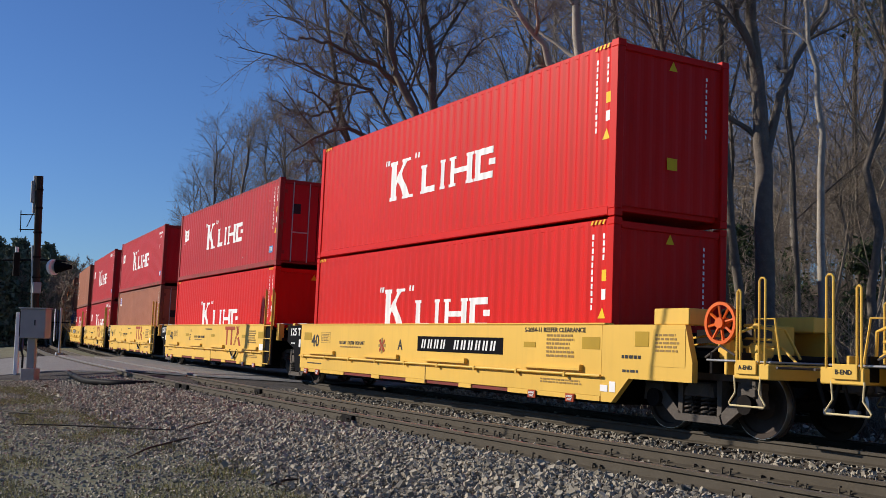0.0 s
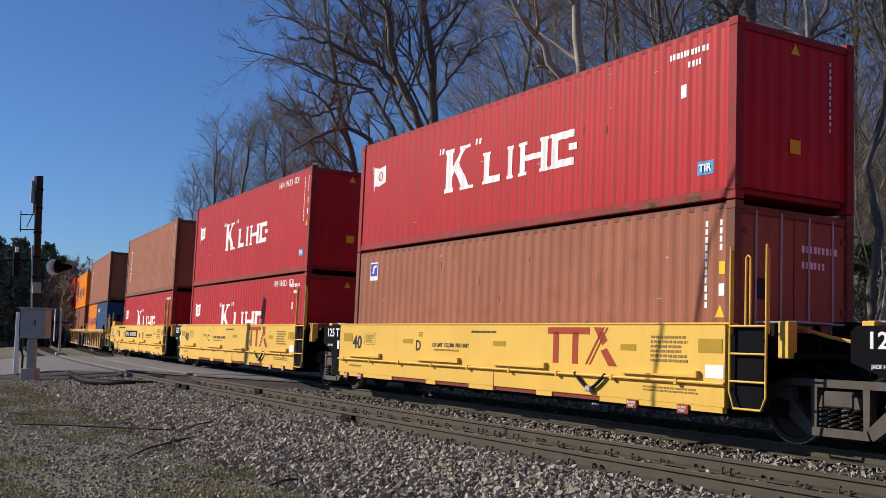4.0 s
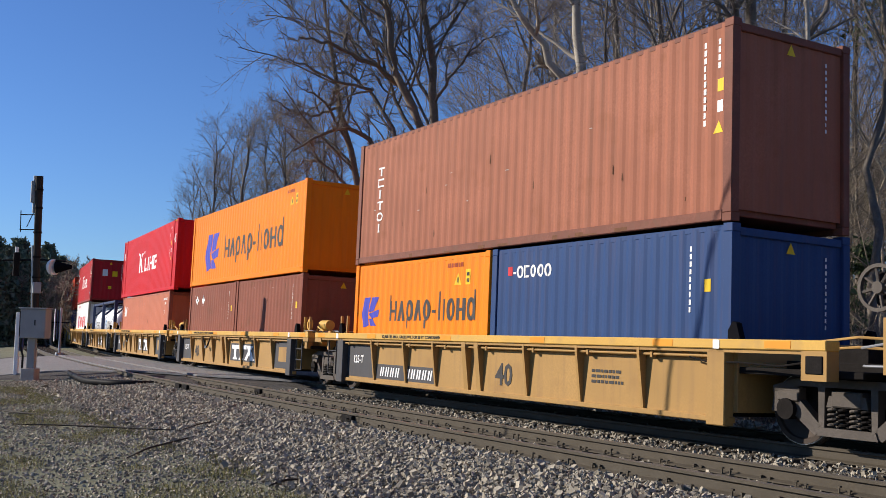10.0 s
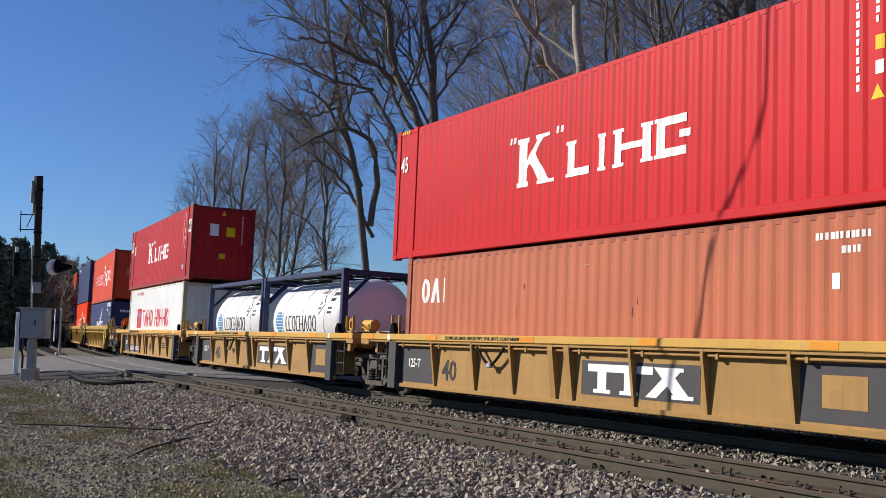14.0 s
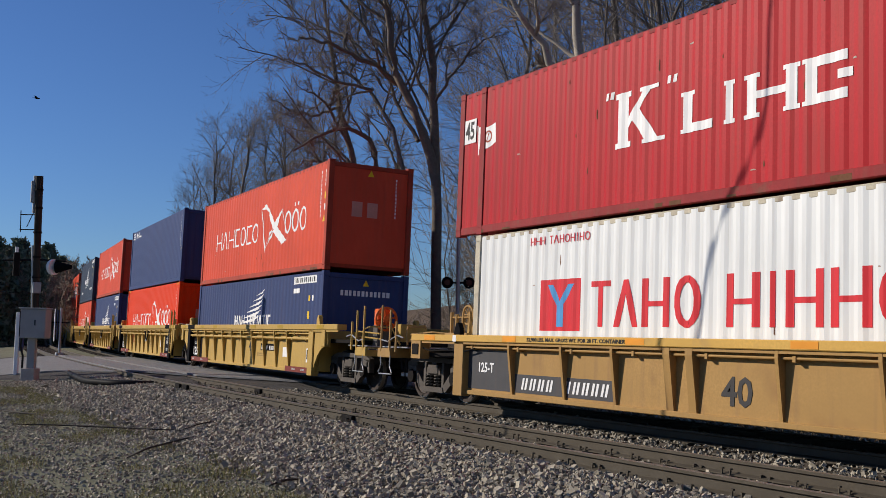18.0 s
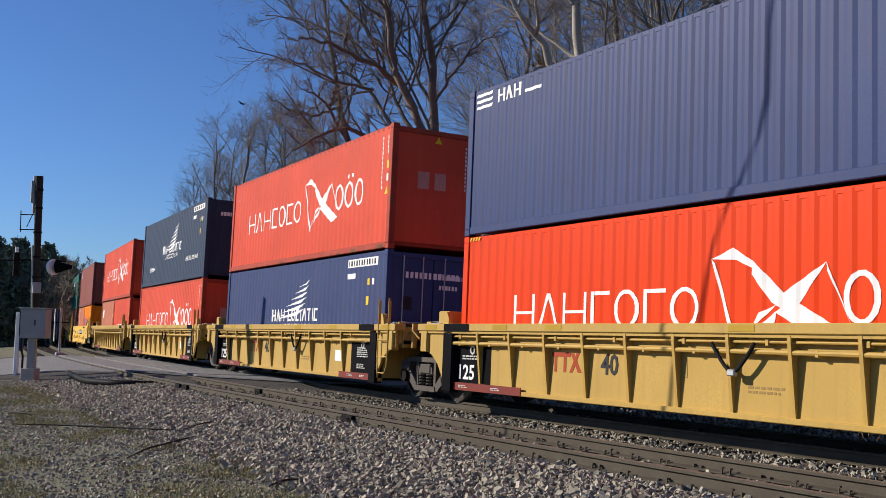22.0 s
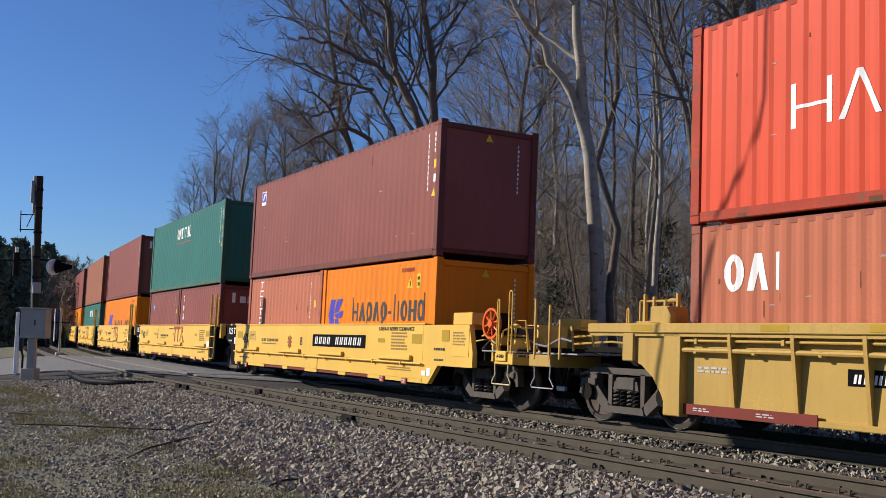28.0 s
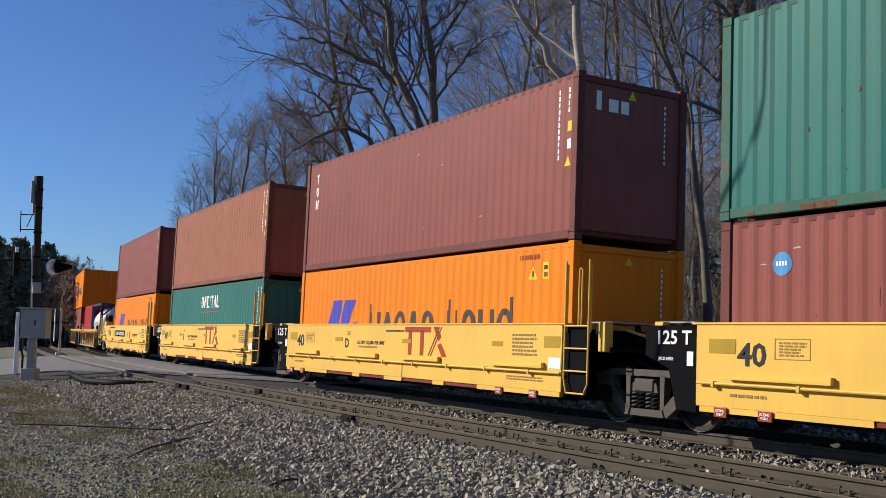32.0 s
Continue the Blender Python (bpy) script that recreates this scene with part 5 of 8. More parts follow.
def logo_florens(h, L):
    return [("logo_panel", [rect(-L / 2 + 0.74, h * 0.76, 0.40, 0.42)], MARK_W, "small white-edged panel"), ("logo_square", [rect(-L / 2 + 0.77, h * 0.76 + 0.1, 0.34, 0.29)], MARK_B, "dark blue square"), ("logo_stripe", [slant(-L / 2 + 0.85, h * 0.76 + 0.16, 0.06, 0.18, 0.04), rect(-L / 2 + 0.92, h * 0.76 + 0.30, 0.14, 0.05)], MARK_W, "white stripes")]


def logo_hazard(h, L):
    out = []
    for x in (-2.2, -1.35):
        out.append([(x, h * 0.80), (x + 0.2, h * 0.80 - 0.2), (x + 0.4, h * 0.80), (x + 0.2, h * 0.80 + 0.2)])
    return [("hazard_label", out[:1], MARK_W, "white hazard diamond"), ("hazard_label", out[1:], MARK_W, "white hazard diamond"), ("hazard_mark", [rect(-2.08, h * 0.79, 0.16, 0.07), rect(-1.23, h * 0.82, 0.04, 0.12), rect(-1.16, h * 0.82, 0.04, 0.14), rect(-1.09, h * 0.82, 0.04, 0.12)], MARK_K, "black marks")]


def logo_tir(h, L):
    return [("plate_mark", [rect(5.33, h * 0.155, 0.32, 0.20)], MARK_SKY, "blue plate")]


def logo_h20(h, L):
    return [("logo", blocks(-2.0, h * 0.36, 0.34, 3.6, "nanfofo ooo", 0.2), MARK_W, "white slab shapes")]


def logo_none(h, L):
    return []


SIZES = {"40h": (12.192, 2.896), "40": (12.192, 2.591), "45": (13.716, 2.896), "20": (6.058, 2.591)}


def castings(parent, L, h, material, xs):
    me = MB().box(-0.09, 0.09, -0.082, 0.082, -0.06, 0.06, 0.008).mesh("corner_casting", material)
    for x in xs:
        for y in (-1.137, 1.137):
            for z in (0.06, h - 0.06):
                ob = part("corner_casting", me, None, parent)
                ob.location = (x, y, z)


def container(size, paint, label, logos, seed, end="corrugated", vertical_marks=True, hazard_edge=False, number_row=False, frame_paint=None):
    """A steel box container, its base at z = 0, its front end towards +x."""
    L, h = SIZES[size]
    rng = random.Random(seed)
    root = new("shipping_container")
    tagged(root, label, "shipping container")
    fp = frame_paint or FRAMES.get(paint.name, paint)
    X = L / 2
    posts = [-X + 0.09, X - 0.09]
    for x in posts:
        for y in (-1.145, 1.145):
            part("corner_post", MB().box(x - 0.09, x + 0.09, y - 0.075, y + 0.075, 0.12, h - 0.12, 0.012), fp, root)
    if size == "45":
        for x in (-6.0, 6.0):
            for y in (-1.165, 1.165):
                part("inner_post", MB().box(x - 0.09, x + 0.09, y - 0.052, y + 0.052, 0.12, h - 0.12, 0.012), fp, root)
        castings(root, L, h, fp, [-X + 0.09, -6.0, 6.0, X - 0.09])
    else:
        castings(root, L, h, fp, posts)
    for y in (-1.165, 1.165):
        part("top_rail", MB().box(-X + 0.18, X - 0.18, y * 0.9785 - 0.051, y * 0.9785 + 0.051, h - 0.105, h - 0.02, 0.008), fp, root)
        part("bottom_rail", MB().box(-X + 0.18, X - 0.18, y - 0.05, y + 0.05, 0.02, 0.17, 0.012), fp, root)
    for x in posts:
        part("end_header", MB().box(x - 0.07, x + 0.07, -1.06, 1.06, h - 0.17, h - 0.05, 0.012), fp, root)
        part("end_sill", MB().box(x - 0.07, x + (0.07 if x < 0 else -0.02), -1.06, 1.06, 0.09, 0.20, 0.012), fp, root)
    cuts = [(-X + 0.18, X - 0.18)] if size != "45" else [(-X + 0.18, -6.09), (-5.91, 5.91), (6.09, X - 0.18)]
    side = MB()
    for a, b in cuts:
        w = corrugated(a, b, 0.17, h - 0.045, lambda u, d, z: (u, -1.198 + d, z))
        side.add(w.v, w.f)
    part("side_panel", side, paint, root)
    far = MB()
    for a, b in cuts:
        w = corrugated(a, b, 0.17, h - 0.045, lambda u, d, z: (u, 1.198 - d, z))
        far.add(w.v, w.f)
    part("side_panel", far, paint, root)
    part("roof_panel", MB().box(-X + 0.16, X - 0.16, -1.13, 1.13, h - 0.05, h - 0.03), paint, root)
    part("floor", MB().box(-X + 0.16, X - 0.16, -1.12, 1.12, 0.10, 0.15), fp, root)
    part("rear_panel", corrugated(-1.07, 1.07, 0.18, h - 0.16, lambda u, d, z: (-X + 0.05 + d, u, z)), paint, root)
    if end == "corrugated":
        part("front_panel", corrugated(-1.07, 1.07, 0.18, h - 0.16, lambda u, d, z: (X - 0.05 - d, u, z)), paint, root)
        if logo_nykl not in logos:
            part("end_marks", MB().add(*flat_on_end(column(0.72, h - 0.3, 11, 0.06, 0.10, rng), X - 0.046)), MARK_W, root, "column of small white marks")
        if logo_hamburg in logos:
            for u in (-0.52, -0.08):
                part("end_patch", MB().add(*flat_on_end([rect(u, h * 0.50, 0.30, 0.40)], X - 0.047)), FADED, root, "faded square patch")
        part("end_label", MB().add(*flat_on_end([[(-0.10, h - 0.35), (0.08, h - 0.35), (-0.01, h - 0.18)]], X - 0.046)), MARK_Y, root, "yellow warning triangle")
        if paint in (RED, KRED, NAVY) and rng.random() < 0.7:
            part("end_label", MB().add(*flat_on_end([rect(-0.11, h * 0.30, 0.22, 0.20)], X - 0.046)), MARK_Y, root, "yellow label")
    else:
        for y in (-0.535, 0.535):
            d = part("door", MB().box(X - 0.09, X - 0.05, y - 0.525, y + 0.525, 0.17, h - 0.15, 0.008), paint, root)
            for k in (-0.25, 0.25):
                part("lock_rod", MB().cyl((X - 0.03, y + k, 0.13), (X - 0.03, y + k, h - 0.11), 0.017, 8), GALV, d)
                part("lock_handle", MB().box(X - 0.02, X - 0.005, y + k - 0.02, y + k + 0.36 * (1 if k < 0 else -1), 0.98, 1.02), GALV, d)
            for z in (0.4, h * 0.5, h - 0.4):
                part("hinge", MB().box(X - 0.05, X - 0.03, y * 1.92 - 0.05, y * 1.92 + 0.05, z - 0.05, z + 0.05), fp, d)
        part("end_marks", MB().add(*flat_on_end(row_marks(0.15, h - 0.62, 9, 0.10, rng), X - 0.046)), MARK_W, root, "row of white marks")
        part("end_marks", MB().add(*flat_on_end(row_marks(0.15, h - 0.85, 6, 0.10, rng), X - 0.046)), MARK_W, root, "row of white marks")
        part("end_label", MB().add(*flat_on_end([rect(-0.80, 1.55, 0.26, 0.30)], X - 0.046)), MARK_K, root, "black label")
    if logo_tex in logos:
        for k, (w, g) in enumerate(((0.07, 0.24), (0.13, 0.16), (0.11, 0.16))):
            part("end_logo", MB().add(*flat_on_end([rect(-0.80 + 0.27 * k, h - 0.62, w * 1.6, g * 1.4)], X - 0.046)), MARK_W, root, "white slab shape")
    place = lambda u, d, z: (u, -1.198 + d, z)
    for maker in logos:
        for k, (name, shapes, m, lab) in enumerate(maker(h, L)):
            lift = lambda u, d, z, k=k: (u, -1.198 + d - 0.0006 * k, z)
            if name == "name_mark":
                for piece in separate(shapes):
                    part(name, painted(piece, lift), m, root, lab)
                continue
            ob = part(name, painted(shapes, lift), m, root, lab)
            if name == "web_mark":
                tagged(ob, kind="stuff")
    if logo_tir in logos:
        words("plate_lettering", "TIR", 5.36, -1.208, h * 0.155 + 0.045, 0.11, MARK_W, root, 0, 0.26)
    if logo_hapag in logos:
        x = X - 1.35
        part("warning_label", painted([[(x, h - 0.62), (x + 0.26, h - 0.62), (x + 0.13, h - 0.38)]], place), MARK_Y, root, "yellow warning triangle")
        part("warning_sign", painted([rect(x + 0.115, h - 0.57, 0.03, 0.1)], lambda u, d, z: (u, -1.203 + d, z)), MARK_K, root, "black sign")
        part("height_label", painted([rect(x + 0.42, h - 0.62, 0.2, 0.3)], place), MARK_Y, root, "yellow height label")
        part("height_sign", painted([rect(x + 0.46, h - 0.45, 0.12, 0.07), rect(x + 0.47, h - 0.58, 0.04, 0.08), rect(x + 0.54, h - 0.58, 0.04, 0.08)], lambda u, d, z: (u, -1.203 + d, z)), MARK_K, root, "black marks")
        part("number_marks", painted(row_marks(x - 0.3, h - 0.26, 9, 0.085, rng), place), MARK_RUST, root, "row of small rust red characters")
    elif logo_nykl in logos:
        part("height_label", painted([rect(5.25, h - 0.78, 0.14, 0.15)], place), MARK_W, root, "small white label")
        part("height_label", painted([rect(5.0, h - 0.78, 0.13, 0.15)], place), MARK_Y, root, "small yellow label")
        part("warning_label", painted([rect(4.95, h - 1.25, 0.17, 0.2)], place), MARK_Y, root, "yellow label")
        part("end_marks", MB().add(*flat_on_end(row_marks(-0.72, h - 0.62, 12, 0.14, rng), X - 0.044)), MARK_W, root, "row of white marks")
    elif vertical_marks and L > 7:
        x = 5.50 if size != "45" else 5.30
        part("number_marks", painted(column(x, h - 0.22, 11, 0.085, 0.115, rng), place), MARK_W, root, "column of small white characters")
        part("number_marks", painted(column(x + 0.28, h - 0.22, 4, 0.085, 0.115, rng), place), MARK_W, root, "column of small white characters")
        part("height_label", painted([rect(x + 0.27, h - 1.02, 0.13, 0.18)], place), MARK_Y, root, "small yellow label")
        part("plate_mark", painted([rect(x + 0.27, h - 1.32, 0.12, 0.17)], place), MARK_W, root, "small white label")
        part("warning_label", painted([[(x + 0.20, h - 1.62), (x + 0.40, h - 1.62), (x + 0.30, h - 1.44)]], place), MARK_Y, root, "yellow warning triangle")
    elif number_row:
        x = X - 1.75
        part("number_marks", painted(row_marks(x + 0.35, h - 0.36, 11, 0.09, rng), place), MARK_W, root, "row of small white characters")
        part("number_marks", painted(row_marks(x + 0.75, h - 0.54, 4, 0.09, rng), place), MARK_W, root, "row of small white characters")
        part("plate_mark", painted([rect(x + 0.6, h - 0.98, 0.13, 0.2)], place), MARK_W, root, "small white label")
    elif L < 7:
        part("number_marks", painted(column(X - 0.85, h - 0.25, 9, 0.075, 0.11, rng), place), MARK_W, root, "column of small white characters")
        part("height_label", painted([rect(X - 0.55, h - 0.95, 0.13, 0.18)], place), MARK_Y, root, "small yellow label")
    if paint in (KRED, GREEN, BROWN, MAROON, HRED, SALMON, DULL_BROWN, WHITE_C):
        wear = random.Random(seed + 900)
        for m, n, lab in ((SCRAPE, 7, "small pale scrapes"), (RUST, 11, "small rust spots and runs")):
            spots = []
            for _ in range(n):
                u, z = wear.uniform(-X + 0.5, X - 0.9), 0.25 + (h - 0.5) * wear.random() ** (1.6 if m is RUST else 1.0)
                w, g = (wear.uniform(0.03, 0.16), wear.uniform(0.012, 0.03)) if m is SCRAPE else (wear.uniform(0.012, 0.035), wear.uniform(0.04, 0.22))
                spots.append([(u, z), (u + w, z + wear.uniform(-0.3, 0.3) * g), (u + w * wear.uniform(0.6, 0.9), z + g), (u + w * 0.15, z + g * wear.uniform(0.7, 1.0))])
            tagged(part("scuff", painted(spots, lambda u, d, z: (u, -1.1965 + d, z)), m, root, lab), kind="stuff")
        edge = MB()
        for _ in range(9):
            u, w = wear.uniform(-X + 0.3, X - 0.6), wear.uniform(0.05, 0.35)
            edge.box(u, u + w, -1.2165, -1.21, 0.03, 0.03 + wear.uniform(0.03, 0.09))
        tagged(part("rust_patch", edge, RUST, root, "rust along the lower rail"), kind="stuff")
    if hazard_edge:
        for x0 in (-X + 0.2, X - 0.62):
            part("hazard_stripe", painted([slant(x0 + 0.1 * i, h - 0.10, 0.05, 0.07, 0.04) for i in range(4)], lambda u, d, z: (u, -1.214, z)), MARK_Y, root, "yellow hazard stripes")
    if size == "45":
        plated = paint is KRED
        for x in (6.24, -6.64):
            if plated:
                part("plate_mark", MB().box(x - 0.05, x + 0.38, -1.204, -1.2, h * 0.64, h * 0.64 + 0.48), MARK_W, root, "white panel")
            words("size_mark", "45", x, -1.206, h * 0.67, 0.34, MARK_K if plated else MARK_W, root, 0, 0.32)
        if plated:
            part("end_panel", MB().add(*flat_on_end([rect(-0.52, h * 0.60, 0.34, 0.46)], X - 0.040)), MARK_W, root, "white panel")
            part("end_panel", MB().add(*flat_on_end([rect(0.12, h * 0.60, 0.34, 0.36)], X - 0.040)), MARK_Y, root, "yellow panel")
        else:
            words("size_mark", "45", X - 0.044, 0.0, h * 0.68, 0.30, MARK_W, root, 90)
    return root


def flat_on_end(shapes, x):
    vs, fs = [], []
    for poly in shapes:
        n = len(vs)
        vs += [(x, u, z) for u, z in poly]
        fs.append(tuple(range(n, n + len(poly))))
    return vs, fs


def tank_container(label):
    """A tank in an open frame, 20 feet long."""
    root = new("tank_container")
    tagged(root, label, "tank container")
    X, h = 3.029, 2.591
    for x in (-X + 0.08, X - 0.08):
        for y in (-1.14, 1.14):
            part("corner_post", MB().box(x - 0.08, x + 0.08, y - 0.08, y + 0.08, 0.12, h - 0.12, 0.012), FRAME_BLUE, root)
        for z in (0.09, h - 0.09):
            part("end_beam", MB().box(x - 0.07, x + 0.07, -1.06, 1.06, z - 0.07, z + 0.07, 0.012), FRAME_BLUE, root)
        for y in (-1, 1):
            part("end_brace", MB().tube([(x, y * 1.05, h - 0.75), (x, y * 0.45, h - 0.14)], 0.05, 6), FRAME_BLUE, root)
            part("end_brace", MB().tube([(x, y * 1.05, 0.75), (x, y * 0.45, 0.14)], 0.05, 6), FRAME_BLUE, root)
    for y in (-1.14, 1.14):
        for z in (0.09, h - 0.07):
            part("side_beam", MB().box(-X + 0.16, X - 0.16, y - 0.05, y + 0.05, z - 0.06, z + 0.06, 0.012), FRAME_BLUE, root)
    castings(root, 2 * X, h, FRAME_BLUE, (-X + 0.09, X - 0.09))
    n, R, cz = 32, 1.10, 1.32
    rings = [(-2.72, 0.35), (-2.66, 0.72), (-2.52, 0.98), (-2.34, 1.10), (2.34, 1.10), (2.52, 0.98), (2.66, 0.72), (2.72, 0.35)]
    mb = MB()
    vs = [(x, math.cos(2 * math.pi * i / n) * r, cz + math.sin(2 * math.pi * i / n) * r) for x, r in rings for i in range(n)]
    fs = [(k * n + i, k * n + (i + 1) % n, (k + 1) * n + (i + 1) % n, (k + 1) * n + i) for k in range(len(rings) - 1) for i in range(n)]
    fs += [tuple(range(n - 1, -1, -1)), tuple(range((len(rings) - 1) * n, len(rings) * n))]
    part("tank", mb.add(vs, fs), TANK_WHITE, root, "white clad tank barrel", True)
    for x in (-1.55, 0.0, 1.55):
        part("band", MB().ring((x, 0, cz), "x", R + 0.006, R - 0.02, 0.02, 32), GALV, root)
    part("manhole", MB().cyl((0.1, 0, cz + R - 0.02), (0.1, 0, cz + R + 0.13), 0.3, 20), GALV, root)
    part("walkway", MB().box(-2.3, 2.3, -0.95, -0.55, h - 0.10, h - 0.06, 0.005), DARK_STEEL, root, "grey walkway grating")
    part("walkway", MB().box(-2.3, 2.3, 0.55, 0.95, h - 0.10, h - 0.06, 0.005), GALV, root, "grey walkway grating")
    for x in (-1.9, 1.9):
        part("saddle", MB().box(x - 0.12, x + 0.12, -0.9, 0.9, 0.12, 0.5, 0.01), FRAME_BLUE, root)
    def curve(u, z):
        d = max(R * R - (z - cz) ** 2, 0.0)
        return (u, -math.sqrt(d) - 0.006, z)
    def on_tank(shapes):
        mb = MB()
        for poly in shapes:
            zs = [min(p[1] for p in poly), max(p[1] for p in poly)]
            k = max(1, int((zs[1] - zs[0]) / 0.08))
            for j in range(k):
                a, b = zs[0] + (zs[1] - zs[0]) * j / k, zs[0] + (zs[1] - zs[0]) * (j + 1) / k
                c = [(p[1], p[0]) for p in clip([(q[1], q[0]) for q in poly], a, b)]
                c = [(q[0], q[1]) for q in c]
                if len(c) > 2:
                    mb.add([curve(u, z) for u, z in c], [tuple(range(len(c)))])
        return mb
    part("logo", on_tank(blocks(-1.30, 1.02, 0.42, 2.35, "lfofnaoo", 0.14)), MARK_GREY, root, "dark slab shapes")
    part("logo_dot", on_tank([rect(-2.1 + 0.26 - w, 0.98 + 0.085 * i, 2 * w, 0.06) for i, w in enumerate((0.14, 0.22, 0.26, 0.27, 0.26, 0.22, 0.14))]), MARK_SKY, root, "blue striped disc")
    part("hazard_label", on_tank([[(0.90, 1.72), (1.17, 1.45), (1.44, 1.72), (1.17, 1.99)]]), MARK_K, root, "black-edged hazard diamond")
    part("hazard_face", MB().add(*(lambda q: (q.v, q.f))(on_tank([[(0.93, 1.72), (1.17, 1.48), (1.41, 1.72), (1.17, 1.96)]]))), MARK_W, root, "white hazard diamond").location = (0, -0.003, 0.001)
    part("hazard_mark", on_tank([rect(1.08, 1.60, 0.18, 0.05), slant(1.10, 1.70, 0.05, 0.1, 0.03), slant(1.20, 1.70, 0.05, 0.08, -0.03)]), MARK_K, root, "small black sign").location = (0, -0.006, 0.002)
    for k in range(5):
        part("hazard_stem", on_tank([slant(0.80 + 0.1 * k, 2.02, 0.035, 0.08 + 0.05 * (k % 3), 0.02)]), MARK_K, root)
    for y in (-0.36, 0.36):
        part("top_pipe", MB().tube([(-2.2, y, cz + R + 0.06), (2.2, y, cz + R + 0.06)], 0.03, 7), DARK_STEEL, root)
    part("valve_box", MB().box(-1.0, -0.3, -0.3, 0.3, cz + R - 0.05, cz + R + 0.14, 0.03), DARK_STEEL, root, "dark valve housing")
    for x in (-2.0, 1.0, 2.1):
        part("walkway_bracket", MB().box(x - 0.03, x + 0.03, -1.0, 1.0, h - 0.16, h - 0.11), DARK_STEEL, root)
    part("number_marks", on_tank(row_marks(1.7, 1.95, 9, 0.09, random.Random(2)) + row_marks(1.7, 1.8, 4, 0.09, random.Random(3)) + row_marks(1.7, 1.6, 6, 0.06, random.Random(5)) + row_marks(1.7, 1.48, 6, 0.06, random.Random(6))), MARK_GREY, root, "rows of small dark marks")
    return root


# ---- trucks ----
def truck():
    root = new("railway_truck")
    tagged(root, "grimy cast-steel two-axle freight truck under the car ends", "railway truck", "trucks of the train")
    for y in (-1, 1):
        f = part("side_frame", truck_frame(y), DIRTY, root, "cast steel side frame with slanted arms")
        for k in range(4):
            x = -0.24 + 0.16 * k
            coil = [(x + 0.06 * math.cos(a * 0.6), y * 1.04 + 0.06 * math.sin(a * 0.6), 0.265 + 0.0058 * a) for a in range(43)]
            part("spring", MB().tube(coil, 0.018, 5), DARK_STEEL if k % 2 else DIRTY, f, "coil spring")
        for x in (-0.89, 0.89):
            part("bearing_cap", MB().cyl((x, y * 1.0, 0.46), (x, y * 1.16, 0.46), 0.135, 16), DARK_STEEL, f)
            part("adapter", MB().box(x - 0.17, x + 0.17, y * 0.94, y * 1.12, 0.56, 0.68, 0.015), DIRTY, f)
    part("bolster", MB().box(-0.22, 0.22, -1.12, 1.12, 0.52, 0.72, 0.02), DIRTY, root)
    part("brake_beam", MB().box(-0.42, -0.36, -0.75, 0.75, 0.34, 0.42), DARK_STEEL, root)
    part("brake_beam", MB().box(0.36, 0.42, -0.75, 0.75, 0.34, 0.42), DARK_STEEL, root)
    for x in (-0.89, 0.89):
        ws = part("wheelset", MB().cyl((0, -0.95, 0), (0, 0.95, 0), 0.085, 14), DARK_STEEL, root, "axle with two wheels")
        ws.location = (x, 0, 0.457)
        for y in (-1, 1):
            part("wheel", wheel_mesh(y), WHEEL_M, ws, "rusty steel wheel", True)
            part("tread", MB().ring((0, y * 0.765, 0), "y", 0.457, 0.440, 0.062, 40), TREAD, ws, "bright worn tread")
    return root


def truck_frame(y):
    a, b = (0.96, 1.09) if y > 0 else (-1.09, -0.96)
    mb = MB()
    mb.prism([(-1.14, 0.66), (-0.72, 0.76), (0.72, 0.76), (1.14, 0.66), (1.14, 0.75), (0.75, 0.86), (-0.75, 0.86), (-1.14, 0.75)], a, b)
    for s in (-1, 1):
        mb.prism([(s * 0.80, 0.66), (s * 1.08, 0.60), (s * 0.48, 0.16), (s * 0.34, 0.24)], a, b)
        mb.prism([(s * 0.33, 0.78), (s * 0.43, 0.78), (s * 0.42, 0.22), (s * 0.34, 0.22)], a, b)
        mb.prism([(s * 0.72, 0.74), (s * 1.12, 0.72), (s * 1.16, 0.42), (s * 1.07, 0.42), (s * 1.02, 0.60), (s * 0.78, 0.60), (s * 0.73, 0.46)], a, b)
    mb.prism([(-0.44, 0.16), (0.44, 0.16), (0.40, 0.265), (-0.40, 0.265)], a - 0.02, b + 0.02)
    mb.prism([(-0.30, 0.52), (0.30, 0.52), (0.26, 0.66), (-0.26, 0.66)], a - 0.01, b + 0.01)
    return mb


def wheel_mesh(y):
    n, mb = 40, MB()
    prof = [(0.70, 0.485), (0.725, 0.485), (0.735, 0.457), (0.835, 0.447), (0.835, 0.385), (0.80, 0.37), (0.775, 0.20), (0.83, 0.12), (0.83, 0.0)]
    back = [(0.70, 0.40), (0.745, 0.37), (0.735, 0.20), (0.70, 0.12)]
    pts = prof + [(0.69, 0.0), *reversed(back)]
    for p in pts:
        mb.v += [(math.cos(2 * math.pi * i / n) * p[1], y * p[0], math.sin(2 * math.pi * i / n) * p[1]) for i in range(n)]
    for k in range(len(pts)):
        j = (k + 1) % len(pts)
        mb.f += [(k * n + i, k * n + (i + 1) % n, j * n + (i + 1) % n, j * n + i) for i in range(n)]
    return mb

# ---- well car units ----
NEAR = -1.50


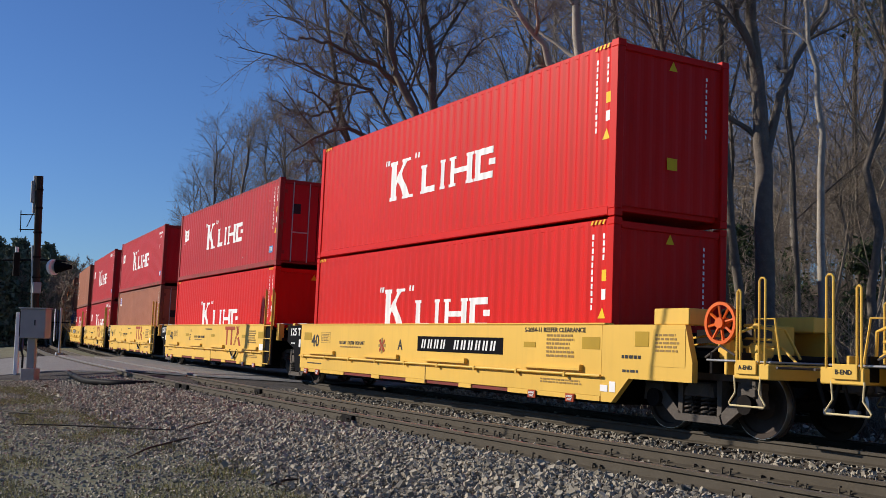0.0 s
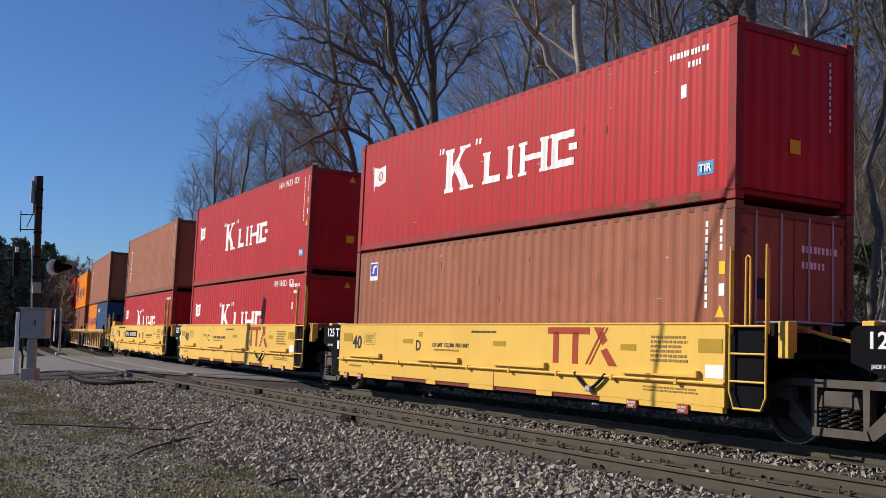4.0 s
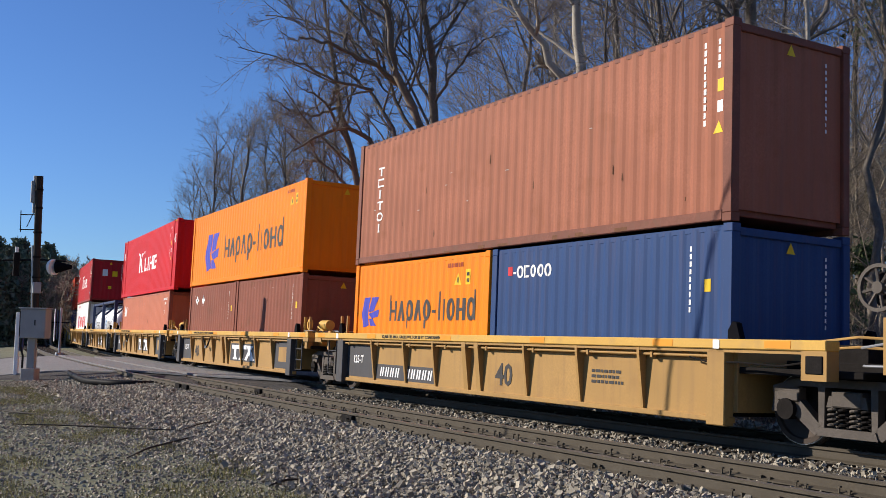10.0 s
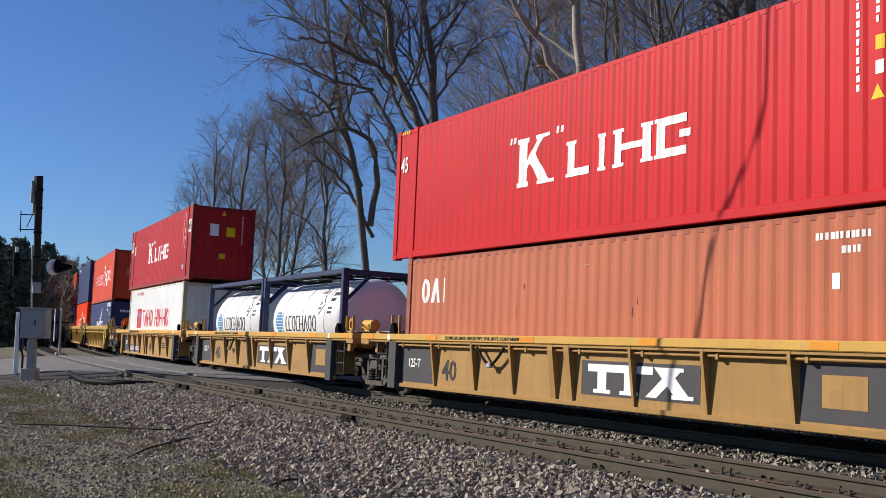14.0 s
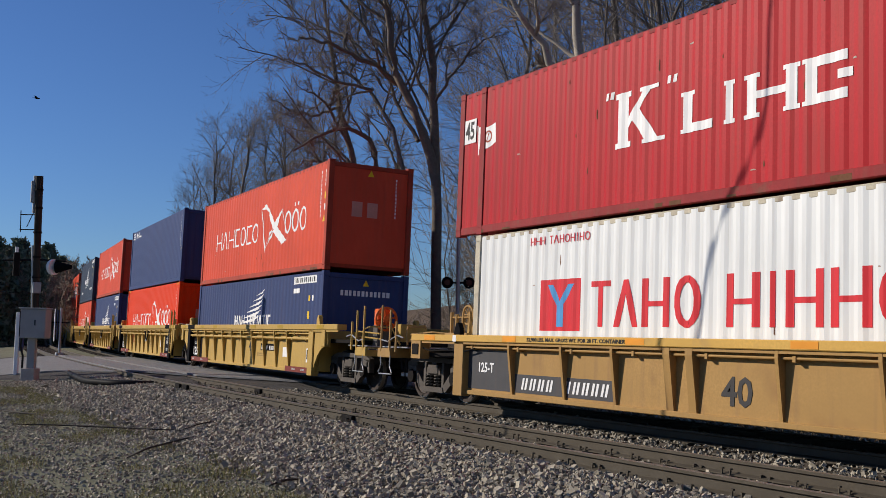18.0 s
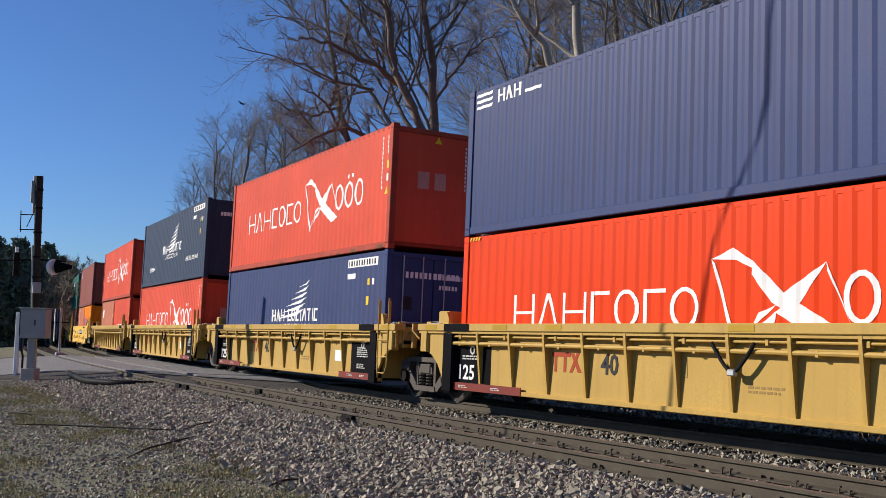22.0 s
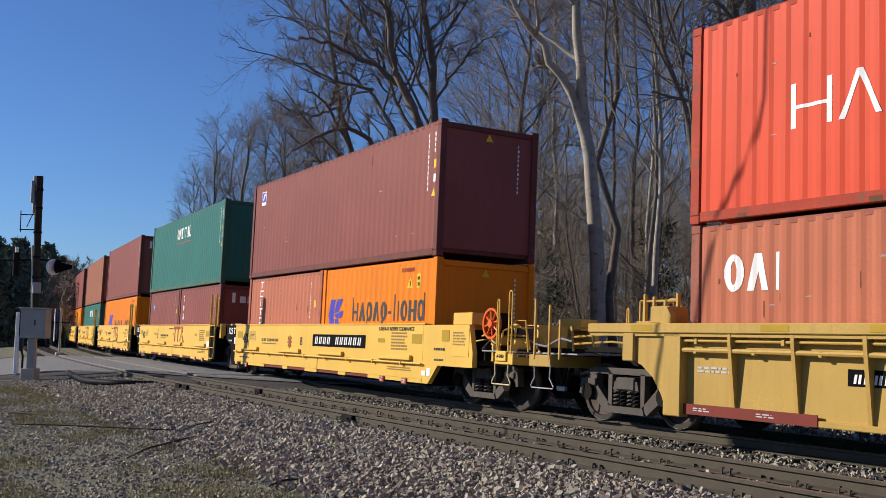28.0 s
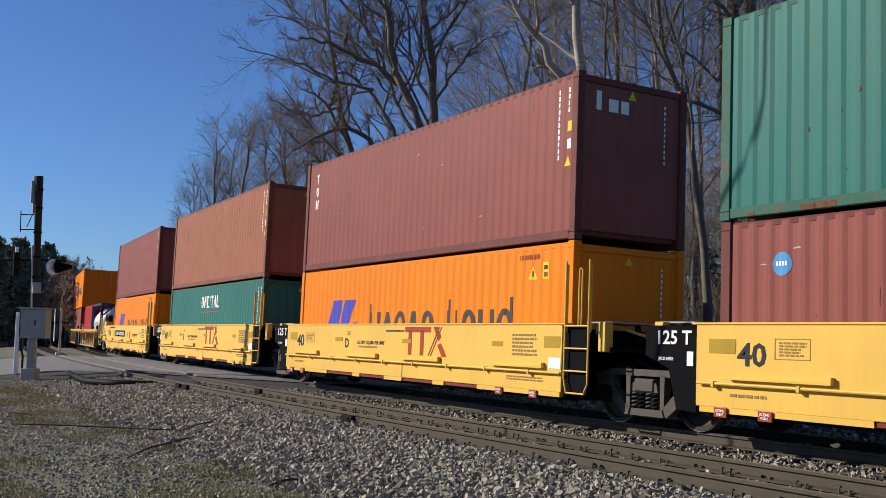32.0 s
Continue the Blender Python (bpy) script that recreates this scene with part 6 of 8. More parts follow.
def stencil(root, x, z, w, h, n, material, y=NEAR - 0.004, name="stencil_lines"):
    """Lines of writing too small to read."""
    mb, rng = MB(), random.Random(round(x * 100) + n)
    for i in range(n):
        zz = z + h - (i + 0.8) * h / n
        u, end = x, x + w * rng.uniform(0.75, 1.0)
        while u < end:
            k = rng.uniform(0.04, 0.12)
            mb.box(u, min(u + k, end), y - 0.002, y, zz, zz + 0.55 * h / n)
            u += k + 0.025
    tagged(part(name, mb, material, root, "lines of small faded stencilling"), kind="stuff")


def plate(root, name, x0, x1, z0, z1, material, label="", y=NEAR - 0.003, t=0.003):
    return part(name, MB().box(x0, x1, y - t, y, z0, z1), material, root, label)


def pipe_run(root, x0, x1, y, z, material, step=1.4, r=0.022):
    p = part("air_pipe", MB().tube([(x0, y, z), (x1, y, z)], r, 8), material, root)
    x = x0 + 0.3
    while x < x1:
        part("pipe_clamp", MB().box(x - 0.03, x + 0.03, y - 0.03, y + 0.05, z - 0.05, z + 0.03, 0.006), material, p)
        x += step
    return p


def hose_v(root, x, y, z, drop=0.3, w=0.42):
    pts = [(x + w * math.sin(a) * 0.9, y - 0.03, z - drop * (1 - abs(math.sin(a)) ** 1.4)) for a in [k * math.pi / 16 - math.pi / 2 for k in range(17)]]
    h = part("air_hose", MB().tube(pts, 0.026, 8), HOSE, root, "black rubber air hose hanging in a V")
    part("hose_coupling", MB().box(x - 0.07, x + 0.07, y - 0.07, y + 0.01, z - drop - 0.04, z - drop + 0.05, 0.015), GALV, h)


def ladder(root, x0, x1, z0, z1, z_top, material, y=NEAR - 0.03):
    lad = part("ladder", MB().tube([(x0, y, z_top), (x0, y, z0 + 0.22), (x0 + 0.10, y - 0.02, z0), (x1 - 0.06, y - 0.02, z0), (x1, y, z0 + 0.16), (x1, y, z_top)], 0.017, 8), material, root, "tall ladder and grab rails")
    z = z0 + 0.35
    while z < z1:
        part("rung", MB().cyl((x0, y, z), (x1, y, z), 0.014, 8), material, lad)
        z += 0.36
    for x in (x0, x1):
        part("stile", MB().box(x - 0.018, x + 0.018, y - 0.005, y + 0.05, z1 - 0.2, z_top - 0.05, 0.008), material, lad)
    return lad


def grab(root, x, y, z0, z1, material, depth=0.09):
    return part("grab_rail", MB().tube([(x - depth, y, z0), (x - depth, y, z1 - 0.03), (x - depth + 0.03, y, z1), (x + depth - 0.03, y, z1), (x + depth, y, z1 - 0.03), (x + depth, y, z0)], 0.015, 8), material, root, "upright grab rail")


def brake_wheel(root, x, y, z, material, axis="y"):
    w = part("brake_wheel", MB().ring((x, y, z), axis, 0.29, 0.245, 0.03, 28), material, root, "round hand brake wheel")
    for i in range(8):
        a = math.pi * i / 4 + 0.2
        c, s = 0.26 * math.cos(a), 0.26 * math.sin(a)
        part("spoke", MB().tube([(x, y, z), (x + c, y, z + s) if axis == "y" else (x, y + c, z + s)], 0.022, 5), material, w)
    if axis == "y":
        part("hub", MB().cyl((x, y - 0.05, z), (x, y + 0.18, z), 0.075, 14), material, w)
        part("gear_box", MB().box(x - 0.14, x + 0.14, y + 0.12, y + 0.34, z - 0.2, z + 0.2, 0.02), DARK_STEEL, w)
    else:
        part("hub", MB().cyl((x + 0.05, y, z), (x - 0.18, y, z), 0.075, 14), material, w)
        part("gear_box", MB().box(x - 0.34, x - 0.1, y - 0.16, y + 0.16, z - 0.24, z + 0.24, 0.03), material, w)


def coupler(root, x, sg):
    c = part("coupler", MB().box(x - 0.45, x + 0.1, -0.12, 0.12, 0.68, 0.92, 0.02), DIRTY, root, "cast steel knuckle coupler")
    part("knuckle", MB().box(x + sg * 0.02, x + sg * 0.22, -0.2, 0.12, 0.66, 0.95, 0.05), DIRTY, c)
    part("uncoupling_lever", MB().tube([(x - sg * 0.1, -1.45, 0.98), (x - sg * 0.1, -0.5, 0.98), (x, -0.3, 0.9)], 0.018, 6), DIRTY, c)


def car_end(root, sg, paint, wheel_paint, z_deck, apron):
    """The outer end of a car: deck beam, end sill, steps, grab rails, brake gear, coupler."""
    def b(name, x0, x1, y0, y1, z0, z1, m=paint, label="", c=0.012):
        return part(name, MB().box(sg * x0, sg * x1, y0, y1, z0, z1, c), m, root, label)
    b("draft_beam", 6.3, 9.55, -0.40, 0.40, 0.72, 1.08, BLACK if apron else DARK_STEEL)
    b("end_deck", 6.3, 8.3, -1.30, 1.30, z_deck - 0.45, z_deck - 0.36, DARK_STEEL)
    if apron:
        for y in (-1, 1):
            part("apron", MB().prism([(sg * x, z) for x, z in ((6.22, 0.345), (6.47, 0.345), (6.86, 0.72), (8.2, 0.72), (8.2, 1.0), (8.05, z_deck), (6.22, z_deck))], y * 1.5, y * 1.40), paint, root, "yellow side plate with a slanted lower edge")
            b("valve_box", 7.35, 8.08, y * 1.46, y * 1.05, z_deck + 0.002, z_deck + 0.235)
        plate(root, "seam_panel", sg * 7.38, sg * 8.06, 0.92, z_deck - 0.06, paint)
        if sg < 0:
            part("air_pipe", MB().tube([(-6.2, NEAR - 0.05, 0.735), (-6.42, NEAR - 0.05, 0.74), (-6.86, NEAR - 0.05, 1.0), (-7.5, NEAR - 0.05, 1.02), (-8.25, NEAR - 0.05, 1.06), (-8.5, NEAR + 0.1, 1.12)], 0.02, 8), paint, root, "bent yellow air pipe")
            part("air_pipe", MB().tube([(-6.5, NEAR - 0.03, 0.60), (-6.9, NEAR - 0.03, 0.84), (-7.9, NEAR - 0.03, 0.86), (-8.3, NEAR + 0.1, 0.98)], 0.014, 6), paint, root, "thin bent air pipe")
            for x in (6.5, 6.95, 7.6, 8.15):
                part("pipe_clamp", MB().box(-x - 0.03, -x + 0.03, NEAR - 0.08, NEAR, 0.76 if x < 6.6 else 0.97, 0.85 if x < 6.6 else 1.06, 0.006), paint, root)
            plate(root, "notice", -7.26, -7.02, 1.14, 1.28, MARK_SKY, "pale blue paper notice")
            plate(root, "notice", -6.98, -6.84, 1.08, 1.24, MARK_W, "white paper notice")
            plate(root, "data_label", -7.72, -7.50, 1.12, 1.20, BLACK, "black data label", NEAR - 0.007)
        else:
            plate(root, "notice", 6.42, 6.56, 0.50, 0.66, MARK_W, "white paper notice")
            plate(root, "notice", 6.20, 6.38, 0.50, 0.60, MARK_W, "white paper notice")
            stencil(root, 6.7, 1.0, 0.45, 0.09, 1, MARK_K)
            stencil(root, 6.72, 0.80, 0.4, 0.07, 1, MARK_GREY)
            plate(root, "reflector", 7.0, 7.3, 1.2, 1.42, MARK_GOLD, "ochre reflective patch")
        # brake and air gear on the open deck
        part("control_valve", MB().box(sg * 8.40, sg * 8.62, -1.25, -0.95, 1.06, 1.34, 0.03).cyl((sg * 8.5, -1.1, 1.34), (sg * 8.5, -1.1, 1.44), 0.08, 12), paint, root, "ribbed air brake valve")
        part("relay_valve", MB().box(sg * 8.78, sg * 8.98, -1.05, -0.75, 1.10, 1.30, 0.03).cyl((sg * 8.78, -0.9, 1.2), (sg * 8.66, -0.9, 1.2), 0.07, 10), paint, root)
        part("air_pipe", MB().tube([(sg * 8.2, -1.0, 1.40), (sg * 8.5, -1.05, 1.52), (sg * 8.9, -1.0, 1.54), (sg * 9.15, -0.95, 1.46), (sg * 9.2, -0.9, 1.10)], 0.022, 7), paint, root)
        part("air_pipe", MB().tube([(sg * 8.25, -0.8, 1.22), (sg * 8.7, -0.7, 1.30), (sg * 9.1, -0.75, 1.24), (sg * 9.4, -0.8, 1.04)], 0.018, 7), paint, root)
        part("air_pipe", MB().tube([(sg * 8.3, -1.35, 1.08), (sg * 8.6, -1.38, 1.24), (sg * 8.85, -1.36, 1.12)], 0.016, 6), DIRTY, root)
        part("hand_rail", MB().tube([(sg * 8.85, -1.0, 1.05), (sg * 8.85, -1.0, 1.62), (sg * 9.2, -1.0, 1.62), (sg * 9.3, -1.0, 1.05)], 0.016, 7), paint, root)
        for k in range(4):
            part("deck_bracket", MB().box(sg * (8.40 + 0.27 * k), sg * (8.46 + 0.27 * k), -1.38, -1.20, 0.86, 1.16, 0.01), paint if k % 2 else DARK_STEEL, root)
        stencil(root, min(sg * 7.45, sg * 7.95), 1.12, 0.5, 0.28, 5, MARK_BROWN, NEAR - 0.008)
    b("end_sill", 8.95, 9.55, -1.48, 1.48, 0.82, 1.02)
    b("platform", 8.35, 9.5, -1.40, 1.40, 1.03, 1.06, GALV, "grey running board grating")
    thin, tube_paint = (0.013, STEP_Y) if apron else (0.013, GALV)
    for y in (-1, 1):
        yy = y * 1.47
        if apron:
            grab(root, sg * 9.42, yy, 1.0, 2.12, paint, 0.05)
            grab(root, sg * 9.02, yy, 1.0, 1.98, paint, 0.03)
            part("end_plate", MB().box(sg * 9.02, sg * 9.36, y * 1.49, y * 1.51, 0.88, 1.06, 0.006), paint, root)
        else:
            for x, z in ((9.40, 1.95), (9.0, 1.85), (8.72, 1.6)):
                part("post", MB().box(sg * x - 0.022, sg * x + 0.022, yy - 0.02, yy + 0.02, 0.95, z, 0.005), paint, root)
            part("lever", MB().tube([(sg * 8.4, yy, 1.25), (sg * 8.7, yy, 1.3), (sg * 9.1, yy, 1.16), (sg * 9.4, yy, 1.2)], 0.016, 6), tube_paint, root)
        part("step", MB().tube([(sg * 8.95, yy, 0.86), (sg * 8.97, yy, 0.64), (sg * 8.86, yy, 0.50), (sg * 8.88, yy, 0.47), (sg * 9.46, yy, 0.47), (sg * 9.48, yy, 0.50), (sg * 9.38, yy, 0.64), (sg * 9.40, yy, 0.86)], thin, 8), tube_paint, root, "stirrup step")
    if apron:
        words("end_mark", "A-END" if sg > 0 else "B-END", sg * 9.19 - 0.13, NEAR - 0.014, 0.94, 0.055, MARK_K, root)
    if sg > 0:
        if apron:
            brake_wheel(root, 8.55, -1.32, 1.55, wheel_paint)
        else:
            if z_deck < 1.4:
                brake_wheel(root, 8.32, -1.05, 1.98, wheel_paint, "y")
                b("brake_mast", 8.28, 8.40, -0.82, -0.70, 1.0, 1.95, DIRTY)
                part("brake_chain", MB().tube([(8.32, -0.9, 1.8), (8.4, -1.0, 1.3), (8.5, -1.05, 1.04)], 0.02, 6), DARK_STEEL, root)
            else:
                brake_wheel(root, 8.72, -0.62, 1.70, wheel_paint, "x")
        b("brake_stand", 8.40, 8.66, -0.80, -0.45, 1.0, 1.55, DIRTY)
        b("valve_box", 7.3, 7.85, 0.2, 0.9, z_deck - 0.36, z_deck + 0.08)
    elif apron:
        part("air_reservoir", MB().cyl((-8.1, 0.1, 1.72), (-9.0, 0.1, 1.72), 0.22, 20), paint, root, "cylindrical air tank", True)
        b("reservoir_stand", 8.2, 8.9, -0.1, 0.3, 1.05, 1.5)
    else:
        part("air_reservoir", MB().cyl((-6.75, -0.3, 1.45), (-7.5, -0.3, 1.45), 0.12, 18), paint, root, "small air tank", True)
        part("reservoir_strap", MB().ring((-7.1, -0.3, 1.45), "x", 0.135, 0.11, 0.03, 18), DARK_STEEL, root)
        b("reservoir_stand", 6.9, 7.35, -0.4, -0.2, 0.95, 1.36, DARK_STEEL)
        part("gear", MB().ring((-6.62, -1.0, 1.74), "y", 0.20, 0.165, 0.02, 22), paint, root, "thin spoked hand wheel")
        for k in range(4):
            a = math.pi * k / 4
            part("spoke", MB().tube([(-6.62 - 0.18 * math.cos(a), -1.0, 1.74 - 0.18 * math.sin(a)), (-6.62 + 0.18 * math.cos(a), -1.0, 1.74 + 0.18 * math.sin(a))], 0.012, 5), paint, root)
        for x in (6.5, 6.76, 7.0, 7.2):
            part("gear_post", MB().box(-x - 0.025, -x + 0.025, -1.05, -0.99, z_deck - 0.05, z_deck + 0.42 + 0.05 * math.sin(x * 9), 0.006), paint, root)
        part("gear_rail", MB().tube([(-6.5, -1.02, z_deck + 0.36), (-7.2, -1.02, z_deck + 0.36)], 0.018, 6), paint, root)
        b("gear_base", 6.45, 7.3, -1.12, -0.85, z_deck - 0.05, z_deck + 0.05)
    b("brake_cylinder", 7.0, 7.6, -0.3, 0.3, z_deck - 0.3, z_deck - 0.02, DARK_STEEL)
    for k, z in enumerate((1.22, 1.34)):
        part("brake_rod", MB().tube([(sg * 7.2, -0.9 + 0.2 * k, z), (sg * 8.0, -1.0, z + 0.05), (sg * 9.1, -0.9, z)], 0.018, 6), paint, root)
    part("end_pipe", MB().tube([(sg * 8.7, -1.2, 1.1), (sg * 8.75, -1.2, 1.42), (sg * 8.9, -1.1, 1.5), (sg * 9.0, -0.6, 1.5), (sg * 9.1, -0.4, 1.1)], 0.02, 6), paint, root)
    hose_v(root, sg * 9.72, -0.55, 0.86, 0.42, 0.2)
    coupler(root, sg * 9.75, sg)


def joint_end(root, sg, paint, z_deck):
    """The inner end of a unit, over the shared truck."""
    def b(name, x0, x1, y0, y1, z0, z1, m=paint, label="", c=0.012):
        return part(name, MB().box(sg * x0, sg * x1, y0, y1, z0, z1, c), m, root, label)
    b("articulation_beam", 6.3, 7.65, -0.42, 0.42, 0.74, 1.10, BLACK)
    b("end_deck", 6.3, 7.25, -1.28, 1.28, z_deck - 0.42, z_deck - 0.34, DARK_STEEL)
    b("grating", 6.5, 7.2, -1.25, -0.35, z_deck + 0.03, z_deck + 0.06, GALV, "grey metal grating")
    for y in (-1.2, -0.4):
        b("grating_leg", 6.75, 6.83, y - 0.04, y + 0.04, z_deck - 0.36, z_deck + 0.03, DARK_STEEL)
    b("bracket", 7.0, 7.18, -1.38, -1.22, z_deck - 0.42, z_deck + 0.05)
    b("valve_box", 6.45, 6.85, 0.3, 0.9, z_deck - 0.34, z_deck + 0.12, DARK_STEEL)
    part("end_pipe", MB().tube([(sg * 6.5, -0.9, z_deck - 0.1), (sg * 6.9, -1.0, z_deck + 0.02), (sg * 7.3, -0.8, z_deck - 0.12), (sg * 7.7, -0.7, z_deck - 0.2)], 0.025, 6), paint, root)
    if z_deck < 1.4 and sg > 0:
        part("air_reservoir", MB().cyl((6.62, -0.75, z_deck + 0.22), (7.15, -0.75, z_deck + 0.22), 0.13, 16), RAIL_Y, root, "small yellow air tank", True)
        b("reservoir_stand", 6.75, 7.0, -0.9, -0.6, z_deck - 0.34, z_deck + 0.1, RAIL_Y)
        b("hand_lever", 6.50, 6.55, -1.25, -1.2, z_deck, z_deck + 0.42, RAIL_Y)
        part("gear", MB().ring((6.45, -1.05, z_deck + 0.22), "y", 0.15, 0.09, 0.03, 18), RAIL_Y, root, "small geared wheel")
        part("end_pipe", MB().tube([(7.1, -1.1, z_deck - 0.1), (7.3, -1.15, z_deck + 0.16), (7.6, -1.1, z_deck + 0.05)], 0.022, 6), RAIL_Y, root)
    elif z_deck > 1.53:
        part("link_post", MB().box(sg * 7.42, sg * 7.50, -1.2, -1.1, z_deck - 0.5, z_deck + 0.02, 0.01), paint, root)
        b("lever_box", 7.0, 7.22, -1.3, -1.05, z_deck - 0.5, z_deck - 0.05, paint)
        part("end_pipe", MB().tube([(sg * 7.2, -1.15, z_deck - 0.2), (sg * 7.45, -1.2, z_deck - 0.12), (sg * 7.72, -1.15, z_deck - 0.3)], 0.02, 6), paint, root)
        part("brake_step", MB().box(sg * 6.55, sg * 7.0, -1.42, -1.15, z_deck - 0.02, z_deck + 0.015, 0.004), GALV, root, "grey metal grating")
    part("end_hose", MB().tube([(sg * 6.6, -0.6, 1.2), (sg * 7.1, -0.7, 1.0), (sg * 7.5, -0.65, 0.85), (sg * 7.75, -0.6, 0.95)], 0.028, 6), HOSE, root)


def guide(root, x, y, z, sg, material):
    part("container_guide", MB().prism([(x, z), (x + sg * 0.22, z), (x + sg * 0.15, z + 0.22), (x + sg * 0.08, z + 0.24), (x, z + 0.12)], y - 0.05, y + 0.05), material, root)


def jack_plates(root, xs):
    for x in xs:
        p = part("jacking_plate", MB().box(x - 0.115, x + 0.115, NEAR - 0.025, NEAR, 0.29, 0.42, 0.006), MARK_RUST, root, "small red jacking point plate")
        w = words("lettering", "JACKING", x - 0.085, NEAR - 0.03, 0.362, 0.036, MARK_W, p, 0, 0.17)
        words("lettering", "POINT", x - 0.06, NEAR - 0.03, 0.312, 0.036, MARK_W, p, 0, 0.12)


def smooth_unit(kind, tx=2.2, letter="C"):
    """A bright yellow unit with smooth sides; kind: mid, front or rear of its car."""
    root = new("well_car_unit")
    tagged(root, "bright yellow smooth-sided well car unit carrying containers", "well car", "units of the train")
    z1 = 1.52
    for y in (-1, 1):
        s = part("side_plate", MB().box(-6.22, 6.22, y * 1.50, y * 1.40, 0.42, z1, 0.008), YELLOW, root, "smooth yellow side plate")
        part("top_chord", MB().box(-6.3, 6.3, y * 1.52, y * 1.34, z1, z1 + 0.03, 0.008), YELLOW, root)
        for a, b in ((-6.15, -3.45), (-1.94, -1.55), (-0.28, 0.55), (1.9, 2.35), (3.6, 6.18)):
            part("lower_tab", MB().box(a, b, y * 1.495, y * 1.41, 0.345, 0.425), YELLOW, s)
        part("under_lip", MB().box(-6.1, 6.1, y * 1.475, y * 1.43, 0.355, 0.422), MARK_OX, s, "dark red lower lip")
    part("side_seam", MB().box(0.56, 0.585, NEAR - 0.006, NEAR, 0.36, 0.74), MARK_BROWN, root)
    part("floor", MB().box(-6.2, 6.2, -1.38, 1.38, 0.30, 0.355), DARK_STEEL, root)
    for x in (-6.28, 6.28):
        part("bulkhead", MB().box(x - 0.06, x + 0.06, -1.38, 1.38, 0.36, z1 - 0.05, 0.01), BLACK, root)
    pipe_run(root, -6.15, 6.25, NEAR - 0.05, 0.735, YELLOW)
    for a, b in ((-5.6, -3.98), (-2.3, -0.62), (0.6, 2.2), (4.15, 5.75)):
        part("gutter", MB().prism([(a, 0.795), (b, 0.795), (b, 0.89), (b - 0.06, 0.84), (a, 0.81)], NEAR - 0.07, NEAR), YELLOW, root, "narrow yellow ledge")
    jack_plates(root, (-5.75, -5.0, 4.38, 5.45))
    words("size_mark", "40", -5.48, NEAR - 0.004, 0.99, 0.29, MARK_K, root, 0, 0.48)
    for x, w in ((-5.98, 0.47), (-2.99, 0.42), (0.52, 0.42), (4.08, 0.35), (5.72, 0.45)):
        if kind != "mid" and x in (-2.99, 0.52):
            continue
        plate(root, "reflector", x, x + w, 1.14, 1.23 if w < 0.43 else 1.33, MARK_GOLD, "ochre reflective patch")
    words("unit_mark", letter, {"mid": -2.42, "front": -0.68, "rear": 0.62}[kind], NEAR - 0.004, 1.0, 0.21, MARK_K, root)
    if kind != "mid":
        px = 2.95 if kind == "front" else -3.85
        part("plate_frame", MB().box(px, px + 0.28, NEAR - 0.003, NEAR, 1.0, 1.012).box(px, px + 0.28, NEAR - 0.003, NEAR, 1.27, 1.282).box(px, px + 0.012, NEAR - 0.003, NEAR, 1.0, 1.282).box(px + 0.268, px + 0.28, NEAR - 0.003, NEAR, 1.0, 1.282), MARK_GREY, root, "thin stencilled square")
        words("plate_mark", "PLATE", px + 0.05, NEAR - 0.004, 1.17, 0.05, MARK_GREY, root, 0, 0.18)
        words("plate_mark", "H", px + 0.10, NEAR - 0.004, 1.04, 0.09, MARK_GREY, root)
        stencil(root, -5.7, 0.545, 1.0, 0.05, 1, MARK_GREY)
    if kind == "mid":
        words("load_mark", "LD LMT  123,300  PER UNIT", -1.72, NEAR - 0.004, 1.09, 0.075, MARK_GREY, root, 0, 1.4)
        stencil(root, -1.65, 1.0, 1.25, 0.06, 1, MARK_BROWN)
        stencil(root, -0.24, 1.36, 0.86, 0.07, 1, MARK_GREY)
        stencil(root, -2.3, 1.28, 0.2, 0.1, 3, MARK_BROWN)
    stencil(root, 4.75, 0.98, 0.8, 0.40, 6, MARK_BROWN)
    stencil(root, 4.6, 0.56, 1.2, 0.09, 2, MARK_BROWN)
    stencil(root, -5.6, 0.56, 0.8, 0.07, 1, MARK_BROWN) if kind == "mid" else None
    if kind != "rear":
        stencil(root, -4.80, 1.12, 0.42, 0.19, 5, MARK_BROWN)
        part("label_frame", MB().box(-4.87, -4.32, NEAR - 0.003, NEAR, 1.08, 1.09).box(-4.87, -4.32, NEAR - 0.003, NEAR, 1.335, 1.345).box(-4.87, -4.858, NEAR - 0.003, NEAR, 1.08, 1.345).box(-4.332, -4.32, NEAR - 0.003, NEAR, 1.08, 1.345), MARK_BROWN, root, "thin stencilled frame")
    if kind == "mid":
        logo = MB()
        for poly in ([rect(tx, 1.37, 1.12, 0.11), rect(tx + 0.16, 0.90, 0.15, 0.5), rect(tx + 0.68, 0.90, 0.15, 0.5)] + [slant(tx + 1.02, 0.90, 0.05, 0.58, 0.42), slant(tx + 1.12, 0.90, 0.04, 0.58, 0.42), [(tx + 1.22, 1.48), (tx + 1.40, 1.48), (tx + 1.56, 1.28), (tx + 1.44, 1.20)], [(tx + 1.40, 1.12), (tx + 1.55, 1.16), (tx + 1.80, 0.89), (tx + 1.60, 0.89)]]):
            logo.prism(poly, NEAR - 0.005, NEAR - 0.001)
        part("logo", logo, MARK_RUST, root, "rust red bar-shaped emblem")
        if tx > 2:
            hose_v(root, tx + 1.2, NEAR - 0.02, 0.76, 0.24, 0.42)
        plate(root, "notice", 5.86, 6.2, 0.80, 0.98, MARK_W, "white paper notice")
    else:
        nx = 0.2 if kind == "front" else -3.29
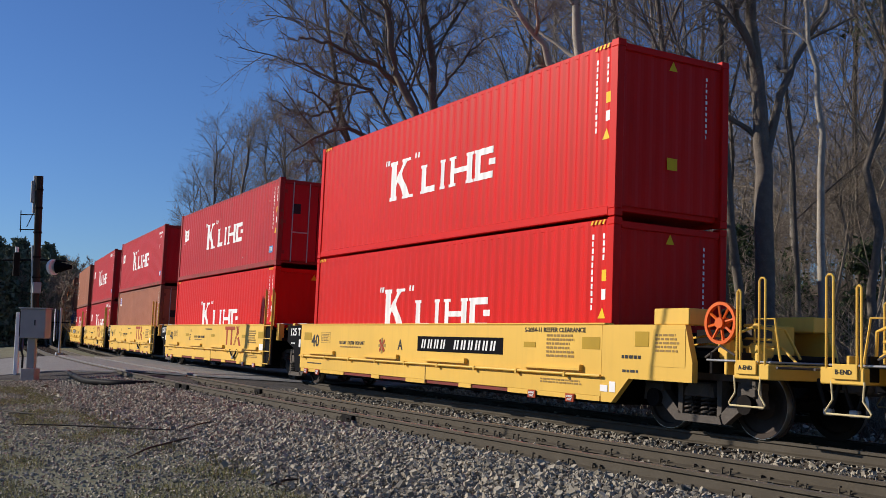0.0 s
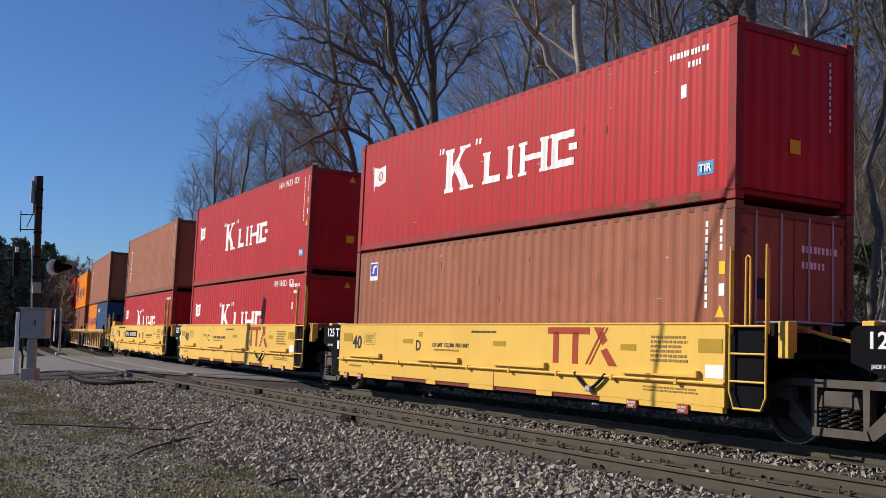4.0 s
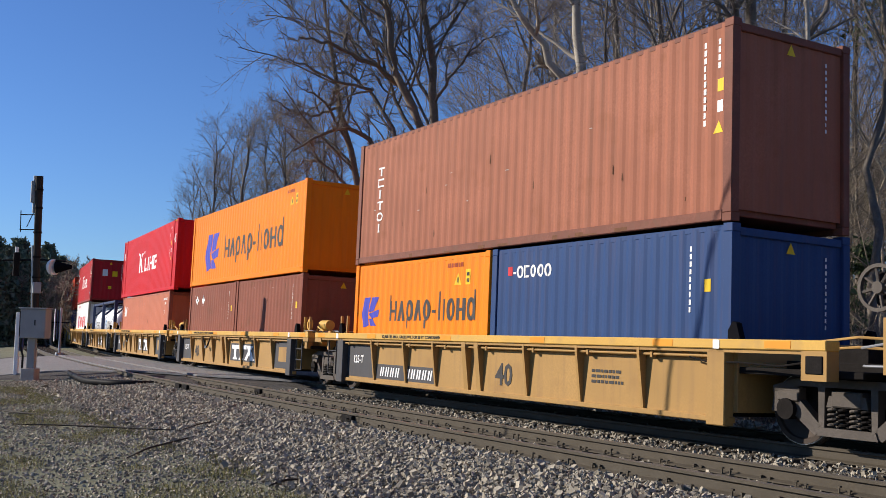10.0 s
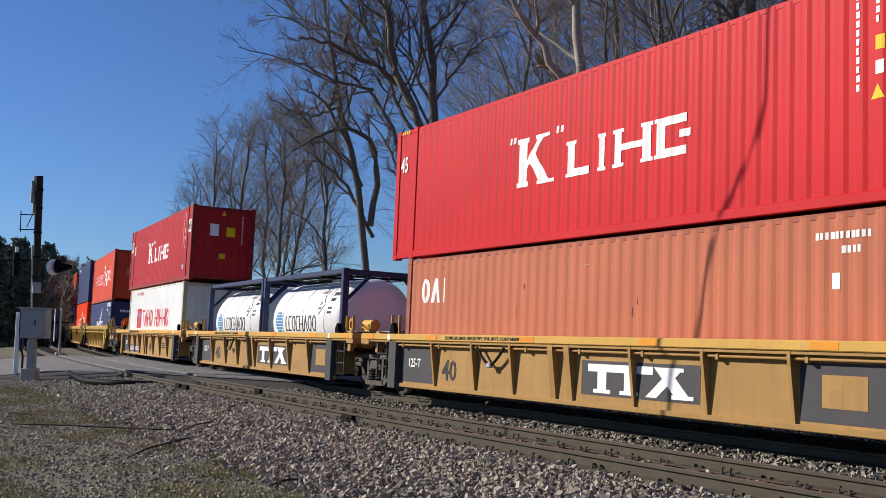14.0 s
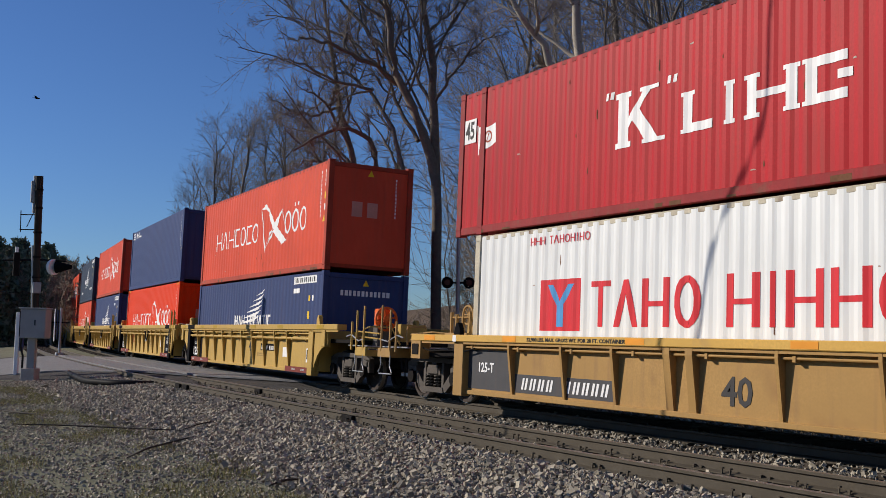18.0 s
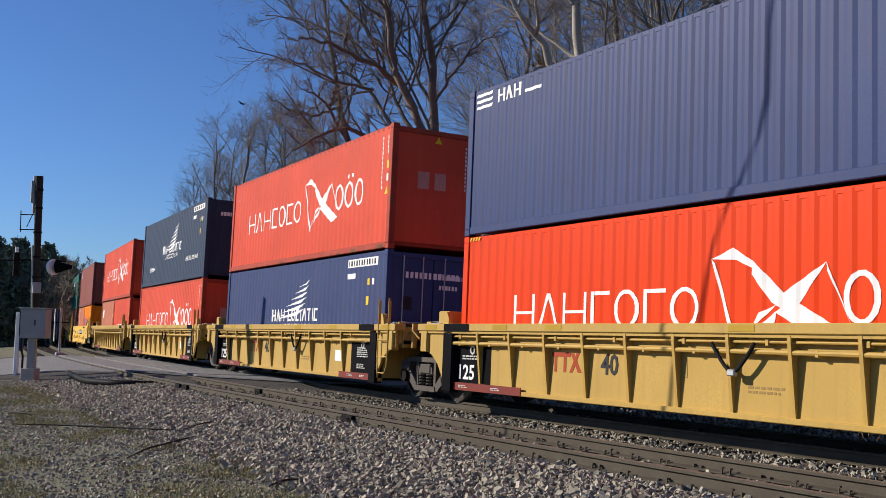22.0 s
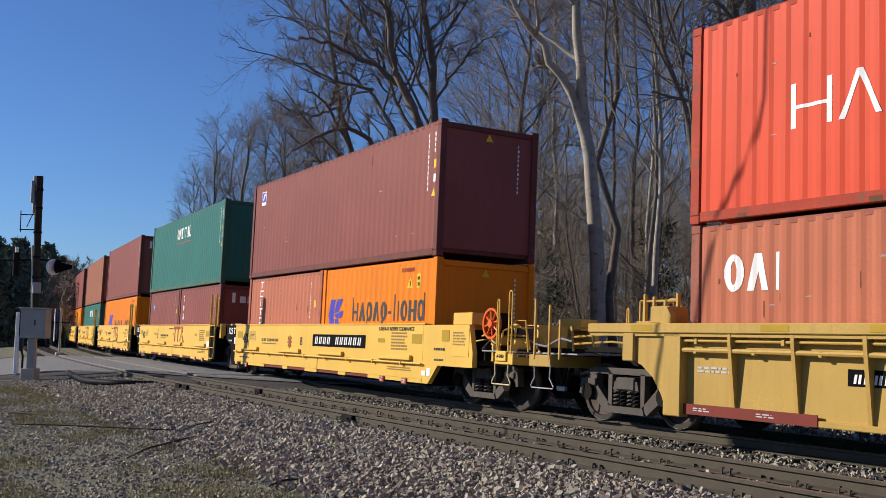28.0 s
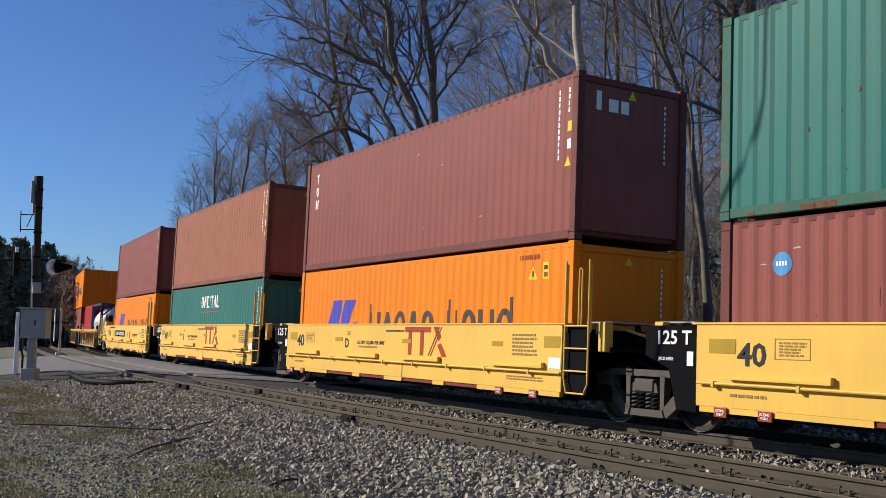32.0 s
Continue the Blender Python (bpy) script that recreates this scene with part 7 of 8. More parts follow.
        p = part("number_plate", MB().box(nx, nx + 3.22, NEAR - 0.006, NEAR, 0.99, 1.29), BLACK, root, "black panel with slanted white blocks")
        for i in range(11):
            if i != 4:
                mb = MB()
                x = nx + 0.17 + i * 0.262
                for poly in (slant(x, 1.05, 0.055, 0.18, 0.04), slant(x + 0.105, 1.05, 0.055, 0.18, 0.04)):
                    mb.prism(poly, NEAR - 0.010, NEAR - 0.005)
                part("number_block", mb, MARK_W, p)
        cx, lx = (-1.45, -3.75) if kind == "front" else (1.5, 2.3)
        words("load_mark", "LD LMT  123,300  PER UNIT", lx, NEAR - 0.004, 1.07, 0.075, MARK_GREY, root, 0, 1.4)
        stencil(root, lx + 0.05, 0.98, 1.25, 0.06, 1, MARK_BROWN)
        for k in range(4):
            c, d = math.cos(k * math.pi / 4), math.sin(k * math.pi / 4)
            part("cross_mark", MB().prism([(cx - 0.17 * c - 0.03 * d, 1.07 - 0.17 * d + 0.03 * c), (cx - 0.17 * c + 0.03 * d, 1.07 - 0.17 * d - 0.03 * c), (cx + 0.17 * c + 0.03 * d, 1.07 + 0.17 * d - 0.03 * c), (cx + 0.17 * c - 0.03 * d, 1.07 + 0.17 * d + 0.03 * c)], NEAR - 0.004 - 0.002 * k, NEAR - 0.001), MARK_RUST if k % 2 else MARK_BROWN, root)
        if kind == "front":
            words("clearance_mark", "S-2054-11 REEFER CLEARANCE", 4.1, NEAR - 0.004, 1.40, 0.075, MARK_K, root, 0, 1.7)
        else:
            words("clearance_mark", "S-2054-11 REEFER CLEARANCE", -5.4, NEAR - 0.004, 1.40, 0.075, MARK_K, root, 0, 1.9)
    for sg, outer in ((1, kind == "front"), (-1, kind == "rear")):
        if outer:
            car_end(root, sg, YELLOW, BRAKE_O, z1, True)
        else:
            joint_end(root, sg, YELLOW, z1)
            for y in (-1, 1):
                if sg < 0:
                    part("end_panel", MB().prism([(-6.24, 0.32), (-6.24, z1 - 0.01), (-7.17, z1 - 0.01), (-7.26, z1 - 0.08), (-7.26, 1.08), (-6.78, 0.9), (-6.62, 0.34)], y * 1.47, y * 1.41), BLACK, root, "black end panel")
                else:
                    part("end_panel", MB().box(6.24, 6.88, y * 1.47, y * 1.41, 0.40, z1 - 0.01, 0.05), BLACK, root, "black end panel")
            if sg < 0:
                words("truck_mark", "125 T", -7.05, -1.476, 1.25, 0.19, MARK_W, root, 0, 0.66)
                words("jack_mark", "JACK HERE", -6.98, -1.476, 1.02, 0.045, MARK_W, root, 0, 0.3)
                plate(root, "notice", -6.42, -6.30, 0.95, 1.15, MARK_W, "small white label", -1.474)
            else:
                ladder(root, 6.33, 6.95, 0.43, 1.6, 2.55, YELLOW)
                grab(root, 6.42, -1.3, 1.5, 2.45, YELLOW, 0.04)
    return root


def ribbed_unit(kind, style):
    """A well unit with outer ribs. style 'old': dirty, wide flange; style 'new': more ribs, black end panels."""
    old = style == "old"
    paint = TAN if old else OCHRE
    root = new("well_car_unit")
    tagged(root, "dirty tan ribbed well car unit with a yellow top rail" if old else "weathered yellow ribbed well car unit with black end panels", "well car", "units of the train")
    zb, zr, zt = (0.24, 1.20, 1.33) if old else (0.30, 1.40, 1.54)
    yp = 1.36
    reach = 7.62 if old else 7.28
    x0 = -7.95 if kind == "rear" else -reach
    x1 = 7.95 if kind == "front" else reach
    for y in (-1, 1):
        rail = part("top_rail", MB().box(x0, x1, y * 1.53, y * 1.28, zr, zt, 0.012), RAIL_Y if old else OCHRE, root, "yellow top rail")
        part("side_sheet", MB().box(-6.2, 6.2, y * yp, y * (yp - 0.02), zb, zr), paint, root, "flat side sheet between the ribs")
        part("bottom_chord", MB().box(-6.3, 6.3, y * (yp + 0.06), y * (yp - 0.06), zb - 0.02, zb + 0.06, 0.01), paint, root)
        part("under_lip", MB().box(x0 + 0.02, x1 - 0.02, y * 1.50, y * 1.46, zr - 0.045, zr), paint, root)
    xs = (-4.45, -2.94, -1.66, -0.45, 0.0, 1.55, 3.05, 4.55) if old else [-5.06 + 1.035 * i for i in range(10)]
    for y in (-1, 1):
        for i, x in enumerate(xs):
            w = 0.14 if (old and x in (-0.45, 0.0)) else 0.055
            part("rib", MB().prism_x([(y * yp, zb + 0.04), (y * (yp + 0.035), zb + 0.04), (y * 1.505, zr - 0.1), (y * 1.505, zr), (y * yp, zr)], x - w / 2, x + w / 2), paint, root)
        for x in (-6.12, 6.12):
            part("end_post", MB().box(x - 0.17, x + 0.17, y * 1.50, y * (yp - 0.04), zb - 0.06, zr, 0.012), (GREY_P if old else BLACK) if (x > 0 and kind != "front") or (x < 0 and kind != "rear") else paint, root, "end post")
    part("floor", MB().box(-6.2, 6.2, -1.33, 1.33, 0.30, 0.355), DARK_STEEL, root)
    for x in (-6.3, 6.3):
        part("bulkhead", MB().box(x - 0.06, x + 0.06, -1.33, 1.33, 0.36, zr, 0.01), paint, root)
    pipe_run(root, -6.0, 6.0, -1.44, zr - 0.10, paint, 1.5, 0.02)
    if not old:
        pipe_run(root, -6.0, 6.0, -1.45, zr - 0.23, paint, 1.036, 0.035)
    for y in (-1.36, 1.36):
        for x, sg in ((-6.25, -1), (6.25, 1)):
            guide(root, x, y, zt, sg, BLACK if old else paint)
    ys = -yp - 0.001
    if old:
        for a, b in ((-5.95, -4.5),):
            plate(root, "grey_panel", a, b, zb + 0.10, zr - 0.14, GREY_P, "dark grey end panel", ys)
        words("truck_mark", "125-T", -5.62, ys - 0.006, 0.66, 0.17, MARK_W, root, 0, 0.5)
        if kind == "mid":
            plate(root, "grey_panel", 4.62, 5.95, zb + 0.10, zr - 0.14, GREY_P, "dark grey end panel", ys)
            plate(root, "ochre_patch", 4.95, 5.6, 0.52, 0.92, TAN, "tan patch", ys - 0.004)
            plate(root, "emblem_panel", 0.25, 2.9, 0.42, 0.96, GREY_P, "dark grey panel", ys)
            mb = MB()
            for k, poly in enumerate([rect(0.42, 0.79, 1.52, 0.12), rect(0.66, 0.46, 0.22, 0.36), rect(0.56, 0.46, 0.42, 0.06), rect(1.30, 0.46, 0.22, 0.36), rect(1.20, 0.46, 0.42, 0.06), slant(1.78, 0.46, 0.24, 0.44, 0.56), [(1.96, 0.905), (2.26, 0.905), (2.74, 0.46), (2.44, 0.46)], rect(2.34, 0.46, 0.44, 0.06), rect(2.22, 0.85, 0.36, 0.055)]):
                mb.prism(poly, ys - 0.008 - 0.0006 * k, ys - 0.004)
            part("logo", mb, MARK_W, root, "white block emblem")
            hose_v(root, -2.3, -1.45, zr - 0.10, 0.32, 0.5)
        else:
            plate(root, "number_panel", -4.40, -1.70, 0.34, 0.66, GREY_P, "dark grey panel with slanted white blocks", ys)
            for i in range(10):
                if i != 4:
                    mb = MB()
                    x = -4.2 + i * 0.24
                    for poly in [slant(x, 0.40, 0.055, 0.20, 0.05), slant(x + 0.10, 0.40, 0.055, 0.20, 0.05)]:
                        mb.prism(poly, ys - 0.008, ys - 0.004)
                    part("number_block", mb, MARK_W, root)
            stencil(root, 3.3, 0.6, 0.8, 0.25, 3, MARK_GREY, ys - 0.003)
        words("size_mark", "40", -4.2 if kind == "mid" else 0.5, ys - 0.004, 0.45, 0.38, MARK_GREY, root, 0, 0.55)
        words("load_mark", "52,900 LBS. MAX. GROSS WT. FOR 20 FT. CONTAINER", -3.85, -1.534, 1.235, 0.06, MARK_K, root, 0, 2.55)
        for x in (-4.6, -1.3, 1.8, 4.9, -7.4, 7.0):
            if x0 < x and x + 0.45 < x1:
                plate(root, "reflector", x, x + 0.42, zr + 0.02, zt - 0.015, PATCH_O, "orange reflective patch", -1.531)
        for x in (-6.3, 6.1):
            plate(root, "paint_band", x, x + 0.12, zr, zt - 0.01, MARK_W, "white band", -1.531)
    else:
        for a, b in ((-6.0, -4.76), (4.65, 6.0)):
            if (a < 0 and kind == "rear") or (a > 0 and kind == "front"):
                continue
            plate(root, "black_panel", a, b, zb + 0.06, zr - 0.28, BLACK, "black end panel", ys)
        for a, b in ((-6.26, -3.7), (4.1, 6.26)):
            part("red_band", MB().box(a, b, -1.43, -1.415, zb - 0.015, zb + 0.13), MARK_OX, root, "ox-red lower band")
            stencil(root, a + 0.5, zb + 0.03, 0.32, 0.06, 2, MARK_DIM, -1.431)
            stencil(root, b - 0.95, zb + 0.03, 0.32, 0.06, 2, MARK_DIM, -1.431)
        if kind != "rear":
            words("truck_mark", "125", -5.93, ys - 0.006, 0.50, 0.27, MARK_W, root, 0, 0.54)
        stencil(root, -5.75, 0.86, 0.75, 0.10, 2, MARK_DIM, ys - 0.004)
        if kind != "rear":
            part("round_mark", MB().ring((-5.4, ys - 0.006, 1.05), "y", 0.085, 0.05, 0.003, 18), MARK_DIM, root, "round white stencil")
        if kind != "front":
            stencil(root, 4.98, 0.78, 0.62, 0.24, 5, MARK_DIM, ys - 0.004)
            stencil(root, 5.0, 0.52, 0.5, 0.12, 3, MARK_DIM, ys - 0.004)
            part("round_mark", MB().ring((5.3, ys - 0.006, 1.06), "y", 0.085, 0.05, 0.003, 18), MARK_DIM, root, "round white stencil")
        else:
            plate(root, "data_panel", 5.5, 5.85, 0.56, 0.92, MARK_W, "white panel with a dark square", ys)
            plate(root, "data_square", 5.54, 5.81, 0.64, 0.88, BLACK, "", ys - 0.004)
        words("size_mark", "40", {"mid": -1.62, "front": 0.6, "rear": 0.72}[kind], ys - 0.004, 0.76, 0.31, MARK_K, root, 0, 0.42)
        plate(root, "notice", 3.67, 4.15, 0.66, 0.92, MARK_W, "white paper notice", ys)
        part("plate_frame", MB().box(0.0, 0.28, ys - 0.003, ys, 0.78, 0.79).box(0.0, 0.28, ys - 0.003, ys, 1.05, 1.06).box(0.0, 0.012, ys - 0.003, ys, 0.78, 1.06).box(0.27, 0.282, ys - 0.003, ys, 0.78, 1.06), MARK_BROWN, root, "thin stencilled square")
        stencil(root, 1.4, 0.62, 0.7, 0.12, 2, MARK_BROWN, ys)
        if kind == "mid":
            mb = MB()
            for poly in (rect(-2.90, 1.0, 0.50, 0.07), rect(-2.83, 0.75, 0.07, 0.255), rect(-2.58, 0.75, 0.07, 0.255), slant(-2.42, 0.75, 0.08, 0.32, 0.18), [(-2.40, 1.066), (-2.31, 1.066), (-2.10, 0.754), (-2.20, 0.754)]):
                mb.prism(poly, ys - 0.004, ys - 0.001)
            part("logo", mb, MARK_RUST, root, "faded rust red emblem")
            hose_v(root, 1.25, -1.47, zr - 0.12, 0.40, 0.42)
        else:
            nx = 1.72 if kind == "front" else -3.32
            plate(root, "number_panel", nx, nx + 1.5, 0.80, 1.0, BLACK, "black panel with white blocks", ys)
            for i in range(10):
                if i != 4:
                    mb = MB()
                    x = nx + 0.08 + i * 0.138
                    for poly in [slant(x, 0.83, 0.035, 0.11, 0.02), slant(x + 0.06, 0.83, 0.035, 0.11, 0.02)]:
                        mb.prism(poly, ys - 0.008, ys - 0.004)
                    part("number_block", mb, MARK_W, root)
        for x in (-4.5, -2.9, 1.2, 3.6, -6.95, 6.6):
            plate(root, "reflector", x, x + 0.45, zr + 0.03, zt - 0.02, MARK_GOLD, "ochre reflective patch", -1.531)
        for a, b in ((-6.22, -5.3), (5.4, 6.22)):
            if (a < 0 and kind == "rear") or (a > 0 and kind == "front"):
                continue
            plate(root, "black_band", a, b, zr, zt - 0.004, BLACK, "black band on the rail", -1.531)
    for sg, outer in ((1, kind == "front"), (-1, kind == "rear")):
        if outer:
            car_end(root, sg, paint, DIRTY if old else BRAKE_O, zt, False)
        else:
            joint_end(root, sg, paint, zt)
        if old:
            for y in (-1, 1):
                part("rail_end_block", MB().box(sg * (abs(x1 if sg > 0 else x0) - 0.38), sg * abs(x1 if sg > 0 else x0), y * 1.52, y * 1.30, zr - 0.36 if outer else zr - 0.1, zr), paint, root)
            if outer:
                part("stake_pocket", MB().box(sg * 7.90, sg * 7.64, -1.535, -1.50, zr - 0.28, zr - 0.06, 0.01), DARK_STEEL, root, "dark square pocket")
                part("hanging_chain", MB().tube([(sg * 5.6, -1.47, zr - 0.12), (sg * 6.0, -1.47, zr - 0.19), (sg * 6.5, -1.47, zr - 0.17), (sg * 7.2, -1.47, zr - 0.2), (sg * 7.6, -1.45, zr - 0.14)], 0.014, 6), DARK_STEEL, root, "dark slack chain")
                continue
            part("side_ladder", MB().tube([(sg * 6.5, -1.42, zr), (sg * 6.5, -1.42, 0.36), (sg * 6.95, -1.42, 0.36), (sg * 6.95, -1.42, zr)], 0.018, 6), GREY_P, root)
            for z in (0.62, 0.9):
                part("rung", MB().cyl((sg * 6.5, -1.42, z), (sg * 6.95, -1.42, z), 0.014, 6), GREY_P, root)
            for x in (6.45, 6.8):
                part("post", MB().box(sg * x - 0.03, sg * x + 0.03, -1.2, -1.14, zt - 0.3, zt + 0.42, 0.006), paint, root)
        else:
            arch = [(6.2, zb), (6.26, zb), (6.36, 0.52), (6.54, 0.76), (6.78, 0.93), (7.02, 1.01), (7.2, 1.04), (7.2, zr), (6.2, zr)]
            for y in (-1, 1):
                part("end_plate", MB().prism([(sg * x, z) for x, z in arch], y * 1.46, y * 1.41), paint, root, "yellow end plate with an arched cut-out")
            part("stake_pocket", MB().box(sg * 6.9, sg * 7.15, -1.52, -1.35, zr - 0.42, zr, 0.015), paint, root)
            if sg > 0 and not outer:
                ladder(root, 6.45, 6.95, 0.48, 1.5, 2.1, paint)
            if sg < 0:
                part("deck_box", MB().box(-6.75, -6.35, -1.35, -0.95, zt, zt + 0.26, 0.02), paint, root)
    return root

# ---- the train ----
FLOOR = 0.36
STACKS = (
    # front of the load along the line at the start, kind of unit, lower loads, upper load
    (7.60, "smooth", "rear", (), None),
    (-12.26, "smooth", "front", (("40h", RED, "bright red steel container with white slab shapes", (logo_kline,), dict(hazard_edge=True)),), ("40h", RED, "bright red steel container with white slab shapes", (logo_kline,), dict(hazard_edge=True))),
    (-27.69, "smooth", "mid", (("40h", RED, "bright red steel container with white slab shapes", (logo_kline,), dict(hazard_edge=True)),), ("40", KRED, "faded red steel container with a white flag mark", (logo_kline, logo_flag, logo_tir), dict(end="doors"))),
    (-43.10, "smooth", "mid", (("40h", BROWN, "brown steel container with a small blue panel", (logo_florens,), dict(end="doors")),), ("40", KRED, "faded red steel container with a white flag mark", (logo_kline, logo_flag, logo_tir), dict(number_row=True, vertical_marks=False))),
    (-58.55, "smooth", "mid", (("40", KRED, "faded red steel container with a white flag mark", (logo_kline, logo_flag, logo_web), dict(number_row=True, vertical_marks=False)),), ("40h", KRED, "faded red steel container with white marks and scuffs", (logo_kline, logo_flag, logo_web, logo_tir), {})),
    (-73.98, "smooth", "rear", (("40", KRED, "red steel container with a white flag mark", (logo_kline, logo_flag), dict(number_row=True, vertical_marks=False)),), ("40h", BROWN, "faded brown steel container with a white column of marks", (logo_triton,), {})),
    (-93.85, "old", "front", (("20", ORANGE, "short orange steel container with dark slab shapes", (logo_hapag,), {}), ("20", BLUE, "short blue corrugated steel container", (logo_secco,), {})), ("40h", BROWN, "faded brown steel container with a white column of marks", (logo_triton,), {})),
    (-109.55, "old", "mid", (("20", DULL_BROWN, "short brown steel container with white hazard labels", (logo_hazard,), {}), ("20", DULL_BROWN, "short brown steel container", (), {})), ("40", ORANGE, "orange steel container with a blue emblem", (logo_hapag,), {})),
    (-125.25, "old", "mid", (("40", SALMON, "faded reddish container with white slab shapes", (logo_cai,), dict(number_row=True, vertical_marks=False)),), ("45", CRIMSON, "long red steel container with white slab shapes", (logo_kline,), dict(hazard_edge=True))),
    (-140.95, "old", "mid", (("tank",), ("tank",)), None),
    (-156.95, "old", "rear", (("40h", WHITE_C, "white steel container with red slab shapes", (logo_yang,), {}),), ("45", KRED, "long faded red steel container with a white flag mark", (logo_kline, logo_flag, logo_tir), {})),
    (-176.66, "new", "front", (("40", NAVY, "dark blue steel container with a white wing", (logo_nykl,), {}),), ("40h", HRED, "orange-red steel container with a white bird shape", (logo_hamburg,), {})),
    (-192.19, "new", "mid", (("40h", HRED_NEW, "fresh orange-red steel container with a white bird shape", (logo_hamburg,), dict(hazard_edge=True)),), ("40h", NAVY, "dark blue steel container with small white stripes", (logo_nyk,), {})),
    (-207.76, "new", "mid", (("40h", NAVY, "dark blue steel container with a white wing", (logo_nykl,), dict(end="doors")),), ("40h", HRED, "orange-red steel container with a white bird shape", (logo_hamburg,), {})),
    (-223.30, "new", "mid", (("40h", HRED, "orange-red steel container with a white bird shape", (logo_hamburg,), {}),), ("40h", SLATE, "slate blue steel container with a white wing", (logo_nykl,), {})),
    (-238.72, "new", "rear", (("20", SALMON, "short reddish steel container with white slab shapes", (logo_cai,), {}), ("20", HRED, "short orange-red steel container", (logo_h20,), {})), ("40h", HRED, "orange-red steel container with a white bird shape", (logo_hamburg,), {})),
    (-258.29, "smooth", "front", (("20", SALMON, "short faded pinkish container with a white column of marks", (logo_triton,), {}), ("20", ORANGE, "short orange steel container with a blue emblem", (logo_hapag,), {})), ("40h", MAROON, "maroon steel container with a small blue panel", (logo_florens,), {})),
    (-273.73, "smooth", "mid", (("20", MAROON, "short maroon steel container with a light blue sticker", (logo_dot,), {}), ("20", MAROON, "short maroon steel container with a white column of marks", (logo_tex,), {})), ("40h", GREEN, "green steel container with white slab shapes", (logo_capital,), {})),
    (-289.20, "smooth", "mid", (("40", ORANGE, "orange steel container with a blue emblem", (logo_hapag,), {}),), ("40h", MAROON, "maroon steel container with a white column of marks", (logo_tex,), {})),
    (-304.60, "smooth", "mid", (("40", GREEN, "green steel container with white slab shapes", (logo_capital,), {}),), ("40h", BROWN, "plain brown corrugated steel container", (), {})),
    (-320.05, "smooth", "rear", (("40", ORANGE, "orange steel container with a blue emblem", (logo_hapag,), {}),), ("40h", MAROON, "plain maroon corrugated steel container", (), {})),
    (-339.92, "old", "front", (("20", KRED, "short red steel container", (), {}), ("tank",)), None),
    (-355.62, "old", "mid", (("40", MAROON, "plain maroon corrugated steel container", (), {}),), ("40h", ORANGE, "plain orange corrugated steel container", (logo_hapag,), {})),
    (-371.32, "old", "mid", (("40", KRED, "plain red corrugated steel container", (), {}),), ("40h", NAVY, "plain dark blue steel container", (logo_nyk,), {})),
    (-387.02, "old", "mid", (("40", BROWN, "plain brown corrugated steel container", (), {}),), ("40h", MAROON, "plain maroon corrugated steel container", (), {})),
    (-402.72, "old", "rear", (("40", KRED, "plain red corrugated steel container", (), {}),), ("40h", BROWN, "plain brown corrugated steel container", (), {})),
)


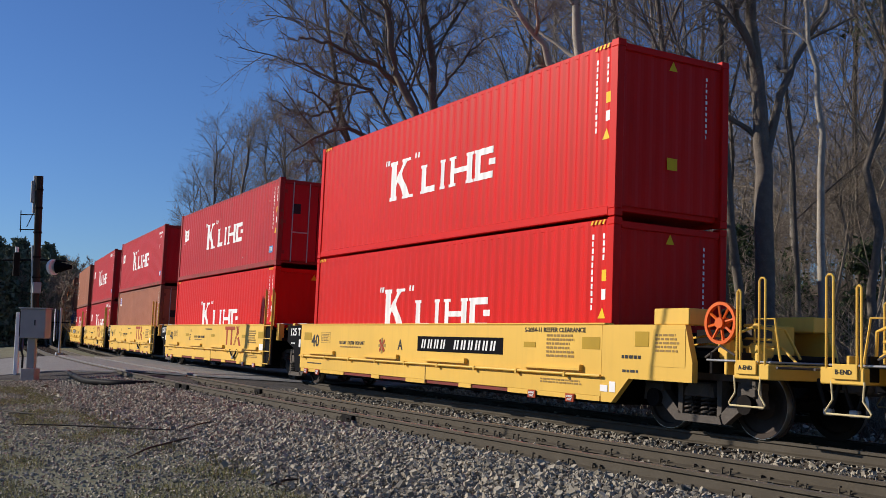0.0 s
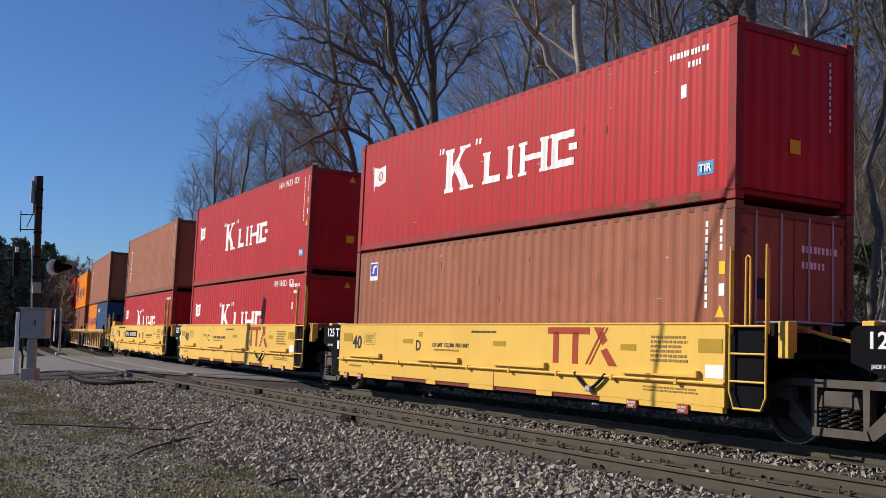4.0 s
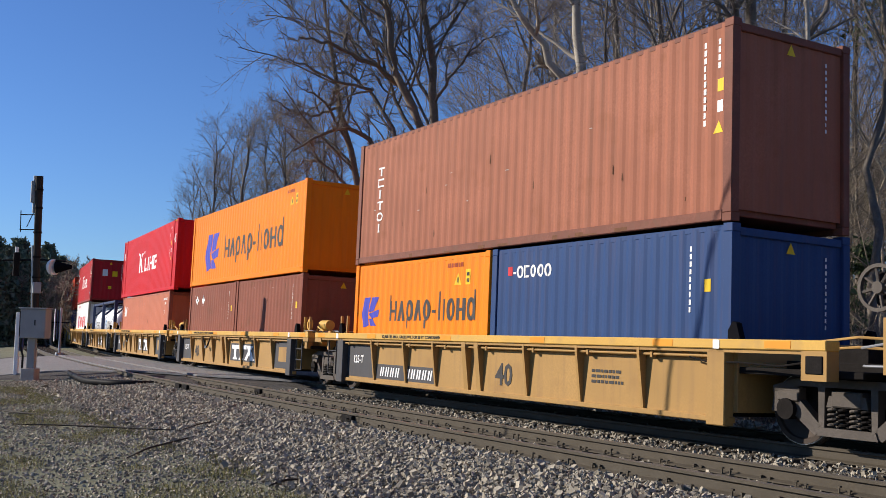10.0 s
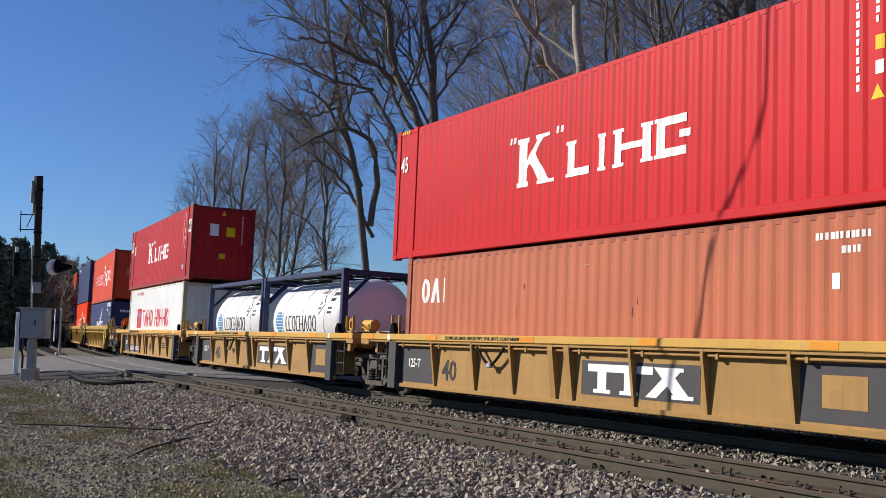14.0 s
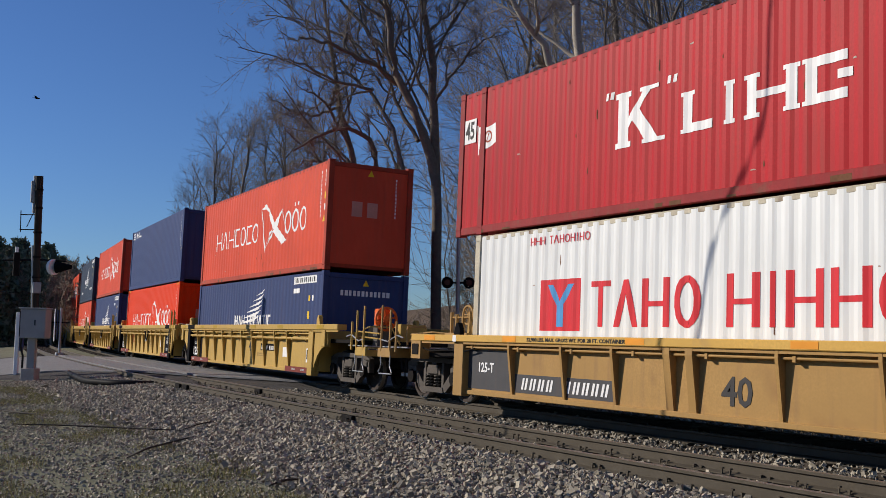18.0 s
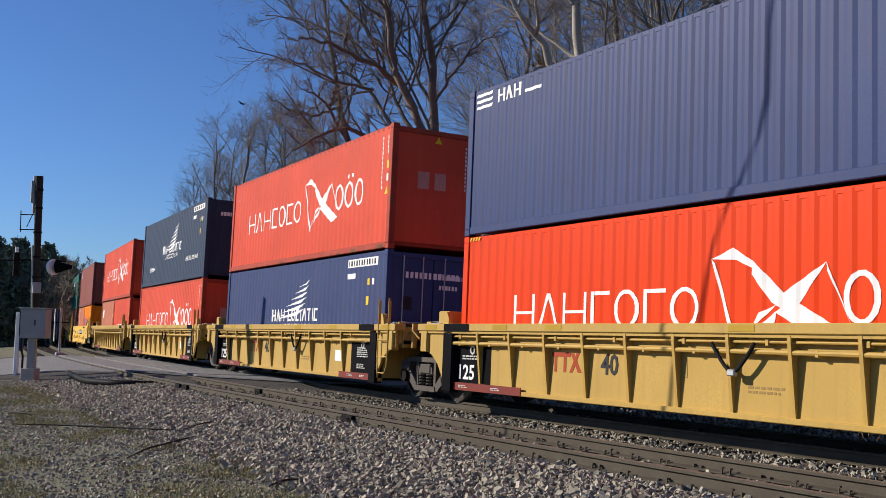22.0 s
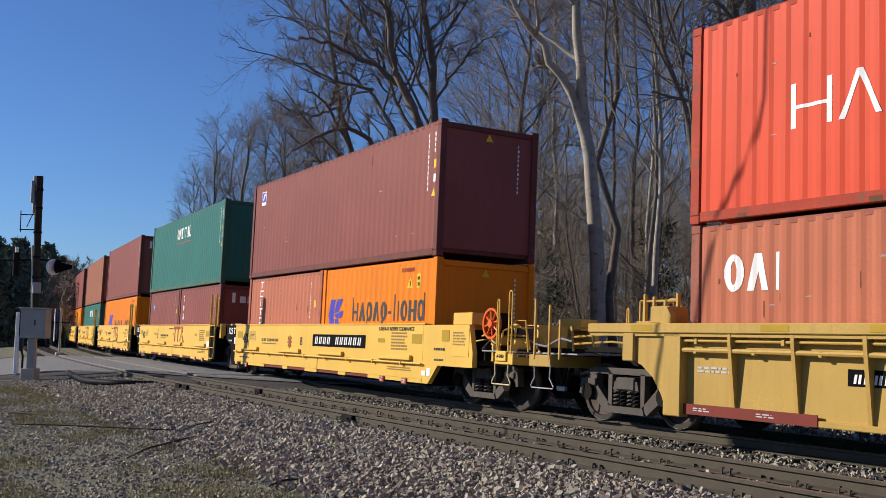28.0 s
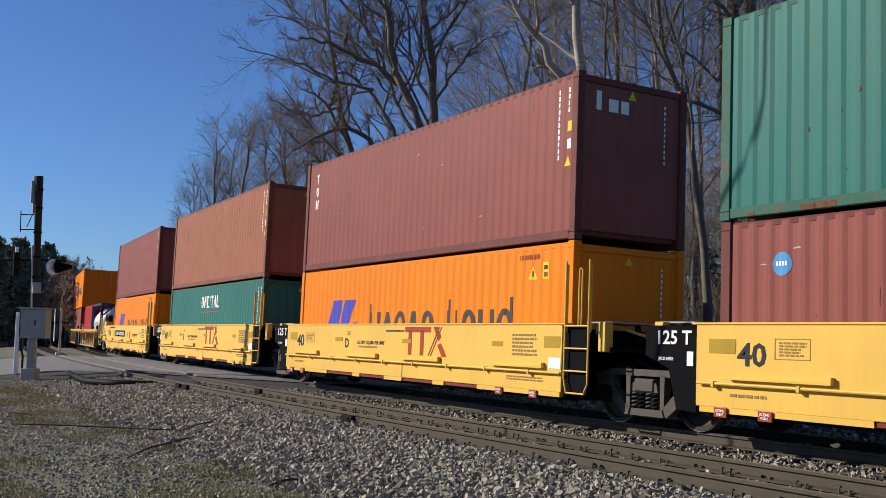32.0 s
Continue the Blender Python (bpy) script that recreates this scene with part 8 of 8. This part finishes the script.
def train():
    units, proto_truck, tank0 = {}, truck(), None
    far_off = pose(0, 0, 0)
    spots = []
    for n, (front, style, kind, lower, upper) in enumerate(STACKS):
        centre = front - 6.096
        tx = 2.2 if front > -100 else 0.65
        letter = (" AEDCB" + "." * 10 + "BCDEA" + "." * 6)[n] if n else "B"
        key = (style, kind, (tx, letter) if style == "smooth" else 0)
        if key not in units:
            units[key] = smooth_unit(kind, tx, letter) if style == "smooth" else ribbed_unit(kind, style)
            unit = units[key]
        else:
            unit = copy_thing(units[key], far_off)
        MOVERS.append((unit, centre, 0.0))
        if kind == "front":
            spots.append(centre + (7.6 if style == "new" else 7.85))
        if kind == "rear":
            spots.append(centre - (7.6 if style == "new" else 7.85))
        else:
            spots.append(centre - (15.7 if style == "old" else 15.5) / 2)
        top = FLOOR
        for i, load in enumerate(lower):
            shift = 0.0 if len(lower) == 1 else (-3.067 if i == 0 else 3.067)
            if load[0] == "tank":
                if tank0 is None:
                    tank0 = box = tank_container("white tank container in a dark blue open frame")
                else:
                    box = copy_thing(tank0, far_off)
                h = 2.591
            else:
                size, paint, label, logos, more = load
                box = container(size, paint, label, logos, 10 * n + i, **more)
                h = SIZES[size][1]
            tagged(box, group="containers on the train")
            MOVERS.append((box, centre + shift, FLOOR))
            top = FLOOR + h
        if upper:
            size, paint, label, logos, more = upper
            box = container(size, paint, label, logos, 10 * n + 5, **more)
            tagged(box, group="containers on the train")
            MOVERS.append((box, centre, top + 0.02))
    for i, s in enumerate(spots):
        t = proto_truck if i == 0 else copy_thing(proto_truck, far_off)
        MOVERS.append((t, s, 0.0))
        for w in t.children:
            if w.name.startswith("wheelset"):
                SPINNERS.append(w)


train()


def bird():
    """A dark bird high up, wings spread."""
    root = new("bird")
    tagged(root, "dark bird gliding high in the sky with spread wings", "bird")
    part("body", MB().cyl((-0.22, 0, 0), (0.0, 0, 0), 0.03, 8, 0.085).cyl((0.0, 0, 0), (0.26, 0, 0), 0.085, 8, 0.03), BLACK, root)
    part("tail", MB().prism([(-0.40, 0.0), (-0.2, 0.02), (-0.2, -0.02)], -0.07, 0.07), BLACK, root)
    for s in (-1, 1):
        part("wing", MB().add([(0.12, s * 0.05, 0.02), (0.02, s * 0.5, 0.14), (-0.1, s * 0.85, 0.10), (-0.16, s * 0.8, 0.09), (-0.14, s * 0.4, 0.10), (-0.12, s * 0.05, 0.0), (0.0, s * 0.3, 0.06)], [(0, 1, 6), (1, 2, 3), (1, 3, 4, 6), (6, 4, 5), (0, 6, 5)]), BLACK, root)
    return root


BIRD = bird()


def motions():
    for thing, s0, z in MOVERS:
        rows = []
        for k in range(33):
            m = track_pose(s0 + travelled(k)) @ Matrix.Translation((0, 0, z))
            rows.append((float(k), m))
        walk(thing, rows)
    for w in SPINNERS:
        x, y, z = w.location
        rows = []
        for k in range(481):
            t = k / 15
            rows.append((t, Matrix.Translation((x, y, z)) @ Matrix.Rotation(travelled(t) / 0.457, 4, "Y")))
        walk(w, rows)
    d = 95.0
    way = [(0.0, -2600, 500), (16.5, -300, 240), (18.5, 138, 152), (19.0, 184, 130), (19.5, 254, 107), (20.0, 300, 92), (20.5, 334, 103), (21.0, 371, 129), (21.5, 404, 159), (21.8, 417, 173), (23.0, 520, 260), (32.0, 900, 640)]
    rows = []
    for t, x, y in way:
        p = view(x, y, d)
        rows.append((t, Matrix.Translation(p) @ Matrix.Rotation(radians(40 + 3 * t), 4, "Z") @ Matrix.Rotation(radians(20), 4, "X")))
    walk(BIRD, rows)


motions()
